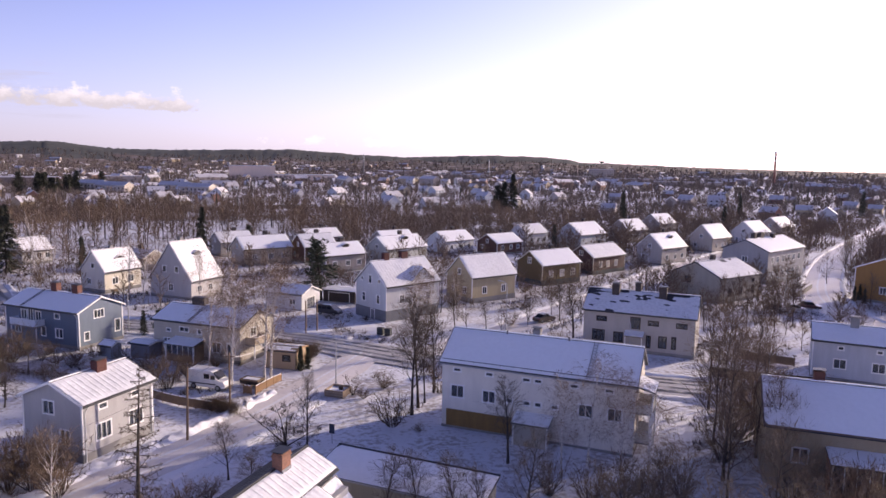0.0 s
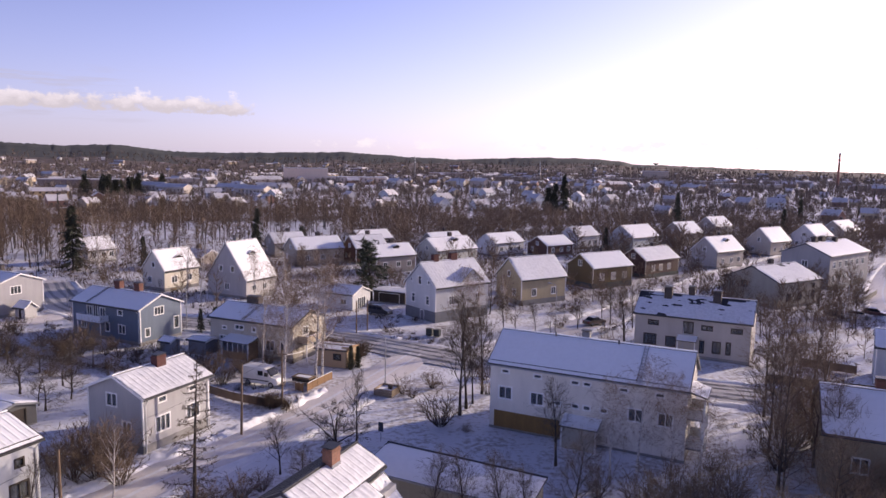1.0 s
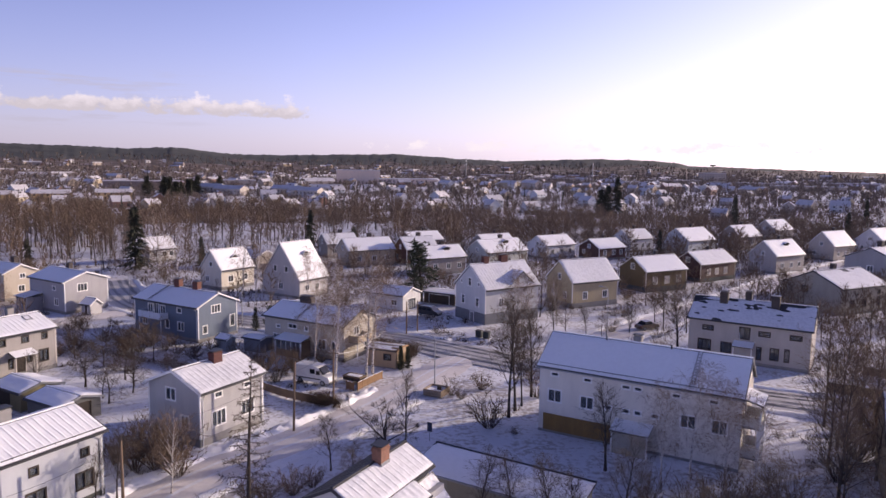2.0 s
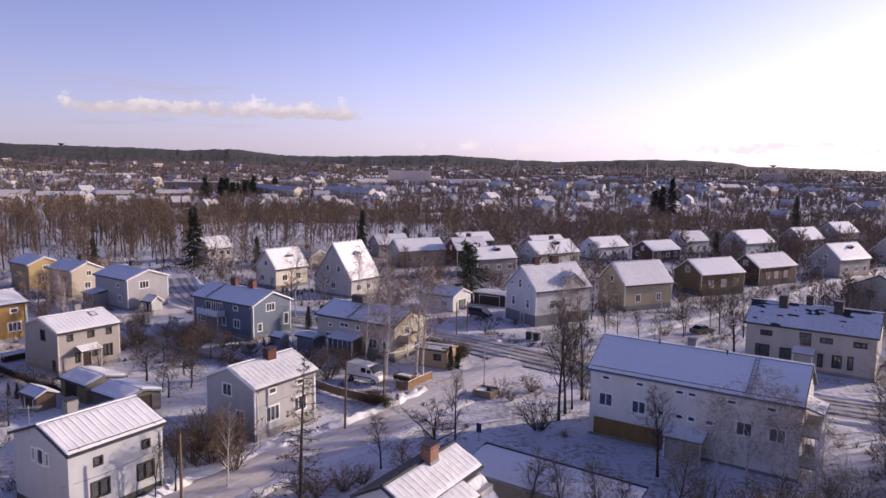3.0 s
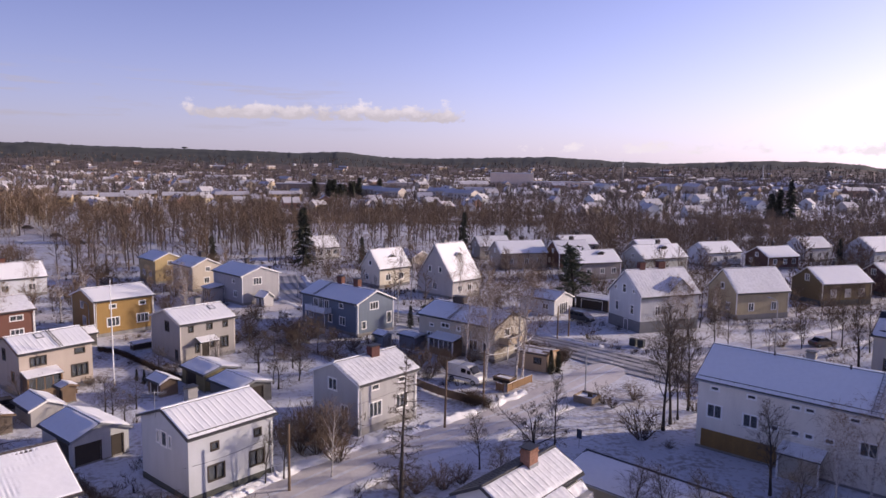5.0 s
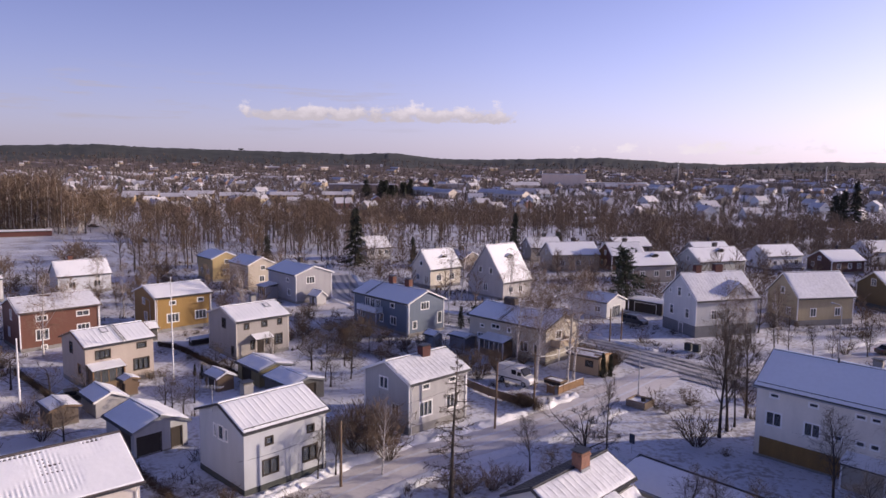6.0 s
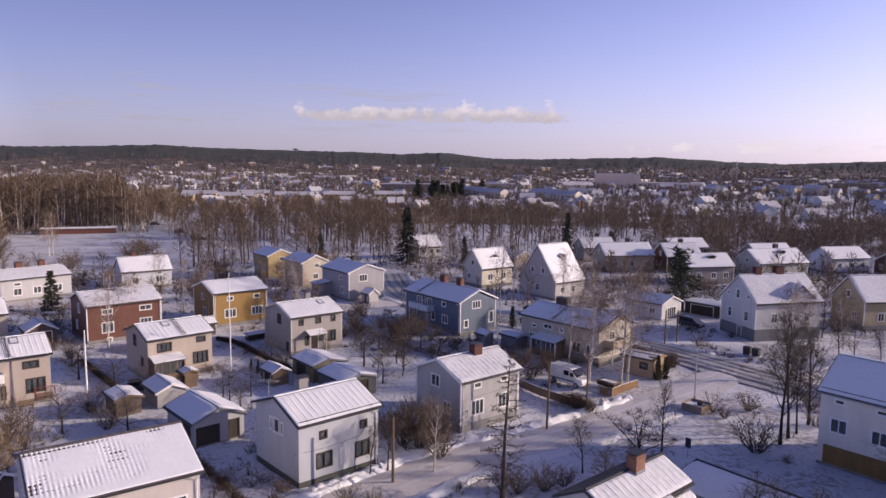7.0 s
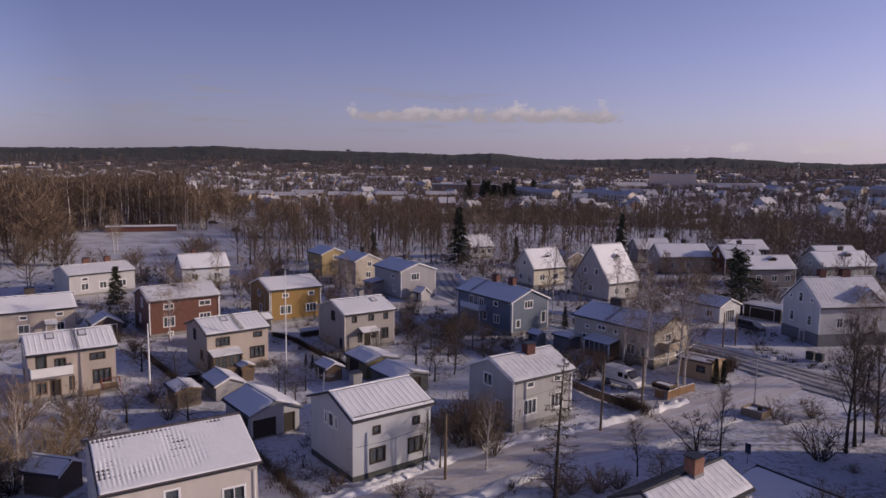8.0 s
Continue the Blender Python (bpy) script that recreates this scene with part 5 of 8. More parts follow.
for k in range(5):
    part("garage_door", boxes((-6.6 + k * 2.8, -4.5 + k * 2.8, -2.79, -2.752, 0.05, 1.95), bevel=0.008), wall_paint(B_, (0.25, 0.23, 0.185)), gr)

# sheds and garages
shed(-68.3, 57.4, -18.0, 1.7, 1.5, 1.9, 2.15, OLD_WOOD, "tiny wooden outhouse with snow on its flat roof", openings=[("f", 0.2, 0.1, 0.7, 1.6, "door")], trim=OLD_WOOD)
shed(-67.4, 47.6, -20.0, 4.0, 2.6, 1.9, 2.2, wall_paint(B_, (0.13, 0.10, 0.08)), "old brown wooden shed with snow on its roof", openings=[("f", 0.9, 0.1, 0.9, 1.6, "door")], trim=OLD_WOOD)
shed(-80.7, 114.2, -20.0, 2.6, 2.2, 1.9, 2.8, wall_paint(B_, (0.42, 0.41, 0.41)), "little grey garden shed with a snowy gable roof", openings=[("f", 0, 0.1, 0.8, 1.6, "door")])
shed(-78.1, 79.4, 68.0, 3.2, 1.2, 0.9, 1.1, DARK_WOOD, "low dark wood store with snow on top")
shed(-57.6, 27.6, 20.0, 3.4, 2.6, 2.1, 2.8, wall_paint(B_, (0.10, 0.07, 0.05)), "small dark brown hut with a snowy roof")
shed(-57.6, 69.4, -22.0, 5.6, 4.6, 2.15, 2.75, wall_paint(B_, (0.22, 0.19, 0.10)), "olive wooden garage with a low snowy roof", "garage", "garage", [("f", -0.5, 0.0, 2.2, 1.9, "door")], flat_snow=0.12, trim=DARK_WOOD, verge=GREY_METAL)
shed(-50.6, 66.2, -21.0, 5.8, 4.6, 2.1, 2.7, wall_paint(B_, (0.10, 0.10, 0.10)), "dark wooden garage with a low snowy roof", "garage", "garage", [("r", 0, 0.0, 2.2, 1.9, "door")], flat_snow=0.12, trim=DARK_WOOD, verge=GREY_METAL)
shed(-54.6, 47.6, -18.5, 6.6, 5.2, 2.5, 3.5, wall_paint(B_, (0.42, 0.42, 0.43)), "grey garage with two dark openings and a snowy roof", "garage", "garage", [("r", -1.2, 0.0, 2.2, 1.9, "door"), ("r", 1.5, 0.0, 1.0, 2.0, "door"), ("f", 1.2, 0.0, 2.4, 1.9, "door")], flat_snow=0.12, trim=DARK_WOOD, verge=GREY_METAL)
shed(-66.0, 52.0, -20.4, 4.6, 3.2, 1.9, 2.6, wall_paint(B_, (0.42, 0.40, 0.38)), "small grey wooden shed with snow on its roof")
shed(-28.6, 132.7, -22.4, 8.1, 6.2, 2.9, 4.1, wall_paint(B_, (0.55, 0.55, 0.56)), "pale grey wooden garage with a white door", "garage", "garage", [("r", 0, 0.0, 2.6, 2.1), ("f", 2, 1.0, 1.2, 1.0)])
# a dark leaf fills the open front, in place of the shade inside
shed(-60.2, 64.0, -20.0, 3.0, 2.2, 1.8, 2.3, OLD_WOOD, "small open wooden shelter with a snowy roof", openings=[("f", 0, 0, 1.6, 1.6, "door")])
shed(-87.5, 77.0, 68.0, 3.4, 2.6, 2.0, 2.7, wall_paint(B_, (0.09, 0.085, 0.08)), "dark wooden shed with a snowy roof")
# open carport side, closed by a dark leaf that stands in for shade
shed(-104.8, 60.8, -20.0, 4.2, 4.0, 2.2, 3.3, wall_paint(B_, (0.10, 0.07, 0.06)), "open brown carport with a snowy roof", "carport", "carport", [("r", 0, 0.0, 2.6, 1.9, "door")])
shed(-41.5, 96.5, -20.0, 3.2, 2.4, 1.9, 2.1, wall_paint(B_, (0.2, 0.2, 0.22)), "low grey shed with snow on its flat roof")
shed(-46.0, 95.5, -20.0, 2.0, 1.8, 1.8, 2.2, wall_paint(B_, (0.25, 0.27, 0.3)), "small shed with a snowy roof")
# the dark leaf across this open front imitates the shade within
shed(-19.6, 139.0, -20.0, 7.0, 4.6, 2.2, 2.5, DARK_WOOD, "dark open carport with a flat snowy roof", "carport", "carport", [("f", 0, 0, 4.5, 1.9, "door")])
shed(-21.0, 92.6, -14.0, 4.4, 3.2, 2.5, 2.75, wall_paint(B_, (0.42, 0.30, 0.18)), "pale brown wooden shelter with a small dark opening", openings=[("f", 0.9, 1.2, 1.0, 0.7, "dark"), ("r", 0, 1.2, 0.9, 0.7, "dark")], trim=OLD_WOOD, verge=TIMBER, flat_snow=0.02, snow=WORN_SNOW, bare=0.3, roof=OLD_WOOD)
shed(-255.0, 168.0, 52.0, 26.0, 6.0, 1.9, 2.3, wall_paint(B_, (0.16, 0.06, 0.045)), "long low red wooden building at the edge of the field", "long_shed", "shed")
# ---- trees ----
def tubes(P0, P1, R0, R1, sides):
    """Tapered prisms between rows of points, as vertices and faces."""
    P0, P1 = np.asarray(P0, float), np.asarray(P1, float)
    if not len(P0):
        return np.zeros((0, 3)), []
    way = P1 - P0
    way /= np.maximum(np.linalg.norm(way, axis=1, keepdims=True), 1e-9)
    ref = np.where(np.abs(way[:, 2:3]) > 0.9, [[1.0, 0, 0]], [[0, 0, 1.0]])
    s = np.cross(way, ref)
    s /= np.linalg.norm(s, axis=1, keepdims=True)
    u = np.cross(s, way)
    ring = []
    for P, R_now in ((P0, np.asarray(R0)), (P1, np.asarray(R1))):
        for k in range(sides):
            c, d = math.cos(k * math.tau / sides), math.sin(k * math.tau / sides)
            ring.append(P + R_now[:, None] * (c * s + d * u))
    V = np.stack(ring, 1)
    n = len(P0)
    F = []
    for k in range(sides):
        k2 = (k + 1) % sides
        F.append(np.stack([np.full(n, k), np.full(n, k2), np.full(n, sides + k2), np.full(n, sides + k)], 1))
    F = np.stack(F, 1) + (np.arange(n) * 2 * sides)[:, None, None]
    return V.reshape(-1, 3), F.reshape(-1, 4).tolist()


def slivers(P0, P1, width, rng):
    """Thin pointed blades, one triangle each."""
    P0, P1 = np.asarray(P0, float), np.asarray(P1, float)
    if not len(P0):
        return np.zeros((0, 3)), []
    way = P1 - P0
    side = np.cross(way, rng.normal(size=way.shape))
    side /= np.maximum(np.linalg.norm(side, axis=1, keepdims=True), 1e-9)
    w = np.asarray(width)[:, None] * side
    V = np.stack([P0 - w, P0 + w, P1], 1).reshape(-1, 3)
    return V, np.arange(len(V)).reshape(-1, 3).tolist()


def joined(pieces):
    V, F, base = [], [], 0
    for v, f in pieces:
        V.append(np.asarray(v).reshape(-1, 3))
        F += [[i + base for i in q] for q in f]
        base += len(v)
    return np.concatenate(V).tolist(), F


def wander(rng, p, d, length, n, wobble, lift):
    pts = [np.array(p, float)]
    d = np.array(d, float) / np.linalg.norm(d)
    for _ in range(n):
        d = d + rng.normal(size=3) * wobble + np.array([0, 0, lift])
        d /= np.linalg.norm(d)
        pts.append(pts[-1] + d * length / n)
    return np.array(pts)


def along(path, f):
    k = f * (len(path) - 1)
    i = min(int(k), len(path) - 2)
    return path[i] + (path[i + 1] - path[i]) * (k - i), path[i + 1] - path[i]


def off(rng, d, angle, az=None):
    d = d / np.linalg.norm(d)
    s = np.cross(d, [0.3, 0.2, 1] if abs(d[2]) < 0.9 else [1, 0.1, 0])
    s /= np.linalg.norm(s)
    t = np.cross(d, s)
    a = rng.uniform(0, math.tau) if az is None else az
    return d * math.cos(angle) + math.sin(angle) * (s * math.cos(a) + t * math.sin(a))


def grow(seed, h, limbs=16, clear=0.28, angle=(0.9, 0.5), reach=0.36, lift=0.05, subs=7, twigs=6, tips=3, droop=0.0, trunk=0.02, wobble=0.06, width=0.016, stems=1, flare=1.0, sub_reach=0.42, round_top=0.35, lite=0):
    """A leafless broad-leaved tree or bush: returns the wood (trunk, limbs) and the crown (branches, twigs)."""
    rng = np.random.default_rng(seed)
    wood, fine, thin, blades = [], [], [], []
    for st in range(stems):
        lean = [0, 0, 1] if stems == 1 else [*(rng.normal(size=2) * 0.42 * flare), 1]
        hs = h * (1 if stems == 1 else rng.uniform(0.6, 1.0))
        path = wander(rng, [0, 0, -0.15] if stems == 1 else [*(rng.normal(size=2) * 0.12 * flare), -0.1], lean, hs, 9, wobble * 0.55, 0.03)
        r0 = h * trunk / (stems ** 0.5)
        rr = r0 * (1 - np.linspace(0, 1, len(path)) * 0.9)
        wood += [(path[i], path[i + 1], rr[i] * (1.35 if i == 0 else 1), rr[i + 1]) for i in range(len(path) - 1)]
        for li in range(max(3, limbs // stems)):
            f = clear + (0.98 - clear) * ((li + rng.uniform(0, 1)) / max(3, limbs // stems))
            p, d = along(path, f)
            ang = angle[0] + (angle[1] - angle[0]) * f + rng.normal() * 0.12
            g_ = (f - clear) / (1 - clear)
            ln = hs * reach * (0.45 + 0.55 * math.sin(math.pi * min(1, g_ * 0.75 + round_top))) * rng.uniform(0.75, 1.15)
            lp = wander(rng, p, off(rng, d, ang, li * 2.4 + rng.normal() * 0.4), ln, 5, wobble, lift)
            lr = max(0.012, r0 * 0.42 * (1 - f * 0.6)) * (1 - np.linspace(0, 1, 6) * 0.85)
            wood += [(lp[i], lp[i + 1], lr[i], lr[i + 1]) for i in range(5)]
            for _ in range(subs):
                q, dd = along(lp, rng.uniform(0.2, 1.0))
                sp = wander(rng, q, off(rng, dd, rng.uniform(0.4, 0.95)), ln * sub_reach * rng.uniform(0.6, 1.2), 3, wobble * 1.3, lift * 0.8 - droop * 0.5)
                fine += [(sp[i], sp[i + 1], 0.014 * (1 - i * 0.25), 0.014 * (0.75 - i * 0.25)) for i in range(3)]
                for _ in range(twigs):
                    q2, d2 = along(sp, rng.uniform(0.15, 1.0))
                    tl = ln * sub_reach * 0.75 * rng.uniform(0.5, 1.2)
                    tp = wander(rng, q2, off(rng, d2, rng.uniform(0.35, 0.9)) - np.array([0, 0, droop]), tl, 2, wobble * 1.5, -droop * 0.4)
                    blades += [(tp[0], tp[1] + (tp[1] - tp[0]) * 0.15, width), (tp[1], tp[2], width * 0.8)]
                    for _ in range(tips):
                        q3, d3 = along(tp, rng.uniform(0.2, 1.0))
                        e3 = q3 + (off(rng, d3, rng.uniform(0.3, 0.8)) - np.array([0, 0, droop * 1.3])) * tl * rng.uniform(0.45, 1.0)
                        blades.append((q3, e3, width * 0.75))
    if lite:
        blades += [(w[0], w[1], max(w[2], width)) for w in fine]
        fine = []
    if lite > 1:
        blades += [(w[0], w[1], max(w[2], width)) for w in wood[9:]]
        wood = wood[:9:3] if stems == 1 else wood[:9]
        wood = [(w[0], path[min(3 * i + 3, 9)], w[2], w[3]) for i, w in enumerate(wood)] if stems == 1 else wood
    V1 = joined([tubes([w[0] for w in wood], [w[1] for w in wood], [w[2] for w in wood], [w[3] for w in wood], 5 if not lite else 3)])
    V2 = joined([tubes([w[0] for w in fine], [w[1] for w in fine], [max(w[2], width * 0.8) for w in fine], [max(w[3], width * 0.5) for w in fine], 3),
                 slivers([b[0] for b in blades], [b[1] for b in blades], [b[2] for b in blades], rng)])
    return V1, V2


def plume(seed, h=10, limbs=14, blades=12, clear=0.15, reach=0.30, width=0.03, droop=0.0, trunk=0.012, shape=0.5, wood_sides=3, rise=0.75):
    """A leafless tree for the middle distance: a stem, slim limbs and long upswept twigs."""
    rng = np.random.default_rng(seed)
    path = wander(rng, (0, 0, -0.2), (0, 0, 1), h * 0.95, 4, 0.03, 0.03)
    rr = h * trunk * (1 - np.linspace(0, 1, 5) * 0.85)
    wood = [(path[i], path[i + 1], rr[i], rr[i + 1]) for i in range(4)]
    fine = []
    for li in range(limbs):
        f = clear + (0.95 - clear) * (li + rng.uniform(0, 1)) / limbs
        p, d = along(path, f)
        a_ = li * 2.4 + rng.normal() * 0.4
        g_ = (f - clear) / (1 - clear)
        ln = h * reach * (0.5 + 0.6 * math.sin(math.pi * min(1.0, shape * 0.6 + g_ * 0.8))) * rng.uniform(0.75, 1.2)
        out_ = np.array([math.cos(a_), math.sin(a_), rise + 0.7 * g_])
        lp = wander(rng, p, out_, ln, 3, 0.12, 0.04)
        fine += [(lp[i], lp[i + 1], width * 1.5) for i in range(3)]
        for _ in range(blades):
            q, dd = along(lp, rng.uniform(0.1, 1.0))
            way = off(rng, dd, rng.uniform(0.25, 0.8)) + np.array([0, 0, 0.35 - droop])
            way /= np.linalg.norm(way)
            tl = h * rng.uniform(0.07, 0.17)
            e1 = q + way * tl
            fine.append((q, e1, width))
            w2 = way + rng.normal(size=3) * 0.35 - np.array([0, 0, droop])
            fine.append((q + way * tl * rng.uniform(0.3, 0.8), e1 + w2 * tl * 0.4, width * 0.8))
    v1 = joined([tubes([w[0] for w in wood], [w[1] for w in wood], [w[2] for w in wood], [w[3] for w in wood], wood_sides)])
    return v1, joined([slivers([b[0] for b in fine], [b[1] for b in fine], [b[2] for b in fine], rng)])


def shrub(seed, h=10, stems=34, blades=10, width=0.058, flare=0.95):
    """A bush: arching stems from one foot, each with long thin side twigs."""
    rng = np.random.default_rng(seed)
    fine, wood = [], []
    for st in range(stems):
        a_ = st * 2.4 + rng.normal() * 0.3
        lean = rng.uniform(0.1, 1.0) * flare
        lp = wander(rng, (math.cos(a_) * 0.4, math.sin(a_) * 0.4, -0.3), (math.cos(a_) * lean, math.sin(a_) * lean, 1), h * rng.uniform(0.72, 1.02) / (1 + 0.30 * lean * lean), 5, 0.12, 0.015)
        wood += [(lp[i], lp[i + 1], 0.07 - 0.012 * i, 0.058 - 0.012 * i) for i in range(2)]
        fine += [(lp[i], lp[i + 1], width * 1.3) for i in range(2, 5)]
        for _ in range(blades):
            q, dd = along(lp, rng.uniform(0.12, 1.0) ** 0.8)
            way = off(rng, dd, rng.uniform(0.3, 0.95))
            tl = h * rng.uniform(0.09, 0.22)
            e1 = q + way * tl
            fine.append((q, e1, width))
            for _ in range(3):
                q2 = q + (e1 - q) * rng.uniform(0.3, 0.95)
                fine.append((q2, q2 + (way + rng.normal(size=3) * 0.4 + [0, 0, 0.2]) * tl * rng.uniform(0.3, 0.6), width * 0.75))
    v1 = joined([tubes([w[0] for w in wood], [w[1] for w in wood], [w[2] for w in wood], [w[3] for w in wood], 3)])
    return v1, joined([slivers([b[0] for b in fine], [b[1] for b in fine], [b[2] for b in fine], rng)])


def tree_proto(name, wood_crown, bark, twig, label, category="tree"):
    (v1, f1), (v2, f2) = wood_crown
    ob = thing(name, at(0, 0, 0, -500), label, category)
    piece("trunk", mesh_of("trunk", v1, f1, bark, True), ob)
    piece("crown", mesh_of("crown", v2, f2, twig), ob)
    return ob


def conifer(seed, h, spread_=0.2, levels=24, arms=9, sprays=10, clear=0.05, width=0.1, slope=-0.35):
    """A spruce: a straight trunk with whorls of hanging, needled arms."""
    rng = np.random.default_rng(seed)
    n = 8
    zz = np.linspace(-0.2, h, n + 1)
    wood = [((0, 0, zz[i]), (0, 0, zz[i + 1]), h * 0.014 * (1 - i / (n + 1)), h * 0.014 * (1 - (i + 1) / (n + 1))) for i in range(n)]
    blades = []
    for lv in range(levels):
        f = clear + (1 - clear) * (lv + 0.5) / levels
        rad = h * spread_ * (1 - f) ** 0.85 * rng.uniform(0.6, 1.2) + 0.12
        for k in range(arms):
            a = rng.uniform(0, math.tau)
            r = rad * rng.uniform(0.5, 1.2)
            z0 = h * f + rng.normal() * 0.1
            end = np.array([math.cos(a) * r, math.sin(a) * r, z0 + slope * r])
            start = np.array([0, 0, z0])
            if k % 3 == 0:
                wood.append((start, end, 0.03, 0.01))
            for q in range(sprays):
                t = 0.15 + 0.85 * (q + rng.uniform(0, 1)) / sprays
                p = start + (end - start) * t
                tip = p + np.array([math.cos(a), math.sin(a), 0]) * rng.uniform(0.1, 0.35) + rng.normal(size=3) * 0.16 + np.array([0, 0, -rng.uniform(0.1, 0.4)])
                blades.append((p, tip, width * rng.uniform(0.7, 1.3)))
    v1 = joined([tubes([w[0] for w in wood], [w[1] for w in wood], [w[2] for w in wood], [w[3] for w in wood], 5)])
    v2 = joined([slivers([b[0] for b in blades], [b[1] for b in blades], [b[2] for b in blades], rng)])
    return v1, v2


def pine_tree(seed, h):
    rng = np.random.default_rng(seed)
    path = wander(rng, (0, 0, -0.2), (0, 0, 1), h, 8, 0.04, 0.05)
    rr = h * 0.02 * (1 - np.linspace(0, 1, 9) * 0.8)
    wood = [(path[i], path[i + 1], rr[i], rr[i + 1]) for i in range(8)]
    blades = []
    for li in range(26):
        f = 0.22 + 0.78 * (li + rng.uniform(0, 1)) / 26
        p, d = along(path, f)
        ln = h * 0.27 * (1.1 - 0.75 * f) * rng.uniform(0.7, 1.2)
        lp = wander(rng, p, off(rng, d, 1.25 - 0.5 * f, li * 2.4), ln, 4, 0.1, 0.06)
        wood += [(lp[i], lp[i + 1], 0.05 - 0.01 * i, 0.04 - 0.01 * i) for i in range(4)]
        for _ in range(9):
            c, dd = along(lp, rng.uniform(0.35, 1.0))
            c = c + rng.normal(size=3) * 0.25
            for _ in range(11):
                e_ = rng.normal(size=3) * [0.3, 0.3, 0.2] + [0, 0, 0.05]
                blades.append((c, c + e_, 0.085))
    v1 = joined([tubes([w[0] for w in wood], [w[1] for w in wood], [w[2] for w in wood], [w[3] for w in wood], 5)])
    return v1, joined([slivers([b[0] for b in blades], [b[1] for b in blades], [b[2] for b in blades], rng)])


def larch_tree(seed, h):
    """A bare larch: straight stem, level arms that droop and turn up at the tips, short spurs."""
    rng = np.random.default_rng(seed)
    path = wander(rng, (0, 0, -0.2), (0, 0, 1), h, 10, 0.012, 0.02)
    rr = h * 0.015 * (1 - np.linspace(0, 1, 11) * 0.92)
    wood = [(path[i], path[i + 1], rr[i] * (1.3 if i == 0 else 1), rr[i + 1]) for i in range(10)]
    blades, fine = [], []
    for li in range(64):
        f = 0.12 + 0.87 * (li + rng.uniform(0, 1)) / 64
        p, d = along(path, f)
        a = li * 2.4 + rng.normal() * 0.3
        ln = h * 0.235 * (1 - f) ** 0.8 * rng.uniform(0.7, 1.15) + 0.15
        lp = wander(rng, p, (math.cos(a), math.sin(a), -0.22 + 0.3 * f), ln, 5, 0.05, 0.05)
        fine += [(lp[i], lp[i + 1], 0.042 - 0.006 * i, 0.036 - 0.006 * i) for i in range(5)]
        for _ in range(int(8 + ln * 7)):
            q, dd = along(lp, rng.uniform(0.15, 1.0))
            e_ = q + off(rng, dd, rng.uniform(0.6, 1.2)) * ln * rng.uniform(0.1, 0.26) + np.array([0, 0, -0.06])
            blades.append((q, e_, 0.03))
            for _ in range(2):
                blades.append((q + (e_ - q) * rng.uniform(0.3, 0.9), q + (e_ - q) * 0.8 + rng.normal(size=3) * 0.16, 0.017))
    v1 = joined([tubes([w[0] for w in wood], [w[1] for w in wood], [w[2] for w in wood], [w[3] for w in wood], 6)])
    v2 = joined([tubes([w[0] for w in fine], [w[1] for w in fine], [w[2] for w in fine], [w[3] for w in fine], 3), slivers([b[0] for b in blades], [b[1] for b in blades], [b[2] for b in blades], rng)])
    return v1, v2


BIRCHES = [tree_proto("birch", grow(s, 10, 20, 0.22, (0.8, 0.45), 0.32, 0.05, 6, 5, 4, droop=0.28, trunk=0.013, width=0.010), BIRCH, TWIG_RED, "tall leafless birch with white bark and hanging twigs") for s in (11, 12, 13)]
BROADS = [tree_proto("broadleaf_tree", grow(s, 10, 18, 0.14, (1.0, 0.5), 0.40, 0.07, 6, 5, 3, trunk=0.014, width=0.014), BARK, TWIG, "leafless broad-leaved tree with a fine brown crown") for s in (21, 22, 23)]
SLENDER = [tree_proto("slender_tree", grow(s, 10, 18, 0.25, (0.8, 0.45), 0.30, 0.06, 7, 5, 3, trunk=0.015, width=0.015), BARK, TWIG_GREY, "slender leafless tree with dark trunk and upswept limbs") for s in (31, 32)]
ROUNDS = [tree_proto("round_tree", grow(s, 10, 40, 0.10, (0.85, 0.5), 0.36, 0.03, 6, 6, 3, trunk=0.03, wobble=0.10, width=0.02, stems=6, flare=1.15, round_top=0.5), BARK, TWIG_GREY, "low round leafless tree with a dense dome of twigs") for s in (41,)]
APPLES = [tree_proto("apple_tree", grow(s, 10, 13, 0.2, (1.15, 0.8), 0.58, 0.03, 6, 5, 3, trunk=0.032, wobble=0.16, width=0.026), BARK, TWIG_GREY, "small crooked leafless apple tree") for s in (51, 52, 53)]
BUSHES = [tree_proto("bush", shrub(s), BARK, TWIG, "leafless brown bush of many stems", "bush") for s in (61, 62, 63)]
THICK = [tree_proto("thicket", shrub(s, 10, 40, 13, 0.036, 0.8), BARK, TWIG_PALE, "tall pale brown leafless thicket of many stems", "bush") for s in (64, 65)]
SPRUCES = [tree_proto("spruce", conifer(s, 10, 0.21, 26, 8, 12, width=0.10, slope=-0.28), BARK, NEEDLE, "dark green spruce with drooping branches") for s in (71, 72)]
THUJA = tree_proto("thuja", conifer(75, 10, 0.13, 26, 9, 9, 0.0, 0.17, 0.35), BARK, NEEDLE, "narrow dark evergreen column", "shrub")
PINES = [tree_proto("pine", pine_tree(81, 10), BARK, PINE, "bushy green pine beside a garage")]
LARCH = tree_proto("larch", larch_tree(91, 12.8), BARK, TWIG_GREY, "bare larch with level branches on a straight stem")
MID_SHAPES = [plume(s, 10, 17, 12, 0.14, 0.34, 0.042) for s in (101, 102, 103, 104)]
BIRCH_SHAPES = [plume(s, 10, 20, 14, 0.24, 0.23, 0.031, 0.25, 0.011) for s in (111, 112, 113)]
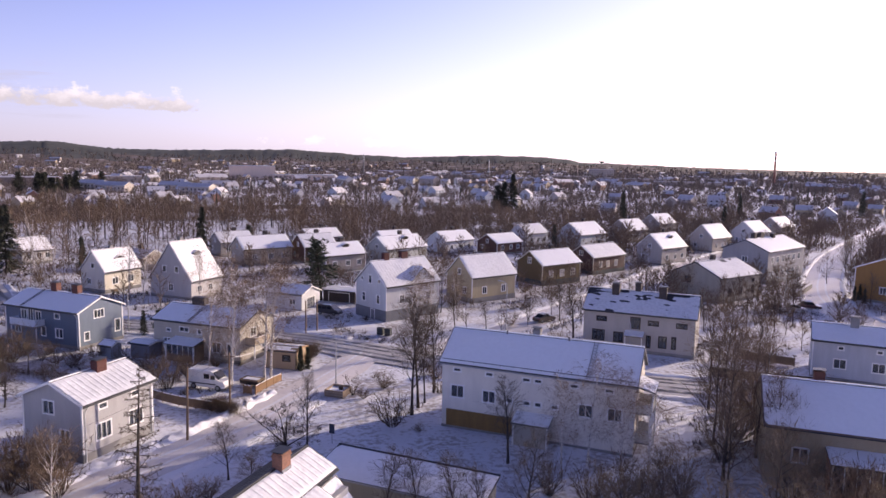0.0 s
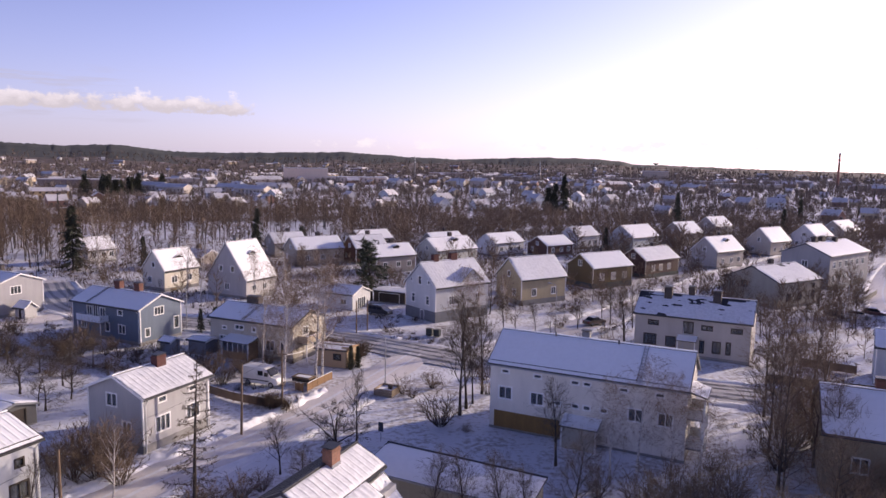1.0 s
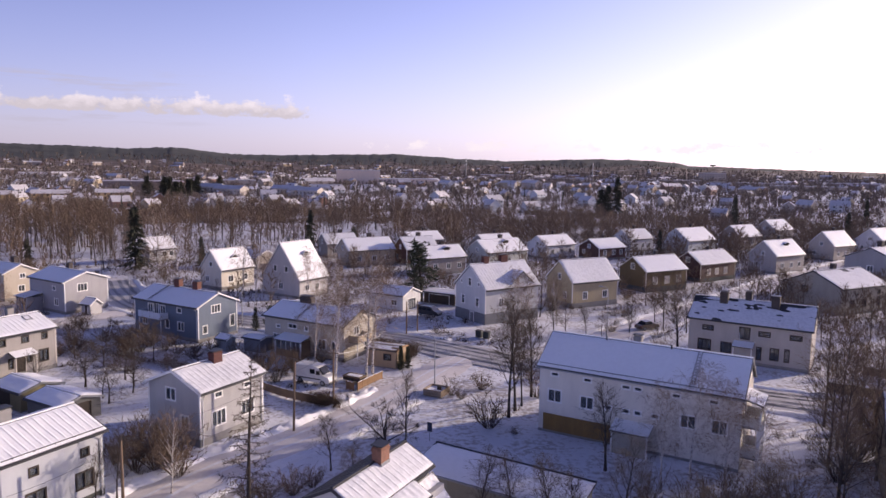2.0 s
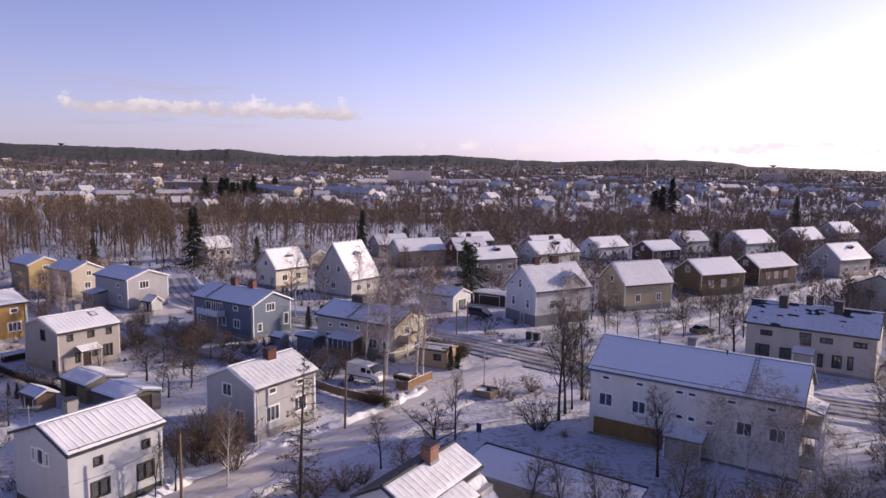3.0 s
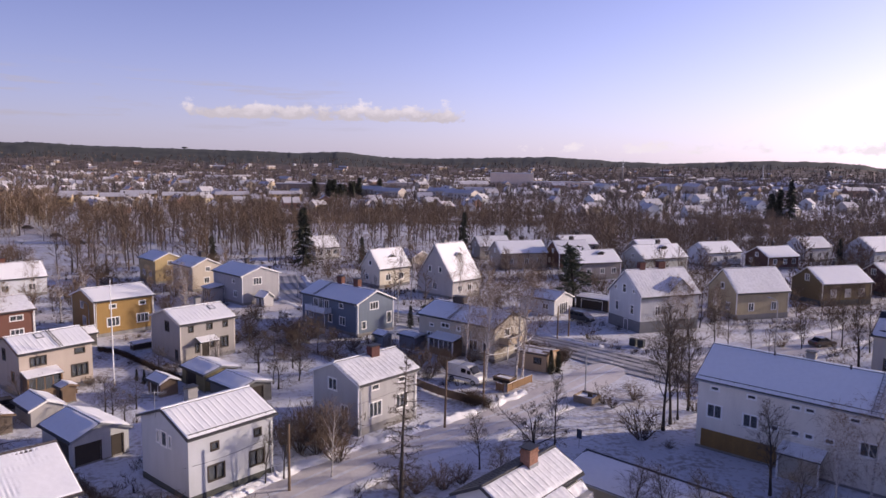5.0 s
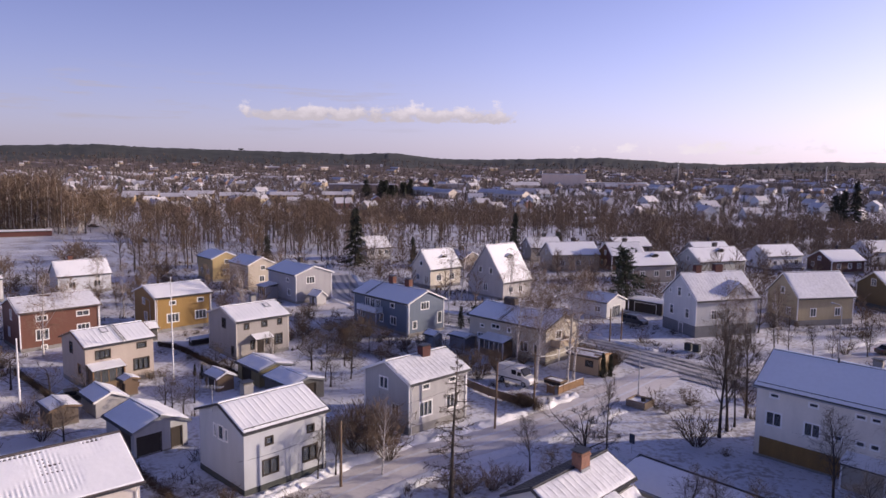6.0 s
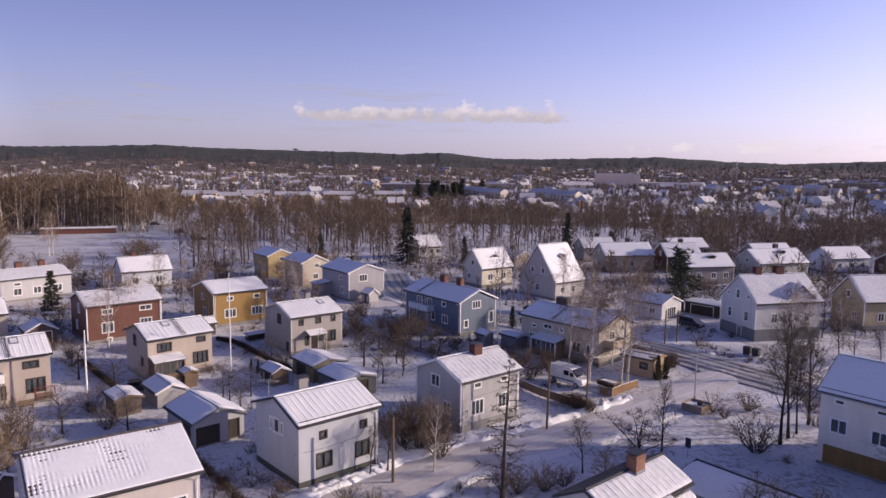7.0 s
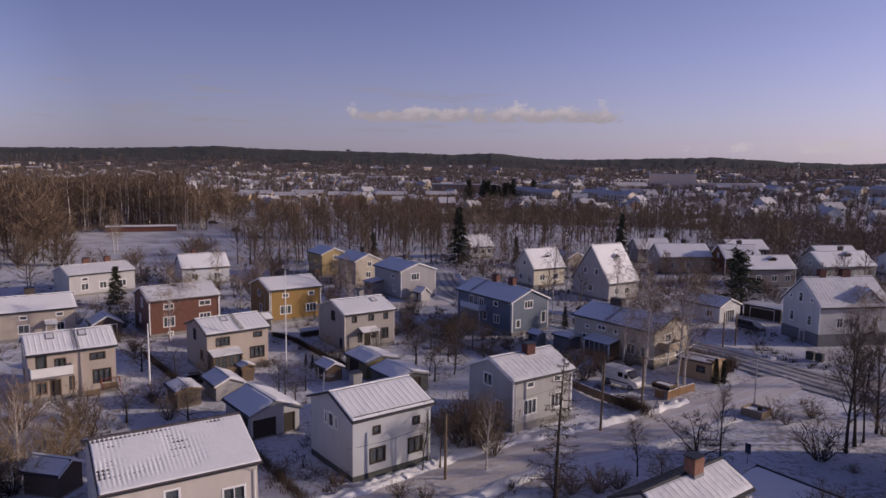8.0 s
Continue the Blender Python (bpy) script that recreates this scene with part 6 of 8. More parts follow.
MID = [tree_proto("park_tree", w, BARK, TWIG, "leafless tree of the wooded strip behind the houses") for w in MID_SHAPES]
PARK = [tree_proto("park_tree", plume(s, 10, 16, 13, 0.30, 0.2, 0.03, 0.1, 0.017), BARK, TWIG_PARK, "tall leafless park tree with a clear dark trunk") for s in (145, 146, 147)]
MID_BIRCH = [tree_proto("park_birch", w, BIRCH, TWIG_RED, "tall leafless birch of the wooded strip") for w in BIRCH_SHAPES]
FAR_SHAPES = [plume(s, 10, 14, 8, 0.08, 0.36, 0.072) for s in (121, 122, 123, 124)]
FAR_BIRCH = [plume(s, 10, 14, 8, 0.16, 0.21, 0.048, 0.2, 0.010) for s in (131, 132, 133)]
PARK_SHAPES = [plume(s, 10, 14, 9, 0.30, 0.2, 0.05, 0.1, 0.017) for s in (141, 142, 143, 144)]
LOW_SHRUBS = [tree_proto("shrub", shrub(s, 10, 26, 7, 0.055), BARK, TWIG, "low leafless garden shrub in the snow", "bush") for s in (66, 67, 68)]
PROTOS = THICK + LOW_SHRUBS + BIRCHES + BROADS + SLENDER + ROUNDS + APPLES + BUSHES + SPRUCES + [THUJA] + PINES + [LARCH] + MID + MID_BIRCH + PARK

trng = np.random.default_rng(5)


def plant(protos, x, y, h, wide=1.0, base=10.0, group=""):
    p = protos[int(trng.integers(len(protos)))] if isinstance(protos, list) else protos
    k = h / base
    ob = copy_thing(p, pose(x, y, -0.05, 0, 0, float(trng.uniform(0, 360))) @ Matrix.Diagonal((k * wide, k * wide, k, 1)))
    if group:
        ob["group"] = group
    return ob


plant(LARCH, -22.5, 50.0, 12.8, 1.0, 12.8)
plant(ROUNDS, -15.0, 66.0, 5.8, 1.35)
for x, y, hh in ((-18.2, 58.0, 5.3), (6.6, 50.4, 7.4), (-14.6, 52.6, 5.0), (1.2, 49.0, 6.3), (-1.6, 49.6, 6.0), (-4.0, 50.4, 6.0), (3.2, 48.4, 5.6), (6.4, 62.6, 7.6)):
    plant(SLENDER, x, y, hh, 1.25)
for x, y, hh in ((-3.1, 74.9, 12.3), (-2.5, 77.3, 12.0), (-0.8, 82.7, 10.6), (-1.8, 79.0, 8.5), (-12.7, 65.0, 7.0)):
    plant(SLENDER, x, y, hh, 1.0)
for x, y, hh in ((-22.2, 85.8, 15.2), (-21.6, 86.8, 14.2), (-25.3, 82.5, 12.0), (-27.0, 88.5, 12.5), (-30.5, 90.0, 11.0), (13.7, 62.2, 10.2), (11.0, 60.5, 8.6), (16.6, 61.5, 9.4), (18.4, 58.6, 8.8), (-29.8, 51.2, 6.9), (-82.5, 94.2, 11.0), (-92.7, 63.9, 11.8), (-80.8, 92.8, 9.0), (-96.5, 71.0, 9.5),
                 (-2.0, 117.5, 9.5), (-4.5, 116.0, 10.5), (2.8, 122.0, 9.0), (-57.5, 133.0, 11.0), (-61.5, 136.0, 12.0), (-45.5, 130.5, 11.0), (-40.0, 126.5, 10.0), (-36.5, 121.0, 11.5), (-29.0, 118.0, 10.5), (-96.0, 163.5, 14.5), (-92.0, 164.5, 12.5)):
    plant(BIRCHES, x, y, hh)
for x, y, hh in ((29.9, 72.2, 12.2), (25.4, 60.0, 12.0), (30.5, 65.0, 10.5), (24.0, 55.6, 8.6), (33.4, 72.6, 12.0), (31.0, 78.5, 11.5), (34.5, 78.0, 10.0), (27.6, 68.0, 11.0), (38.0, 79.5, 9.0), (26.2, 52.0, 7.5), (30.0, 60.5, 9.5), (36.5, 84.5, 9.0)):
    plant(BROADS, x, y, hh, 0.95)
for x, y, hh in ((33.0, 52.5, 6.0), (37.0, 54.0, 5.0), (30.5, 50.5, 6.5), (41.5, 56.0, 5.0), (35.0, 50.0, 5.0), (9.4, 56.5, 3.6), (12.5, 54.5, 4.2), (15.5, 55.5, 4.6), (17.8, 54.0, 4.6), (20.4, 62.0, 2.2)):
    plant(BUSHES, x, y, hh, 1.0)
for x, y, hh in ((-55.9, 77.3, 4.4), (-49.3, 77.1, 3.6), (-48.6, 71.0, 3.8), (-66.8, 40.1, 4.3), (-52.0, 79.5, 3.6), (-58.0, 84.0, 3.8), (-45.5, 79.5, 3.4), (-62.0, 76.0, 3.4), (-61.0, 56.0, 3.6), (-59.0, 58.5, 3.2), (-74.0, 51.5, 4.2), (-70.0, 53.0, 3.6), (-60.5, 43.0, 4.0), (-84.0, 66.0, 3.2), (-56.5, 88.0, 4.2), (-52.5, 87.0, 3.6), (-64.5, 87.0, 3.8)):
    plant(APPLES, x, y, hh, 1.0, group="apple trees in the gardens")
for x, y, hh, w in ((-5.0, 71.2, 4.4, 1.2), (-7.0, 84.0, 2.3, 1.4), (-9.0, 80.0, 1.5, 1.3), (-2.2, 70.0, 0.9, 1.6), (-32.7, 56.9, 5.0, 1.0), (-31.0, 54.4, 4.2, 1.0), (-33.0, 42.6, 2.0, 1.2), (-31.0, 43.4, 1.6, 1.2), (-38.2, 56.4, 3.4, 1.0), (-36.5, 57.5, 4.6, 0.8), (-34.6, 57.6, 5.0, 0.9), (-33.8, 55.6, 5.2, 0.9), (-35.6, 55.2, 4.6, 0.9),
                    (-24.5, 75.5, 1.8, 1.5), (-25.8, 76.0, 1.7, 1.5), (-23.2, 75.0, 1.6, 1.5), (-36.0, 86.0, 3.6, 1.1), (-33.0, 88.2, 3.6, 1.1), (-38.6, 88.6, 3.2, 1.2), (-30.2, 91.4, 3.0, 1.2), (-42.6, 92.0, 2.8, 1.2), (-62.0, 95.0, 3.6, 1.2), (-65.8, 96.2, 3.4, 1.2), (-60.0, 92.2, 2.8, 1.2), (-55.0, 95.8, 2.6, 1.2), (-49.4, 92.8, 2.4, 1.2), (-70.5, 95.0, 3.4, 1.2), (-68.0, 91.0, 2.8, 1.2),
                    (-19.0, 96.0, 3.0, 1.0), (-20.4, 97.6, 3.2, 1.0), (-18.0, 98.0, 2.8, 1.0), (-63.4, 72.0, 2.0, 1.2), (-64.6, 70.6, 2.2, 1.2), (-71.0, 60.0, 1.8, 1.2), (-73.0, 57.6, 1.6, 1.2), (-66.0, 47.0, 2.6, 1.1), (-70.0, 45.5, 3.0, 1.1), (-72.5, 38.0, 3.6, 1.1), (-68.5, 35.0, 4.4, 1.1), (-64.5, 34.5, 4.8, 1.0), (-74.0, 33.0, 5.0, 1.1), (-92.0, 57.5, 3.2, 1.1), (-96.0, 56.0, 2.8, 1.1), (-88.0, 55.0, 2.4, 1.1),
                    (-110.0, 66.0, 4.0, 1.1), (-107.0, 76.0, 3.2, 1.1), (-84.0, 101.0, 3.6, 1.1), (-79.0, 99.0, 3.0, 1.1), (-76.0, 104.0, 3.2, 1.1), (2.0, 135.0, 3.0, 1.2), (18.0, 152.0, 3.0, 1.2), (12.0, 119.0, 2.6, 1.2), (46.0, 97.0, 2.6, 1.3), (40.0, 98.5, 2.4, 1.3), (44.0, 88.0, 2.2, 1.3), (50.0, 86.0, 2.0, 1.4)):
    plant(BUSHES, x, y, hh, w)
for x, y, hh in ((24.6, 121.5, 7.2), (4.2, 115.8, 6.0), (15.5, 122.5, 6.2), (20.4, 128.5, 6.4), (9.8, 113.2, 4.6), (33.0, 133.5, 6.5), (38.0, 140.5, 7.0), (44.0, 148.0, 7.0), (21.0, 110.0, 7.0), (45.0, 130.0, 7.5), (41.0, 124.0, 6.5), (49.0, 139.0, 8.0), (107.9, 186.6, 8.5), (114.0, 197.6, 8.5), (121.0, 209.0, 9.0), (129.0, 221.0, 9.0), (94.0, 170.0, 7.5), (100.0, 213.0, 8.0), (112.0, 232.0, 9.0), (70.0, 122.0, 6.0), (66.0, 108.0, 6.0), (62.0, 122.0, 7.0), (67.0, 132.0, 7.0), (52.0, 112.0, 6.0), (57.0, 118.0, 6.5)):
    plant(BROADS, x, y, hh, 1.0)
for x, y, hh, w in ((-104.3, 166.2, 16.0, 1.35), (-68.0, 197.0, 14.5, 1.0), (42.2, 432.0, 23.0, 1.25), (36.5, 430.0, 18.0, 1.7), (32.5, 428.0, 15.5, 2.1), (-125.0, 75.5, 7.6, 1.6), (36.0, 227.0, 9.0, 1.0), (-88.0, 170.0, 8.5, 1.2), (-59.5, 214.0, 8.0, 1.6), (-46.8, 108.0, 4.0, 1.2), (84.0, 330.0, 17.0, 0.9), (120.0, 300.0, 12.0, 1.2), (250.0, 420.0, 16.0, 1.0), (160.0, 380.0, 14.0, 1.0), (-122.0, 150.0, 9.0, 1.3)):
    plant(SPRUCES, x, y, hh, w)
for k in range(16):
    plant(SPRUCES, -300.0 + trng.uniform(-16, 16), 560.0 + trng.uniform(-45, 45), trng.uniform(10, 17), trng.uniform(1.6, 2.6), group="dark conifers of the far town")
plant(PINES, -24.4, 139.0, 12.2, 1.6)
plant(PINES, -44.0, 106.5, 4.4, 1.0)
for x, y, hh in ((-66.8, 66.6, 1.6), (-65.0, 66.0, 1.9), (-63.6, 65.4, 1.7), (-30.6, 77.2, 1.2), (-18.6, 90.6, 3.4), (-17.8, 91.6, 3.0), (88.0, 148.0, 3.4), (90.0, 149.5, 3.6), (89.0, 146.0, 3.2)):
    plant(THUJA, x, y, hh, 1.3)

# garden bushes, crooked fruit trees and saplings of the near yards
for x, y, hh, w in ((-64.1, 43.2, 3.0, 1.2), (-57.7, 92.0, 4.6, 1.1), (-32.9, 82.1, 4.8, 0.9), (-48.2, 89.8, 2.6, 1.3), (-51.6, 91.7, 2.4, 1.3), (-50.2, 86.5, 2.0, 1.4), (-47.8, 94.7, 2.4, 1.3), (-55.6, 82.7, 2.2, 1.3), (-20.0, 53.1, 2.6, 1.3), (-21.8, 51.6, 2.4, 1.3), (-18.8, 54.7, 2.2, 1.3), (-23.3, 51.5, 2.0, 1.3), (-38.7, 41.5, 1.6, 1.4), (-44.4, 40.6, 1.3, 1.5), (-70.8, 62.9, 1.3, 1.4), (-70.3, 64.1, 1.2, 1.4), (-67.4, 87.6, 2.2, 1.2), (-67.4, 92.1, 2.0, 1.2), (-105.8, 61.6, 3.6, 1.1), (-98.2, 58.6, 3.0, 1.1), (-106.6, 65.2, 4.0, 1.0)):
    plant(BUSHES, x, y, hh, w)
for x, y, hh, w in ((-66.3, 69.9, 3.2, 1.0), (-58.7, 54.8, 3.4, 1.0), (-57.2, 55.0, 3.0, 1.0), (-82.0, 52.0, 4.2, 1.1), (-54.9, 75.8, 4.4, 1.0), (-50.3, 72.4, 3.0, 1.0), (-48.0, 74.8, 3.2, 1.0), (-72.3, 96.5, 2.6, 1.2)):
    plant(APPLES, x, y, hh, w)
for x, y, hh, w in ((-34.4, 47.9, 5.0, 1.0), (-33.6, 49.5, 5.6, 1.0)):
    plant(SLENDER, x, y, hh, w)


# trees and bushes at the edge of the snowy field
for x, y, hh, w in ((-185.7, 97.3, 8.5, 1.1), (-171.0, 109.0, 5.0, 1.3), (-168.0, 105.0, 4.0, 1.4), (-173.4, 129.5, 7.0, 1.3), (-177.0, 134.0, 6.0, 1.3), (-181.4, 140.9, 5.5, 1.3), (-166.0, 128.0, 5.0, 1.3), (-196.0, 92.0, 7.0, 1.2), (-160.0, 118.0, 3.5, 1.4), (-156.0, 124.0, 3.5, 1.4), (-150.0, 118.0, 4.0, 1.3), (-146.0, 96.0, 4.5, 1.2), (-150.0, 90.0, 4.5, 1.2), (-128.0, 92.0, 4.0, 1.3), (-124.0, 98.0, 4.5, 1.2), (-118.0, 92.0, 3.6, 1.3), (-120.0, 104.0, 4.0, 1.3), (-112.0, 98.0, 3.4, 1.3), (-114.0, 110.0, 4.0, 1.3), (-106.0, 106.0, 3.6, 1.3), (-122.0, 84.0, 4.0, 1.2), (-116.0, 80.0, 3.6, 1.2), (-108.0, 84.0, 3.4, 1.2), (-100.0, 98.0, 3.4, 1.3), (-96.0, 104.0, 3.2, 1.3), (-126.0, 118.0, 4.2, 1.3), (-134.0, 124.0, 4.2, 1.3), (-140.0, 132.0, 4.6, 1.3)):
    plant(BUSHES, x, y, hh, w)
for x, y, hh in ((-201.9, 124.0, 13.0), (-199.0, 121.0, 11.0), (-104.5, 88.0, 10.0), (-102.0, 91.0, 9.0), (-126.0, 100.0, 9.5), (-61.5, 26.6, 9.0), (-63.5, 28.5, 8.0), (-62.5, 24.4, 9.0)):
    plant(BIRCHES, x, y, hh)
for x, y, hh, w in ((-60.6, 29.4, 4.6, 1.0), (-58.1, 95.2, 4.6, 1.1), (-62.5, 31.0, 5.0, 1.0), (-59.8, 25.4, 5.5, 1.0), (-61.6, 22.6, 6.0, 1.0), (-65.0, 26.5, 6.5, 1.0), (22.0, 51.0, 5.0, 1.1), (27.0, 50.0, 5.5, 1.1), (32.2, 49.4, 6.0, 1.1), (29.5, 56.0, 6.5, 1.1), (27.0, 64.0, 5.5, 1.1), (31.0, 70.0, 7.5, 1.1), (34.0, 74.0, 7.0, 1.1), (20.5, 56.5, 5.0, 1.1), (16.8, 53.2, 4.6, 1.1), (13.8, 52.6, 4.4, 1.1)):
    plant(THICK, x, y, hh, w)
plant(SPRUCES, -59.3, 23.6, 5.5, 1.4)

# trees before the street houses
for x, y, hh in ((-0.2, 129.2, 8.0), (2.8, 133.2, 7.0), (26.1, 142.0, 7)):
    plant(BROADS, x, y, hh, 1.1)
for x, y, hh in ((2.2, 114.9, 6.0), (7.5, 115.9, 4.6), (14.9, 119.0, 5.0), (21.4, 111.6, 8.0), (20.9, 122.5, 7.0), (-2.3, 100.3, 6.0)):
    plant(SLENDER, x, y, hh, 1.3)
plant(BIRCHES, -4.3, 106.8, 10.5)

# wooded strip, park and grove behind the houses: a stretch of the plan each
FOOTPRINTS = [(o.location.x, o.location.y) for o in scene.objects if o.parent is None and o.get("category") in ("house", "garage", "shed", "carport", "apartment house")]
LINES = [p for ln in (MAIN, LANE, STREET, AVENUE, PARK_ROAD, SIDE_STREET) for p in ln]


def clear_of(x, y, house=8.0, way=5.5):
    return all(math.hypot(x - a, y - b) > house for a, b in FOOTPRINTS) and all(math.hypot(x - p.x, y - p.y) > way for p in LINES)


def scatter(n, az, dist, protos, hs, group, keep=None, house=9.0):
    put = 0
    for _ in range(n * 6):
        if put >= n:
            break
        a_, d_ = radians(trng.uniform(*az)), math.sqrt(trng.uniform(dist[0] ** 2, dist[1] ** 2))
        x, y = math.sin(a_) * d_, math.cos(a_) * d_
        if (keep is None or keep(x, y)) and clear_of(x, y, house):
            plant(protos, x, y, trng.uniform(*hs), trng.uniform(0.9, 1.3), group=group)
            put += 1


def open_field(x, y):
    """True outside the snowy field beside the park road."""
    a_, d_ = math.degrees(math.atan2(x, y)), math.hypot(x, y)
    return not (-61.5 < a_ < -50.0 and 192 < d_ < 303)


def woods(n, az, dist, shapes, hs, label, twig, bark, keep=None, house=9.0):
    """A stand of trees too many to count, as one mesh of stuff."""
    V, F, M, base = [], [], [], 0
    shapes = [(np.array(v1), f1, np.array(v2), f2) for (v1, f1), (v2, f2) in shapes]
    put = 0
    for _ in range(n * 5):
        if put >= n:
            break
        a_, d_ = radians(trng.uniform(*az)), math.sqrt(trng.uniform(dist[0] ** 2, dist[1] ** 2))
        x, y = math.sin(a_) * d_, math.cos(a_) * d_
        if (keep is not None and not keep(x, y)) or not clear_of(x, y, house):
            continue
        put += 1
        v1, f1, v2, f2 = shapes[int(trng.integers(len(shapes)))]
        t, k, w = trng.uniform(0, math.tau), trng.uniform(*hs) / 10, trng.uniform(0.95, 1.35)
        turn = np.array([[math.cos(t) * w, -math.sin(t) * w, 0], [math.sin(t) * w, math.cos(t) * w, 0], [0, 0, 1]]) * k
        for v, f, mi in ((v1, f1, 1), (v2, f2, 0)):
            V.append(v @ turn.T + [x, y, 0])
            F += [[i + base for i in q] for q in f]
            M += [mi] * len(f)
            base += len(v)
    me = mesh_of("woods", np.concatenate(V).tolist(), F, [twig, bark], False, M)
    tagged(new("woods", me), label, "trees", kind="stuff")


woods(150, (-37, -11), (222, 310), PARK_SHAPES, (7.5, 11), "tall leafless trees with clear trunks behind the houses", TWIG_PARK, BARK)
woods(420, (-12, 36), (224, 310), FAR_SHAPES, (6, 8.8), "dense brown leafless woods behind the house rows", TWIG_FAR, BARK)
woods(230, (-37, -11), (305, 410), PARK_SHAPES, (7.5, 11), "tall leafless trees with clear trunks behind the houses", TWIG_PARK, BARK)
woods(380, (-12, 36), (305, 400), FAR_SHAPES, (6, 8.8), "dense brown leafless woods behind the house rows", TWIG_FAR, BARK)
woods(300, (-34, 37), (140, 232), FAR_SHAPES, (3.0, 6.5), "brown leafless garden thickets between the house rows", TWIG_FAR, BARK, None, 8.2)
woods(230, (-56, -34), (250, 400), PARK_SHAPES, (9, 13.5), "tall leafless trees of the park", TWIG_PARK, BARK, open_field)
woods(330, (-72, -53.5), (305, 400), FAR_BIRCH, (17, 23), "tall leafless birch grove beside the snowy field", TWIG_PARK, BIRCH)
woods(60, (-54, -50), (305, 400), FAR_BIRCH, (12, 17), "leafless birches at the end of the grove", TWIG_RED, BIRCH)
woods(130, (-74, -62), (215, 310), FAR_BIRCH + FAR_SHAPES, (12, 20), "tall leafless trees beside the snowy field", TWIG_PARK, BARK)
scatter(70, (-52, -32), (172, 275), PARK, (9, 13), "park trees", open_field)
scatter(16, (-30, 20), (215, 300), MID_BIRCH, (10, 13), "tall birches behind the house rows")
scatter(12, (-70, -61), (165, 215), MID + MID_BIRCH, (8, 12), "park trees")
scatter(100, (-34, 36), (160, 235), MID, (5, 8.5), "garden trees", None, 8.0)
scatter(34, (-62, -36), (120, 185), MID + MID_BIRCH, (5, 8), "garden trees", open_field, 8.0)
scatter(36, (8, 36), (112, 170), MID, (5, 8), "garden trees", None, 9.0)
scatter(40, (10, 36), (170, 260), LOW_SHRUBS, (3, 5), "garden bushes")
scatter(110, (-62, 10), (80, 190), LOW_SHRUBS, (2, 4.0), "garden bushes", lambda x, y: open_field(x, y) and not (-92 < x < -56 and 40 < y < 74), 7.5)
for p in STREET[10:70:2]:
    for side in (-6.5, 6.5):
        if trng.uniform() < 0.62:
            plant(LOW_SHRUBS, p.x + side * 0.8 + trng.normal() * 1.2, p.y - side * 0.55 + trng.normal() * 1.2, trng.uniform(1.2, 3.0), trng.uniform(1.0, 1.5), group="patchy shrubs along the street")
for p in PARK_ROAD[6::4]:
    for s in (-1, 1):
        if trng.uniform() < 0.8:
            plant(MID, p.x + s * 3.2, p.y + s * 5.8, trng.uniform(8, 11), 0.9, group="avenue of trees along the park road")


def undergrowth(n):
    """Tufts of dry stalks and low twigs that come through the snow in the gardens."""
    rng = np.random.default_rng(55)
    p0, p1, wd = [], [], []
    for _ in range(n):
        a_, d_ = radians(rng.uniform(-68, 38)), 42 + 170 * rng.uniform() ** 1.2
        x, y = math.sin(a_) * d_, math.cos(a_) * d_
        if noise.noise(Vector((x * 0.09, y * 0.09, 1))) < (-0.16 if x < -0.7 * y else 0.02) or not clear_of(x, y, 5.5, 4.0) or not open_field(x, y) or (abs(x) < 25 and 47 < y < 85) or (-92 < x < -56 and 40 < y < 72) or (-66 < x < -42 and 66 < y < 82):
            continue
        hh = rng.uniform(0.25, 0.9) * (1 + 0.6 * rng.uniform())
        for k in range(16):
            t, r = rng.uniform(0, math.tau), rng.uniform(0, 0.5)
            foot = np.array([x + r * math.cos(t), y + r * math.sin(t), 0.0])
            p0.append(foot)
            p1.append(foot + [*(rng.normal(size=2) * 0.3), hh * rng.uniform(0.5, 1.1)])
            wd.append(0.014 + 0.00016 * d_)
    v, f = slivers(p0, p1, wd, rng)
    tagged(new("undergrowth", mesh_of("undergrowth", v.tolist(), f, HEDGE)), "dry stalks and low twigs standing in the snow", "undergrowth", kind="stuff")


undergrowth(7500)


def brush(n, az, dist, hh, width, label, house=8.0):
    """Young growth and twigs that fill the ground between the trees."""
    rng = np.random.default_rng(int(dist[0]))
    a_ = np.radians(rng.uniform(*az, n))
    d_ = np.sqrt(rng.uniform(dist[0] ** 2, dist[1] ** 2, n))
    foot = np.stack([np.sin(a_) * d_, np.cos(a_) * d_, np.zeros(n)], 1)
    solid = np.array(FOOTPRINTS + [(p.x, p.y) for p in LINES])
    far_off = np.array([house] * len(FOOTPRINTS) + [5.0] * len(LINES))
    free = np.concatenate([np.all(np.hypot(c[:, :1] - solid[:, 0], c[:, 1:2] - solid[:, 1]) > far_off, axis=1) for c in np.array_split(foot, 40)])
    keep = free & np.array([noise.noise(Vector((x * 0.03, y * 0.03, 4))) > -0.25 for x, y, _ in foot])
    foot = foot[keep]
    m = len(foot)
    foot[:, 2] = rng.uniform(0, 0.4, m) * hh
    tip = foot + np.stack([rng.normal(size=m) * 0.35 * hh, rng.normal(size=m) * 0.35 * hh, rng.uniform(0.35, 1.0, m) * hh], 1)
    v, f = slivers(foot, tip, rng.uniform(0.6, 1.3, m) * width, rng)
    tagged(new("brush", mesh_of("brush", v.tolist(), f, TWIG_FAR)), label, "undergrowth", kind="stuff")


brush(22000, (-36, -12), (330, 430), 2.4, 0.10, "brown brush at the back of the park")
brush(62000, (-12, 37), (222, 430), 2.6, 0.10, "brown brush and young growth under the leafless woods")
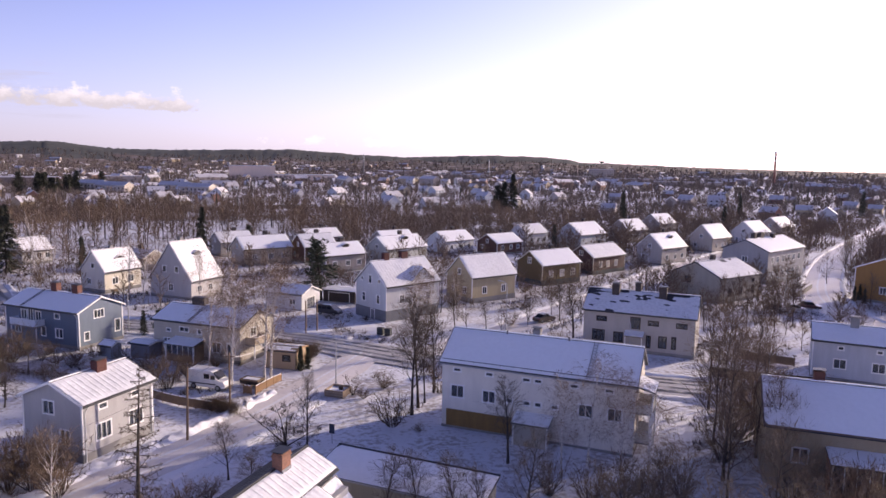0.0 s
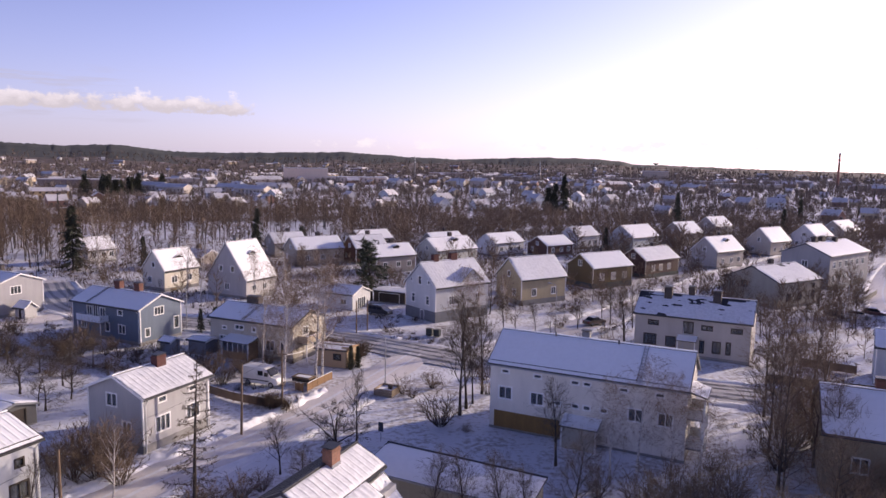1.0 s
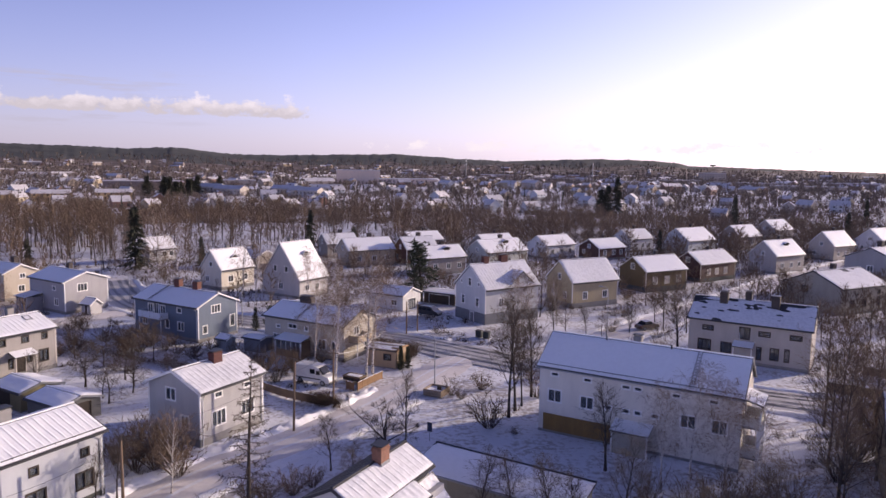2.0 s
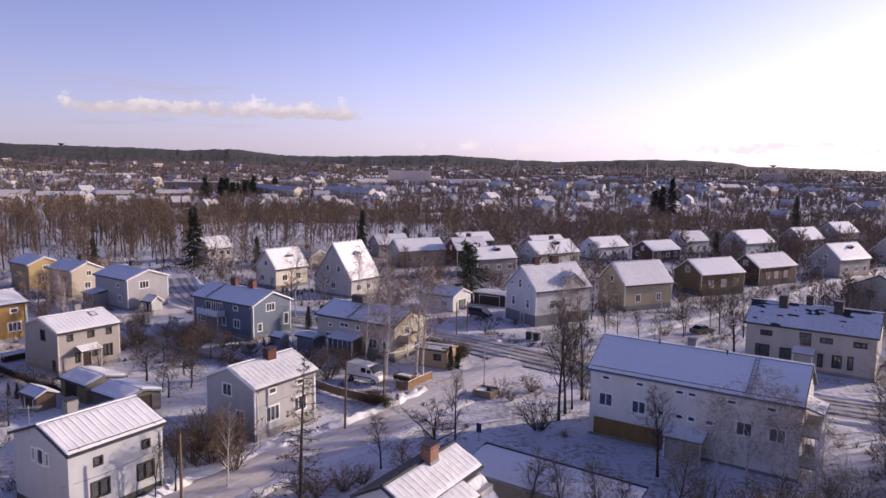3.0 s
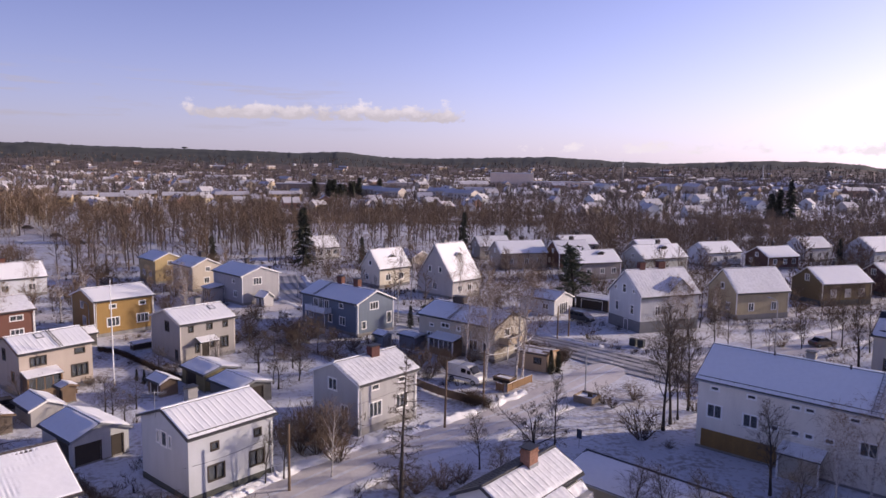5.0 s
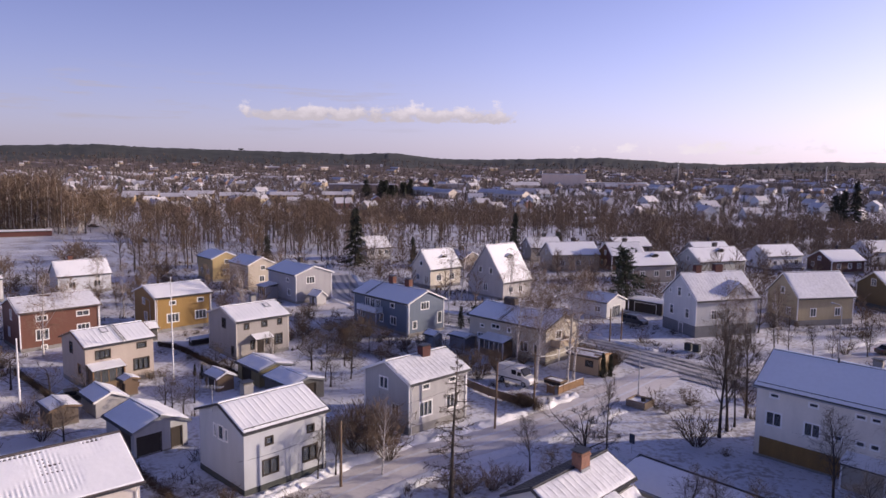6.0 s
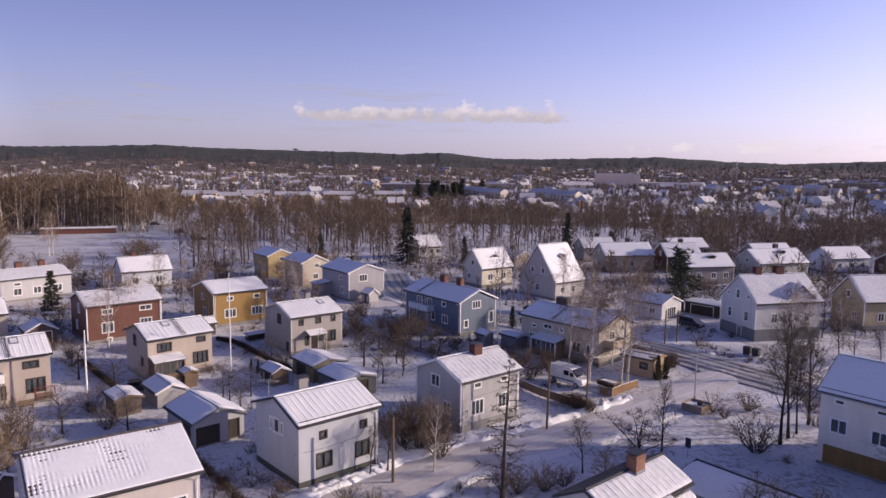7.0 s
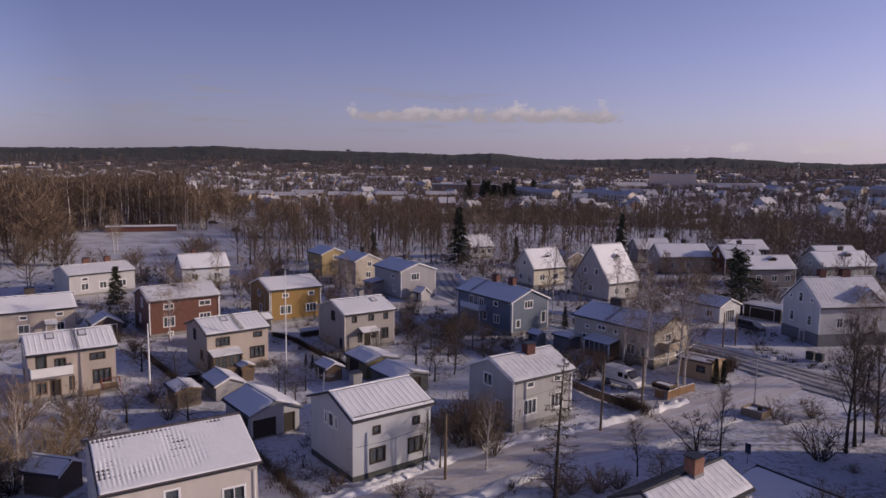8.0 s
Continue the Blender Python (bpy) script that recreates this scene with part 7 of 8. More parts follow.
brush(30000, (-34, 37), (135, 224), 1.5, 0.05, "brown brush in the gardens between the house rows", 9.0)
brush(20000, (-72, -52), (300, 400), 3.0, 0.09, "brown brush under the birch grove")
for o in PROTOS:
    for c in list(o.children):
        bpy.data.objects.remove(c)
    bpy.data.objects.remove(o)

# ---- the far town: small houses, long houses, works, masts ----
frng = np.random.default_rng(9)


def far_house(wall, L, W, hw, hr, label, long_house=False):
    """A plain gabled house for the distance: walls, two slopes, snow, a chimney, its windows."""
    ob = thing("far_house" if not long_house else "far_row_house", at(0, 0, 0, -500), label, "house")
    bm = bmesh.new()
    prism(bm, [(-W / 2, -0.5), (W / 2, -0.5), (W / 2, hw), (0, hr), (-W / 2, hw)], "x", -L / 2, L / 2)
    part("wall", bm, wall, ob)
    k = (hr - hw) / (W / 2)
    for s in (-1, 1):
        bm = bmesh.new()
        e_ = W / 2 + 0.5
        prism(bm, [(0, hr + 0.05), (s * e_, hw - 0.5 * k + 0.05), (s * e_, hw - 0.5 * k + 0.3), (0, hr + 0.3)], "x", -L / 2 - 0.4, L / 2 + 0.4)
        part("roof_slope", bm, FAR_ROOF, ob, "roof slope under snow, greyed for distance haze")
    part("chimney", boxes((L * 0.1, L * 0.1 + 0.9, -0.4, 0.4, hr - 0.3, hr + 1.1)), BRICK_DARK, ob)
    n = 3 if not long_house else int(L / 3.5)
    for i in range(n):
        for zz in ((1.2,) if hw < 4.5 else (1.0, 3.7)):
            x = -L / 2 + L * (i + 0.5) / n
            part("window", boxes((x - 0.6, x + 0.6, -W / 2 - 0.05, -W / 2 + 0.02, zz, zz + 1.3)), CAR_GLASS, ob)
    return ob


def wall_far(c):
    return wall_paint(R_, c)


FAR = [far_house(wall_far(c), L, W, hw, hr, txt) for c, L, W, hw, hr, txt in (
    ((0.62, 0.60, 0.58), 10, 8, 4.2, 7.2, "white house with a snowy roof in the far town"),
    ((0.40, 0.36, 0.33), 11, 8, 4.6, 7.6, "grey-brown house with a snowy roof in the far town"),
    ((0.52, 0.44, 0.30), 10, 8, 4.2, 7.0, "yellowish house with a snowy roof in the far town"),
    ((0.24, 0.13, 0.10), 10, 8, 3.9, 6.9, "red-brown house with a snowy roof in the far town"),
    ((0.48, 0.50, 0.53), 12, 9, 5.2, 8.6, "pale blue-grey house with a snowy roof in the far town"))]
ROWS_FAR = [far_house(wall_far((0.50, 0.36, 0.19)), 24, 9, 5.4, 7.6, "long ochre row house with a snowy roof", True), far_house(wall_far((0.52, 0.46, 0.40)), 30, 10, 6.5, 9.0, "long white apartment house with a snowy roof", True)]
spots = []


def put_far(protos, x, y, ang, s=1.0, gap=15.0):
    if any(math.hypot(x - a, y - b) < gap for a, b in spots):
        return False
    spots.append((x, y))
    copy_thing(protos[int(frng.integers(len(protos)))], at(x, y, ang, 0, s))["group"] = "houses of the far town"
    return True


for x, y, ang in ((-392, 330, 40), (-372, 366, 40), (-352, 402, 40), (-334, 436, 40), (-310, 470, 40), (-415, 372, 40), (-396, 408, 40)):
    put_far(ROWS_FAR[:1], x, y, ang, 1.0, 10)
for x, y, ang in ((-262, 560, -20), (-224, 590, -20), (-196, 560, -20), (-300, 600, -20), (-205, 640, 10)):
    put_far(ROWS_FAR[1:], x, y, ang, 1.0, 10)
count = 0
for _ in range(4000):
    if count >= 285:
        break
    a_ = frng.uniform(-68, 36)
    d_ = 425 + 1550 * frng.uniform() ** 1.9
    x, y = math.sin(radians(a_)) * d_, math.cos(radians(a_)) * d_
    if (a_ < -48 and d_ < 520) or (a_ > 12 and d_ < 520 and frng.uniform() < 0.6):
        continue
    if frng.uniform() < 0.35 + 0.65 * max(0.0, noise.noise(Vector((x * 0.008, y * 0.008, 3))) + 0.35):
        count += put_far(FAR, x, y, float(frng.choice([40, -50, 68, -22])) + frng.normal() * 6, frng.uniform(0.75, 1.05), 15)
for o in FAR + ROWS_FAR:
    for c in list(o.children_recursive):
        bpy.data.objects.remove(c)
    bpy.data.objects.remove(o)


def works(az, d, w, depth, h, wall, label, name="factory", glazed=True):
    """A flat-roofed block of the works, with window bands and a roof edge."""
    x, y = math.sin(radians(az)) * d, math.cos(radians(az)) * d
    ob = thing(name, at(x, y, -az), label, "factory")
    part("wall", boxes((-w / 2, w / 2, -depth / 2, depth / 2, -1, h)), wall, ob)
    part("roof", boxes((-w / 2 - 0.5, w / 2 + 0.5, -depth / 2 - 0.5, depth / 2 + 0.5, h + 0.01, h + 0.8)), FAR_ROOF, ob, "flat roof under snow")
    n = max(3, int(w / 6)) if glazed else 0
    for i in range(n):
        for zz in np.arange(2.0, h - 2.5, 4.0):
            xx = -w / 2 + w * (i + 0.5) / n
            part("window", boxes((xx - 1.4, xx + 1.4, -depth / 2 - 0.08, -depth / 2 + 0.05, zz, zz + 1.6)), DULL_PANE, ob)
    return ob


TAN, PALE = wall_far((0.76, 0.61, 0.49)), wall_far((0.44, 0.37, 0.31))
DULL_PANE = plain("dull_far_pane", (0.22, 0.19, 0.18), 0.3)
works(-15.2, 1000, 60, 30, 20.5, TAN, "tall tan factory block above the far roofs", glazed=False)
works(-18.0, 970, 26, 30, 9.0, TAN, "low tan wing of the factory", glazed=False)
works(-11.2, 985, 82, 30, 9.5, TAN, "long low factory wing with a flat snowy roof")
works(-24.5, 900, 40, 20, 7, PALE, "pale flat-roofed block among trees")
works(-31.5, 780, 70, 18, 8, wall_far((0.2, 0.16, 0.15)), "long brown block with a snowy roof")
for az, d, w, h in ((0.5, 1350, 90, 9), (5.5, 1250, 140, 7), (9.5, 1400, 110, 9), (15, 1300, 120, 8), (19, 1150, 100, 7), (-4, 1500, 70, 12), (22, 1400, 90, 9), (28, 1250, 90, 8), (12.5, 1750, 60, 22)):
    works(az, d, w, 16, h, PALE if az % 2 else wall_far((0.34, 0.27, 0.24)), "flat-roofed industrial hall under snow", "hall")


def stack(az, d, h, r, label, name="chimney_stack", mat=None, bands=True):
    x, y = math.sin(radians(az)) * d, math.cos(radians(az)) * d
    ob = thing(name, at(x, y), label, "chimney" if name == "chimney_stack" else "mast")
    part("shaft", tube_bm([(0, 0, -1), (0, 0, h * 0.5), (0, 0, h)], [r, r * 0.85, r * 0.7], 12), mat or brick_mat("stack_brick", (0.30, 0.13, 0.10)), ob)
    if bands:
        for f in (0.72, 0.85, 0.97):
            part("band", tube_bm([(0, 0, h * f), (0, 0, h * f + 2)], [r * 0.8, r * 0.78], 12), WHITE, ob)


stack(25.0, 1400, 60, 2.2, "tall brick chimney stack of the far works")
stack(-6.5, 1450, 45, 1.4, "slim pale chimney on the far plain", mat=CONCRETE)
stack(-3.5, 1500, 32, 1.4, "dark chimney on the far plain", mat=DARK_METAL, bands=False)
stack(3.6, 1600, 40, 1.2, "slim pale mast on the far plain", "mast", POLE_METAL, False)
stack(-44.5, 900, 20, 0.5, "slim pale mast among far houses", "mast", POLE_METAL, False)


def water_tower(az, d, z0, h, label):
    x, y = math.sin(radians(az)) * d, math.cos(radians(az)) * d
    ob = thing("water_tower", at(x, y, 0, z0), label, "water tower")
    part("stem", tube_bm([(0, 0, -30), (0, 0, h * 0.6)], [3, 2.4], 10), DARK_PLINTH, ob)
    part("bowl", tube_bm([(0, 0, h * 0.55), (0, 0, h * 0.8), (0, 0, h)], [3, 11, 11.5], 16), DARK_PLINTH, ob)


water_tower(-40.8, 3020, 80, 15, "mushroom-shaped concrete water tower on the ridge")
water_tower(12.5, 3020, 36, 15, "mushroom-shaped concrete water tower on the low ridge")


def slope_z(az, d):
    """Height of the hill's lower slope."""
    top = 3000 * math.tan(radians(skyline(az))) + 26.5
    return max(0.0, float(np.interp(d, (2000, 2300, 2450, 2550, 2650, 2750, 2850), (-3, *(-3 + (top + 3) * f for f in (0.06, 0.14, 0.24, 0.36, 0.5, 0.67))))))


def far_town():
    """Gabled houses too far and too many to count: walls and snowy slopes in one mesh."""
    rng = np.random.default_rng(31)
    V, F, M = [], [], []
    for _ in range(1000):
        a_, d_ = radians(rng.uniform(-70, 38)), 850 + 1800 * rng.uniform() ** 1.1
        x, y = math.sin(a_) * d_, math.cos(a_) * d_
        if noise.noise(Vector((x * 0.004, y * 0.004, 5))) < -0.12 or any(math.hypot(x - s0, y - s1) < 16 for s0, s1 in spots):
            continue
        L, W, hw = rng.uniform(4.5, 8), rng.uniform(3.8, 5), rng.uniform(4, 7)
        if rng.uniform() < 0.15:
            L, hw = L * 2.5, hw + 2
        lift = slope_z(math.degrees(a_), d_)
        hr, t = hw + rng.uniform(2, 3.2), radians(rng.choice([40, -50, 68, -22]) + rng.normal() * 8)
        b = len(V)
        for sx in (-1, 1):
            for q, zz in ((-W, -1), (-W, hw), (0, hr), (W, hw), (W, -1)):
                V.append((x + math.cos(t) * sx * L - math.sin(t) * q, y + math.sin(t) * sx * L + math.cos(t) * q, zz + lift))
        F += [(b, b + 1, b + 2, b + 3, b + 4), (b + 9, b + 8, b + 7, b + 6, b + 5), (b, b + 5, b + 6, b + 1), (b + 4, b + 3, b + 8, b + 9)]
        wall = int(rng.integers(1, 5))
        M += [wall] * 4
        b = len(V)
        for sx in (-1.05, 1.05):
            for q, zz in ((-W * 1.12, hw - 0.3), (0, hr + 0.3), (W * 1.12, hw - 0.3), (W * 1.12, hw), (0, hr + 0.7), (-W * 1.12, hw)):
                V.append((x + math.cos(t) * sx * L - math.sin(t) * q, y + math.sin(t) * sx * L + math.cos(t) * q, zz + lift))
        F += [(b + i, b + (i + 1) % 6, b + 6 + (i + 1) % 6, b + 6 + i) for i in range(6)] + [tuple(b + i for i in (0, 5, 4, 1)), tuple(b + i for i in (1, 4, 3, 2)), tuple(b + 6 + i for i in (0, 1, 4, 5)), tuple(b + 6 + i for i in (1, 2, 3, 4))]
        M += [0] * 10
    mats = [FAR_ROOF] + [wall_far(c) for c in ((0.6, 0.58, 0.55), (0.4, 0.34, 0.29), (0.5, 0.4, 0.27), (0.28, 0.17, 0.13))]
    tagged(new("far_town", mesh_of("far_town", V, F, mats, False, M)), "many small snow-roofed houses of the distant town", "houses", kind="stuff")


far_town()


def far_wood():
    """Leafless woods and gardens of the far town: a few blades to a tree."""
    rng = np.random.default_rng(77)
    p0, p1, wd = [], [], []
    conif0, conif1, cw = [], [], []
    places = np.array(spots)
    for n, dmin, dmax, blades, hh, bw in ((2000, 385, 640, 30, 7.2, 0.17), (4200, 620, 1050, 22, 9.0, 0.31), (6000, 1000, 1650, 12, 12.5, 0.54), (6000, 1600, 2300, 8, 14, 1.0), (5000, 2250, 2830, 6, 13, 1.5)):
        az = np.radians(rng.uniform(-70, 38, n))
        dd = np.sqrt(rng.uniform(dmin ** 2, dmax ** 2, n))
        for a_, d_ in zip(az, dd):
            x, y = math.sin(a_) * d_, math.cos(a_) * d_
            if bool(np.any((np.abs(places[:, 0] - x) < 7) & (np.abs(places[:, 1] - y) < 7))):
                continue
            if noise.noise(Vector((x * 0.012, y * 0.012, 8))) < -0.42:
                continue
            h, base = hh * rng.uniform(0.6, 1.25), slope_z(math.degrees(a_), d_) if d_ > 2000 else 0.0
            if rng.uniform() < 0.07:
                for k in range(blades):
                    zc = h * 1.25 * rng.uniform(0.1, 1.0)
                    r = h * 0.2 * (1 - zc / (h * 1.35))
                    t = rng.uniform(0, math.tau)
                    conif0.append((x, y, base + zc))
                    conif1.append((x + math.cos(t) * r, y + math.sin(t) * r, base + zc - r * 0.6))
                    cw.append(bw * 1.3)
                conif0.append((x, y, base))
                conif1.append((x, y, base + h * 1.35))
                cw.append(h * 0.07)
                continue
            for k in range(blades):
                t, f = rng.uniform(0, math.tau), rng.uniform(0.15, 0.7)
                r = h * rng.uniform(0.12, 0.42)
                p0.append((x + 0.15 * r * math.cos(t), y + 0.15 * r * math.sin(t), base + h * f))
                p1.append((x + r * math.cos(t), y + r * math.sin(t), base + min(h, h * f + h * rng.uniform(0.12, 0.4))))
                wd.append(bw * rng.uniform(0.6, 1.2))
            p0.append((x, y, base - 0.3))
            p1.append((x, y, base + h * 0.9))
            wd.append(max(0.12, bw * 0.6))
    v, f = slivers(p0, p1, wd, rng)
    tagged(new("far_wood", mesh_of("far_wood", v.tolist(), f, TWIG_HAZE)), "brown leafless trees between the houses of the far town", "trees", kind="stuff")
    v, f = slivers(conif0, conif1, cw, rng)
    tagged(new("far_conifers", mesh_of("far_conifers", v.tolist(), f, NEEDLE)), "dark conifers scattered in the far town", "trees", kind="stuff")


far_wood()
FOOTPRINTS += spots
brush(80000, (-70, 38), (425, 760), 3.4, 0.12, "brown brush between the houses of the far town", 7.5)

# ---- vehicles ----
PAINT = {}


def paint(c):
    if c not in PAINT:
        m = Mat("car_paint_%d" % len(PAINT), 0.3, 0.1)
        m.colour(m.ramp(m.noise(2.0), [(0.3, shade(c, 0.85)), (0.7, c)]))
        m.b.inputs["Coat Weight"].default_value = 0.5
        PAINT[c] = m.m
    return PAINT[c]


def wheel(parent, x, y, r=0.33):
    s = 1 if y > 0 else -1
    tyre = part("wheel", tube_bm([(x, y, r), (x, y + s * 0.2, r)], r, 14), RUBBER, parent)
    part("rim", tube_bm([(x, y + s * 0.201, r), (x, y + s * 0.215, r)], r * 0.62, 10), GREY_METAL, tyre)


def vehicle(x, y, ang, body, cabin, half, colour, label, name="car", category="car", axle=1.35, r=0.33, windows=(), snow=False):
    """body and cabin: side outlines of (x, z); half: half the width; windows: (x0, x1, z0, z1) on each flank."""
    ob = thing(name, at(x, y, ang, 0.1), label, category)
    bm = bmesh.new()
    prism(bm, body, "y", -half, half)
    bmesh.ops.bevel(bm, geom=bm.edges[:], offset=0.06, segments=2, affect="EDGES")
    part("body", bm, paint(colour), ob)
    if cabin:
        bm = bmesh.new()
        prism(bm, cabin, "y", -half + 0.12, half - 0.12)
        bmesh.ops.bevel(bm, geom=bm.edges[:], offset=0.07, segments=2, affect="EDGES")
        part("cabin", bm, CAR_GLASS, ob, "dark car windows")
        xs_ = [p for p, _ in cabin]
        zt = max(q for _, q in cabin)
        top = [p for p, q in cabin if q > zt - 0.05]
        part("roof", boxes((min(top) - 0.05, max(top) + 0.05, -half + 0.14, half - 0.14, zt - 0.03, zt + 0.03), bevel=0.02), paint(colour), ob)
        if snow:
            part("snow", boxes((min(top), max(top), -half + 0.2, half - 0.2, zt + 0.031, zt + 0.14), bevel=0.05), ROOF_SNOW, ob, "snow on the car roof")
    for s in (-1, 1):
        for w in windows:
            y0 = s * (half + 0.004)
            part("side_window", boxes((w[0], w[1], min(y0, y0 + s * 0.01), max(y0, y0 + s * 0.01), w[2], w[3])), CAR_GLASS, ob)
        for a_ in (-axle, axle):
            wheel(ob, a_, s * (half - 0.17), r)
        xe = max(p for p, _ in body)
        part("headlight", boxes((xe - 0.1, xe + 0.012, s * half * 0.72 - 0.14, s * half * 0.72 + 0.14, 0.62, 0.76), bevel=0.02), LAMP_GLASS, ob)
        xb = min(p for p, _ in body)
        part("tail_light", boxes((xb - 0.012, xb + 0.08, s * half * 0.8 - 0.09, s * half * 0.8 + 0.09, 0.7, 0.9)), plain("tail_red", (0.3, 0.02, 0.02), 0.3), ob)
    part("bumper", boxes((max(p for p, _ in body) - 0.06, max(p for p, _ in body) + 0.05, -half + 0.1, half - 0.1, 0.3, 0.5), bevel=0.03), DARK_METAL, ob)
    return ob


VAN = [(-2.6, 0.35), (2.55, 0.35), (2.62, 0.85), (2.4, 1.15), (1.55, 1.32), (0.95, 2.2), (0.7, 2.35), (-2.5, 2.38), (-2.62, 2.2)]
v = vehicle(-27.9, 82.6, -16, VAN, None, 0.98, (0.75, 0.74, 0.72), "white delivery van parked in a snowy yard", "van", "van", 1.65, 0.36, [(-0.2, 0.55, 1.4, 2.0), (0.72, 1.28, 1.35, 1.85)])
bm = bmesh.new()
prism(bm, [(1.60, 1.36), (1.02, 2.17), (1.06, 2.2), (1.66, 1.38)], "y", -0.82, 0.82)
part("windscreen", bm, CAR_GLASS, v)
part("trim_strip", boxes((-2.3, 1.4, -1.0, -0.985, 0.72, 0.86)), DARK_METAL, v)
VAN_LOW = [(-2.2, 0.32), (2.25, 0.32), (2.3, 0.8), (2.1, 1.02), (1.35, 1.15), (0.75, 1.85), (-2.1, 1.9), (-2.25, 1.5)]
v = vehicle(-20.4, 125.2, -22, VAN_LOW, None, 0.92, (0.03, 0.03, 0.033), "dark van parked beside the pale garage", "van", "van", 1.4, 0.33, [(-2.0, -1.1, 1.15, 1.65), (-1.0, -0.1, 1.15, 1.65), (0.0, 0.85, 1.15, 1.6)])
CAR = [(-2.1, 0.3), (2.1, 0.3), (2.16, 0.62), (1.9, 0.8), (1.0, 0.92), (-1.7, 0.98), (-2.12, 0.85)]
TOP = [(1.05, 0.88), (0.35, 1.42), (-0.95, 1.45), (-1.75, 0.92)]
vehicle(65.2, 135.2, -62, CAR, TOP, 0.88, (0.025, 0.025, 0.03), "dark estate car parked by the yard", snow=False)
vehicle(69.2, 135.4, -28, CAR, TOP, 0.88, (0.42, 0.42, 0.43), "silver car with snow on its roof", snow=True)
vehicle(73.6, 138.5, -28, CAR, TOP, 0.88, (0.10, 0.04, 0.035), "dark red car parked beside the avenue", snow=True)
vehicle(-71.4, 52.4, 60, CAR, TOP, 0.86, (0.03, 0.028, 0.03), "black car parked behind a shed")
vehicle(18.2, 122.6, 38, CAR, TOP, 0.86, (0.10, 0.07, 0.05), "brown car standing in the snowy street")
for x, y, ang in ((-225, 190.5, 27), (-262, 208.5, 27), (-198, 176.5, 25)):
    vehicle(x, y, ang, CAR, TOP, 0.88, (0.05, 0.05, 0.055), "dark car on the park road")

# ---- lamps, poles, wires ----


def street_lamp(x, y, h, ang, arm=1.6, label="grey street lamp on a curved steel pole"):
    ob = thing("street_lamp", at(x, y, ang), label, "street lamp", "street lamps")
    pts = [(0, 0, -0.2), (0, 0, h - 0.9), (0, 0, h - 0.45), (arm * 0.18, 0, h - 0.12), (arm * 0.5, 0, h), (arm, 0, h + 0.03)]
    part("pole", tube_bm(pts, [0.085, 0.07, 0.06, 0.05, 0.045, 0.04], 8), POLE_METAL, ob)
    hd = part("head", boxes((arm - 0.15, arm + 0.5, -0.13, 0.13, h - 0.02, h + 0.1), bevel=0.04), GREY_METAL, ob)
    part("lens", boxes((arm - 0.02, arm + 0.42, -0.09, 0.09, h - 0.05, h - 0.022)), LAMP_GLASS, hd)
    part("base", tube_bm([(0, 0, -0.1), (0, 0, 0.5)], 0.12, 8), GREY_METAL, ob)


for x, y, h_, ang in ((-13.0, 84.8, 6.3, 170), (10.8, 115.5, 8.2, 130), (-79.4, 124.0, 5.6, 150), (28.3, 103.2, 5.4, 60), (70.5, 142.3, 5.6, 150), (-91.2, 81.8, 5.3, 160), (48.0, 163.0, 7.5, 130), (40.0, 83.5, 7.5, 100), (-50.0, 110.0, 7.0, -70)):
    street_lamp(x, y, h_, ang)


def wood_pole(x, y, h, label, arm=False, lean=0.0):
    ob = thing("utility_pole", pose(x, y, 0, 0, lean, 0), label, "pole", "utility poles")
    part("shaft", tube_bm([(0, 0, -0.3), (0, 0, h * 0.5), (0, 0, h)], [0.13, 0.115, 0.095], 9), OLD_WOOD, ob)
    part("cap", tube_bm([(0, 0, h + 0.002), (0, 0, h + 0.06)], [0.12, 0.03], 9), DARK_METAL, ob)
    if arm:
        part("crossarm", boxes((-0.6, 0.6, -0.05, 0.05, h - 0.5, h - 0.4)), OLD_WOOD, ob)
        for u in (-0.5, 0.5):
            part("insulator", tube_bm([(u, 0, h - 0.398), (u, 0, h - 0.25)], [0.05, 0.03], 8), WHITE, ob)


wood_pole(-24.8, 66.4, 7.5, "brown wooden utility pole at the edge of the lane", lean=1.2)
wood_pole(-22.9, 74.0, 6.9, "wooden pole with a crossarm beside the hedge", True)
wood_pole(-20.4, 112.8, 5.2, "thin wooden pole beside the main road")
wood_pole(-21.8, 110.6, 5.4, "thin wooden pole beside the main road")
wood_pole(-31.8, 47.6, 6.0, "dark wooden pole before the white house")


def wire(p, q, sag, label="thin dark overhead wire between poles and houses", r=0.014, mat=None):
    p, q = Vector(p), Vector(q)
    pts = [p.lerp(q, i / 14) - Vector((0, 0, sag * 4 * (i / 14) * (1 - i / 14))) for i in range(15)]
    ob = tagged(new("wire"), label, "wire", "overhead wires")
    part("cable", tube_bm([tuple(v_) for v_ in pts], r, 4), mat or DARK_METAL, ob)


wire((-22.4, 74.0, 6.4), (-21.5, 93.0, 4.6), 0.7, "pale frosted service cable from a pole to a house", 0.028, WHITE)
wire((-22.9, 74.0, 6.5), (-31.8, 47.6, 5.8), 0.5)
wire((-31.8, 47.6, 5.8), (-38.5, 42.5, 3.0), 0.4)
wire((-24.8, 66.4, 7.3), (-22.9, 74.0, 6.6), 0.15)


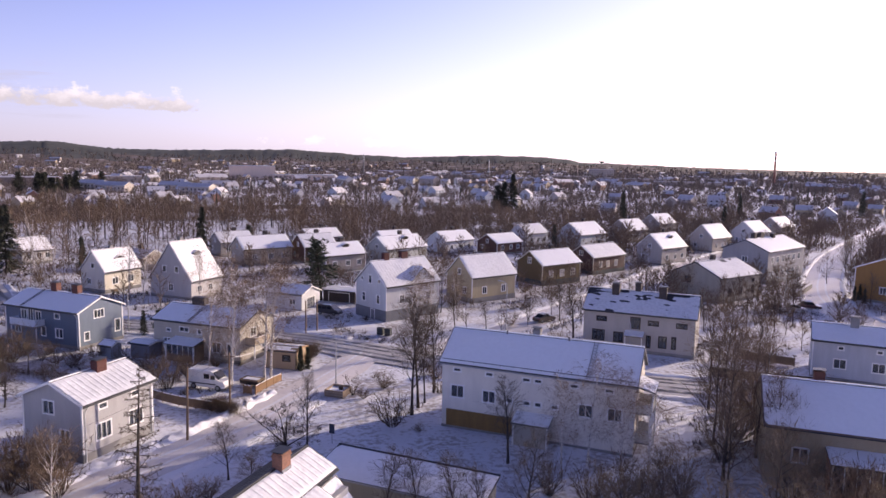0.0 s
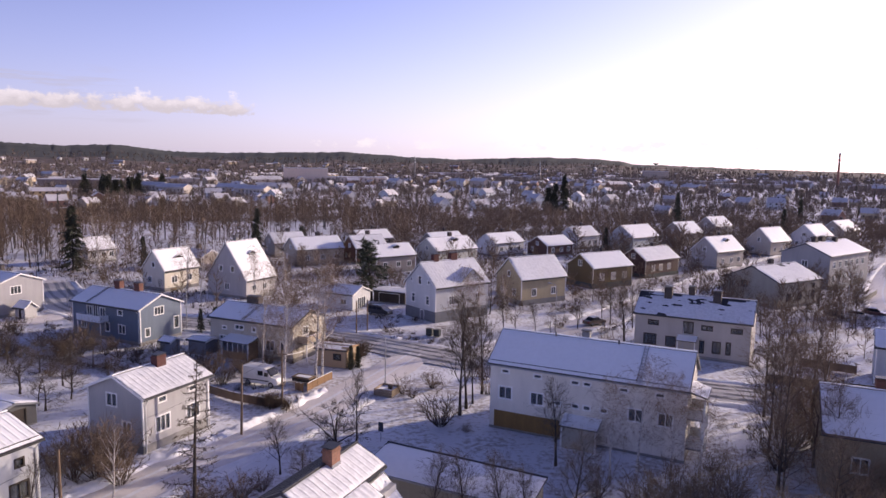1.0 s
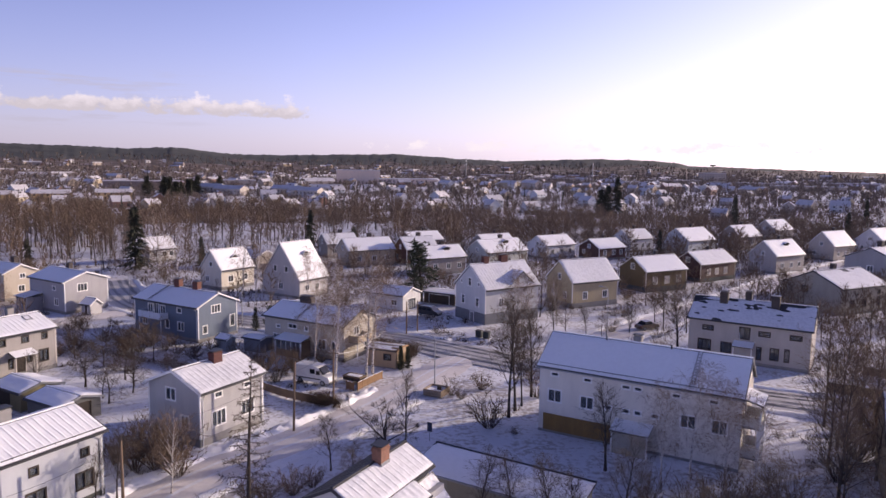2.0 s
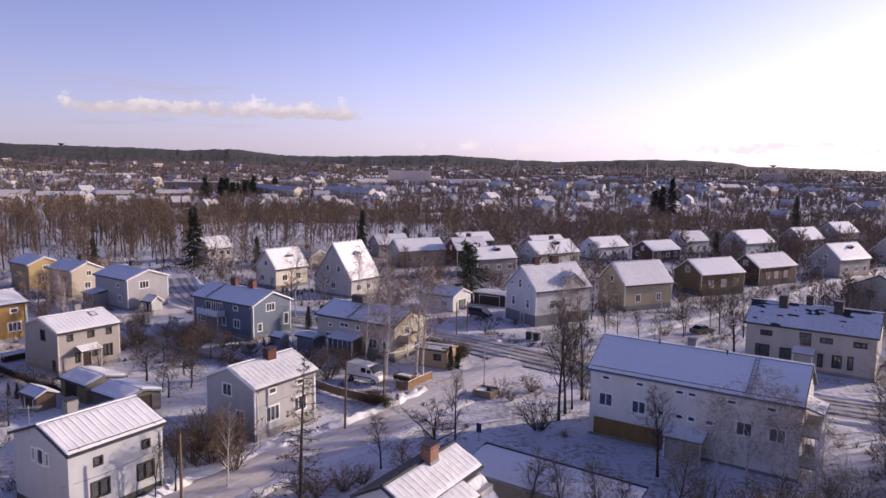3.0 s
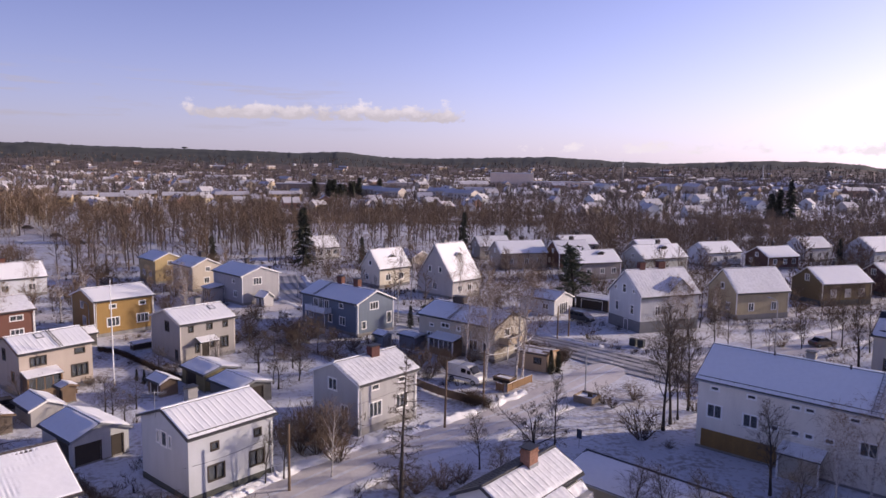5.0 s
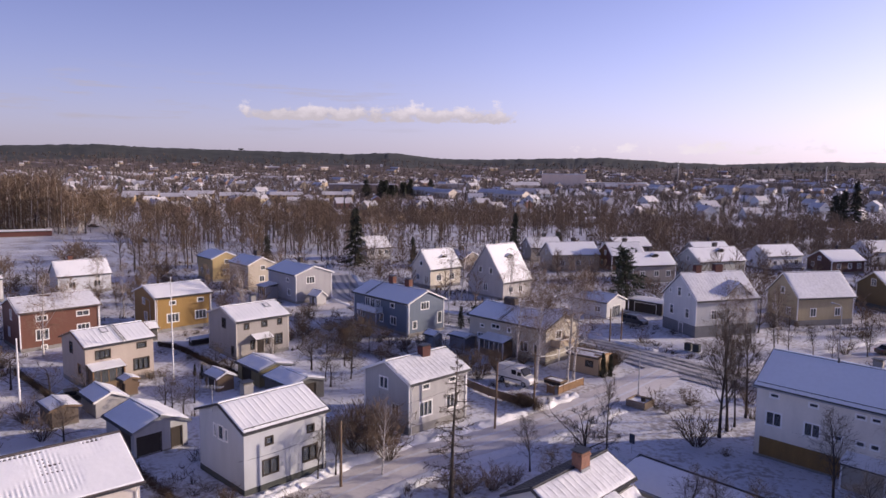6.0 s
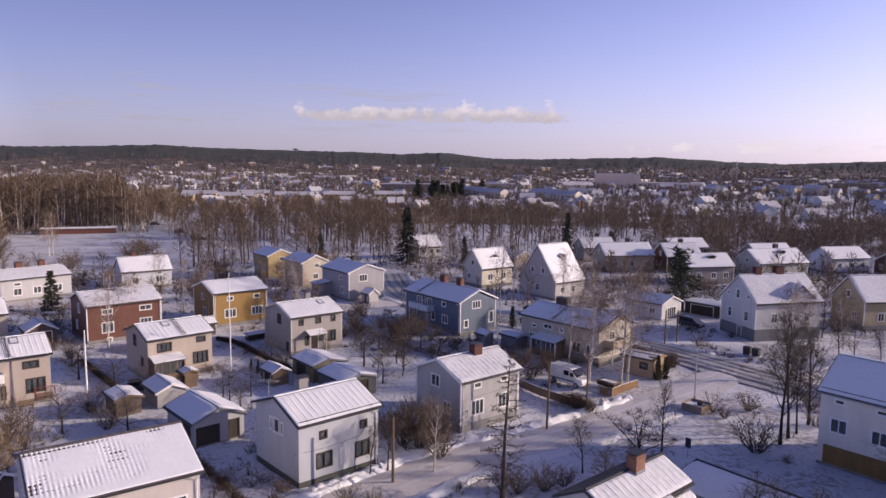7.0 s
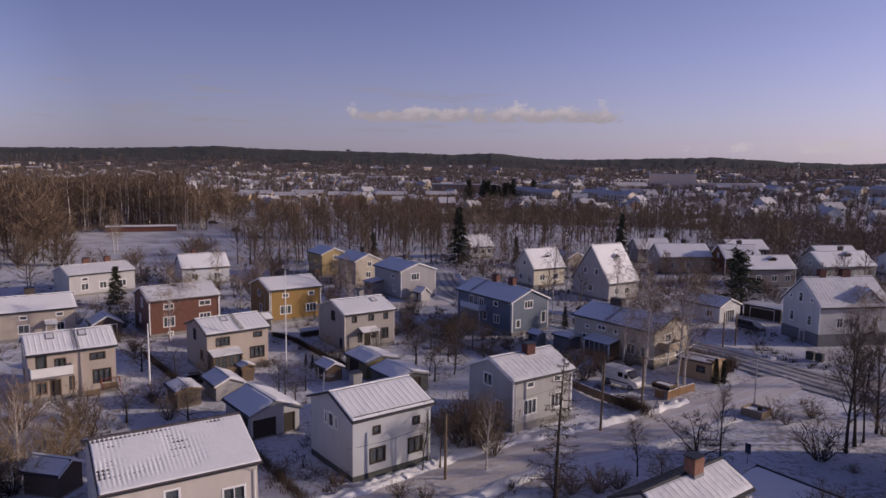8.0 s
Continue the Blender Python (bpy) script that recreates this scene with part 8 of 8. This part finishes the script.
def flagpole(x, y, h, r, label):
    ob = thing("flagpole", at(x, y), label, "flagpole", "flagpoles")
    part("shaft", tube_bm([(0, 0, -0.2), (0, 0, h * 0.6), (0, 0, h)], [r, r * 0.8, r * 0.5], 10), WHITE, ob)
    part("ball", tube_bm([(0, 0, h), (0, 0, h + 0.06), (0, 0, h + 0.14)], [0.05, 0.09, 0.02], 8), WHITE, ob)
    part("foot", boxes((-0.2, 0.2, -0.2, 0.2, -0.1, 0.35), bevel=0.03), CONCRETE, ob)


flagpole(-72.3, 46.6, 8.6, 0.13, "stout white flagpole in a snowy garden")
flagpole(-66.2, 62.4, 13.6, 0.09, "tall thin white flagpole in a snowy garden")

# ---- fences, hedges, walls ----


def fence(pts, h, mat, label, step=2.0, gap=0.0):
    """A board fence: posts and panels of upright boards along a line."""
    ob = thing("fence", at(0, 0), label, "fence")
    line = smooth_line(pts, step)
    for i, p in enumerate(line):
        part("post", boxes((p.x - 0.06, p.x + 0.06, p.y - 0.06, p.y + 0.06, -0.2, h + 0.08)), mat, ob)
        if i + 1 < len(line):
            q = line[i + 1]
            way = (q - p).normalized()
            a_ = math.atan2(way.y, way.x)
            m = pose(p.x, p.y, 0, 0, 0, math.degrees(a_))
            ln = (q - p).length
            n = max(2, int(ln / 0.25))
            outline = []
            for k in range(n):
                u0, u1 = 0.07 + k * (ln - 0.14) / n, 0.07 + (k + 0.84) * (ln - 0.14) / n
                outline += [(u0, -0.045), (u1, -0.045), (u1 + 0.001, -0.02), (0.07 + (k + 1) * (ln - 0.14) / n - 0.001, -0.02)]
            outline += [(ln - 0.07, 0.02), (0.07, 0.02)]
            bm = bmesh.new()
            prism(bm, outline, "z", 0.08, h)
            bmesh.ops.transform(bm, matrix=m, verts=bm.verts)
            pn = part("panel", bm, mat, ob)
            bm = boxes((0.07, ln - 0.07, -0.05, 0.035, h + 0.003, h + 0.06), bevel=0.02)
            bmesh.ops.transform(bm, matrix=m, verts=bm.verts)
            part("snow", bm, ROOF_SNOW, pn, "line of snow on the fence")


fence([(-36.0, 80.0), (-33.8, 78.9), (-29.4, 76.4), (-25.1, 74.9)], 1.05, OLD_WOOD, "weathered brown board fence around a snowy yard")
fence([(-21.9, 80.7), (-21.2, 83.0), (-20.1, 86.0)], 1.0, TIMBER, "short brown timber fence beside the lane")
fence([(-22.4, 80.6), (-23.4, 81.0)], 1.0, TIMBER, "short brown timber fence beside the lane", 1.0)
fence([(36.0, 91.5), (41.7, 89.2), (48.1, 87.6)], 1.3, DARK_WOOD, "dark board fence beside the main road")
fence([(44.0, 100.5), (50.0, 97.0)], 1.2, OLD_WOOD, "grey board fence in a snowy yard")
fence([(77.0, 151.0), (82.0, 157.0), (87.0, 163.5)], 1.2, CONCRETE, "pale fence along the avenue")
fence([(-59.5, 40.6), (-54.2, 43.2)], 1.0, DARK_WOOD, "dark board fence behind the tiled roof")


def hedge(pts, h, wide, label, dense=260, mat=None):
    """A clipped leafless hedge: a mass of upright twigs along a line."""
    rng = np.random.default_rng(int(abs(pts[0][0]) * 10))
    line = smooth_line(pts, 0.5)
    p0, p1, w_ = [], [], []
    for p in line:
        for _ in range(int(dense * 0.5)):
            b_ = np.array([p.x, p.y, 0]) + np.append(rng.normal(size=2) * wide * 0.3, rng.uniform(0, h * 0.6))
            p0.append(b_)
            p1.append(b_ + np.append(rng.normal(size=2) * 0.16, rng.uniform(0.25, 0.5) * h))
            w_.append(0.014)
    vv, ff = slivers(p0, p1, w_, rng)
    tagged(new("hedge", mesh_of("hedge", vv.tolist(), ff, mat or HEDGE)), label, "hedge")


hedge([(-50.5, 42.3), (-48.3, 41.3), (-43.7, 39.5), (-39.0, 37.6)], 1.1, 0.8, "low clipped leafless hedge between two gardens")
hedge([(-82.4, 75.4), (-77.4, 74.8), (-66.1, 70.2), (-61.5, 68.6)], 0.95, 0.5, "low dark hedge around a snowy garden", 520)
hedge([(-88.0, 56.6), (-83.5, 55.0), (-73.9, 51.6), (-70.6, 50.2)], 0.95, 0.5, "low dark hedge between two gardens", 520)
hedge([(-25.6, 75.4), (-22.4, 73.6)], 1.5, 1.6, "thick brown leafless hedge at a garden corner", 900)
hedge([(-19.6, 95.0), (-24.0, 100.5), (-32.0, 105.0)], 2.2, 1.4, "tall brown leafless hedge along the main road", 420)
hedge([(-19.0, 93.0), (-18.2, 97.0)], 2.4, 1.2, "tall brown leafless hedge at the junction", 500)
hedge([(-70.0, 88.5), (-62.0, 89.5), (-52.0, 86.0), (-44.0, 84.0)], 1.2, 1.6, "loose brown hedge between two gardens", 160)


# ---- small things ----
pl = thing("planter", at(-12.2, 81.2, -18), "square wooden planter with a bare sapling in snow", "planter")
for k, (x0, x1, y0, y1) in enumerate(((-1.2, 1.2, -1.2, -1.1), (-1.2, 1.2, 1.1, 1.2), (-1.2, -1.1, -1.095, 1.095), (1.1, 1.2, -1.095, 1.095))):
    for zz in (0.0, 0.29, 0.58):
        part("plank", boxes((x0, x1, y0, y1, zz + 0.01, zz + 0.27), bevel=0.015), plain("grey_planter_wood", (0.29, 0.22, 0.16), 0.85, var=0.3), pl)
part("soil", boxes((-1.09, 1.09, -1.09, 1.09, 0.0, 0.62)), SNOW, pl, "snow-covered soil")
part("stump", tube_bm([(0.35, 0.1, 0.6), (0.35, 0.1, 1.1)], [0.3, 0.26], 10), BARK, pl)
sg = thing("sign", at(-10.6, 66.6, -20), "small dark blue sign on a steel post", "sign")
part("post", tube_bm([(0, 0, -0.2), (0, 0, 1.9)], 0.035, 8), POLE_METAL, sg)
part("board", boxes((-0.28, 0.28, -0.05, 0.0, 1.0, 1.95), bevel=0.01), plain("sign_blue", (0.03, 0.045, 0.08), 0.4), sg)
for dx in (0.0, 1.25):
    bn = thing("waste_bin", at(-9.8 + dx, 110.8 - dx * 0.4, -20), "dark wheeled waste bin with a lid", "waste bin", "bins by the road")
    bm = boxes((-0.5, 0.5, -0.42, 0.42, 0.1, 1.15), bevel=0.05)
    part("body", bm, plain("bin_green", (0.03, 0.04, 0.04), 0.5), bn)
    part("lid", boxes((-0.54, 0.54, -0.46, 0.46, 1.152, 1.24), bevel=0.03), DARK_METAL, bn)
tr = thing("covered_trailer", at(-23.2, 84.0, -20), "low trailer under a snow-covered sheet", "trailer")
part("bed", boxes((-1.3, 1.3, -0.75, 0.75, 0.35, 0.75), bevel=0.04), DARK_WOOD, tr)
part("cover", boxes((-1.36, 1.36, -0.8, 0.8, 0.752, 0.93), bevel=0.08), OLD_WOOD, tr, "brown sheet")
part("snow", boxes((-0.9, 1.1, -0.6, 0.3, 0.931, 0.97), bevel=0.018), WORN_SNOW, tr, "patch of snow on the sheet")
for s in (-0.72, 0.72):
    wheel(tr, 0.0, s, 0.3)


def garden_bench(x, y, ang, label):
    ob = thing("garden_bench", at(x, y, ang), label, "bench")
    for u in (-0.6, 0.6):
        part("leg", boxes((u - 0.05, u + 0.05, -0.3, 0.3, 0, 0.42)), OLD_WOOD, ob)
    for k in range(3):
        part("slat", boxes((-0.8, 0.8, -0.3 + k * 0.2, -0.13 + k * 0.2, 0.425, 0.47)), OLD_WOOD, ob)
    part("back", boxes((-0.8, 0.8, 0.3, 0.35, 0.5, 0.95)), OLD_WOOD, ob)


garden_bench(-76.9, 42.4, 70, "brown wooden bench before a cream house")
garden_bench(-70.0, 59.5, 70, "brown wooden bench before a glazed porch")
garden_bench(-66.5, 141.0, 65, "low wooden bench in the snow before a house")


def swing_seat(x, y, ang):
    ob = thing("garden_swing", at(x, y, ang), "red garden swing with a rounded steel frame", "garden swing")
    red = plain("red_steel", (0.30, 0.05, 0.04), 0.5)
    for u in (-1.0, 1.0):
        part("side_frame", tube_bm([(u, -0.7, 0), (u, -0.3, 1.3), (u, 0.0, 1.7), (u, 0.3, 1.3), (u, 0.7, 0)], 0.04, 6), red, ob)
    part("top_rail", tube_bm([(-1.0, 0, 1.72), (1.0, 0, 1.72)], 0.04, 6), red, ob)
    part("seat", boxes((-0.8, 0.8, -0.3, 0.2, 0.45, 0.55), bevel=0.03), OLD_WOOD, ob)
    part("backrest", boxes((-0.8, 0.8, 0.2, 0.27, 0.56, 1.05), bevel=0.02), OLD_WOOD, ob)


swing_seat(-77.6, 45.0, 68)
# television aerial on the white house
ae = thing("aerial", at(-42.6, 44.0, 20), "grey rooftop television aerial with many rods", "aerial")
part("mast", tube_bm([(0, 0, 6.2), (0, 0, 8.6)], 0.03, 6), POLE_METAL, ae)
part("boom", tube_bm([(-0.9, 0, 8.4), (1.0, 0, 8.4)], 0.02, 6), POLE_METAL, ae)
for k in range(8):
    part("rod", tube_bm([(-0.8 + k * 0.24, -0.45, 8.4), (-0.8 + k * 0.24, 0.45, 8.4)], 0.012, 5), POLE_METAL, ae)
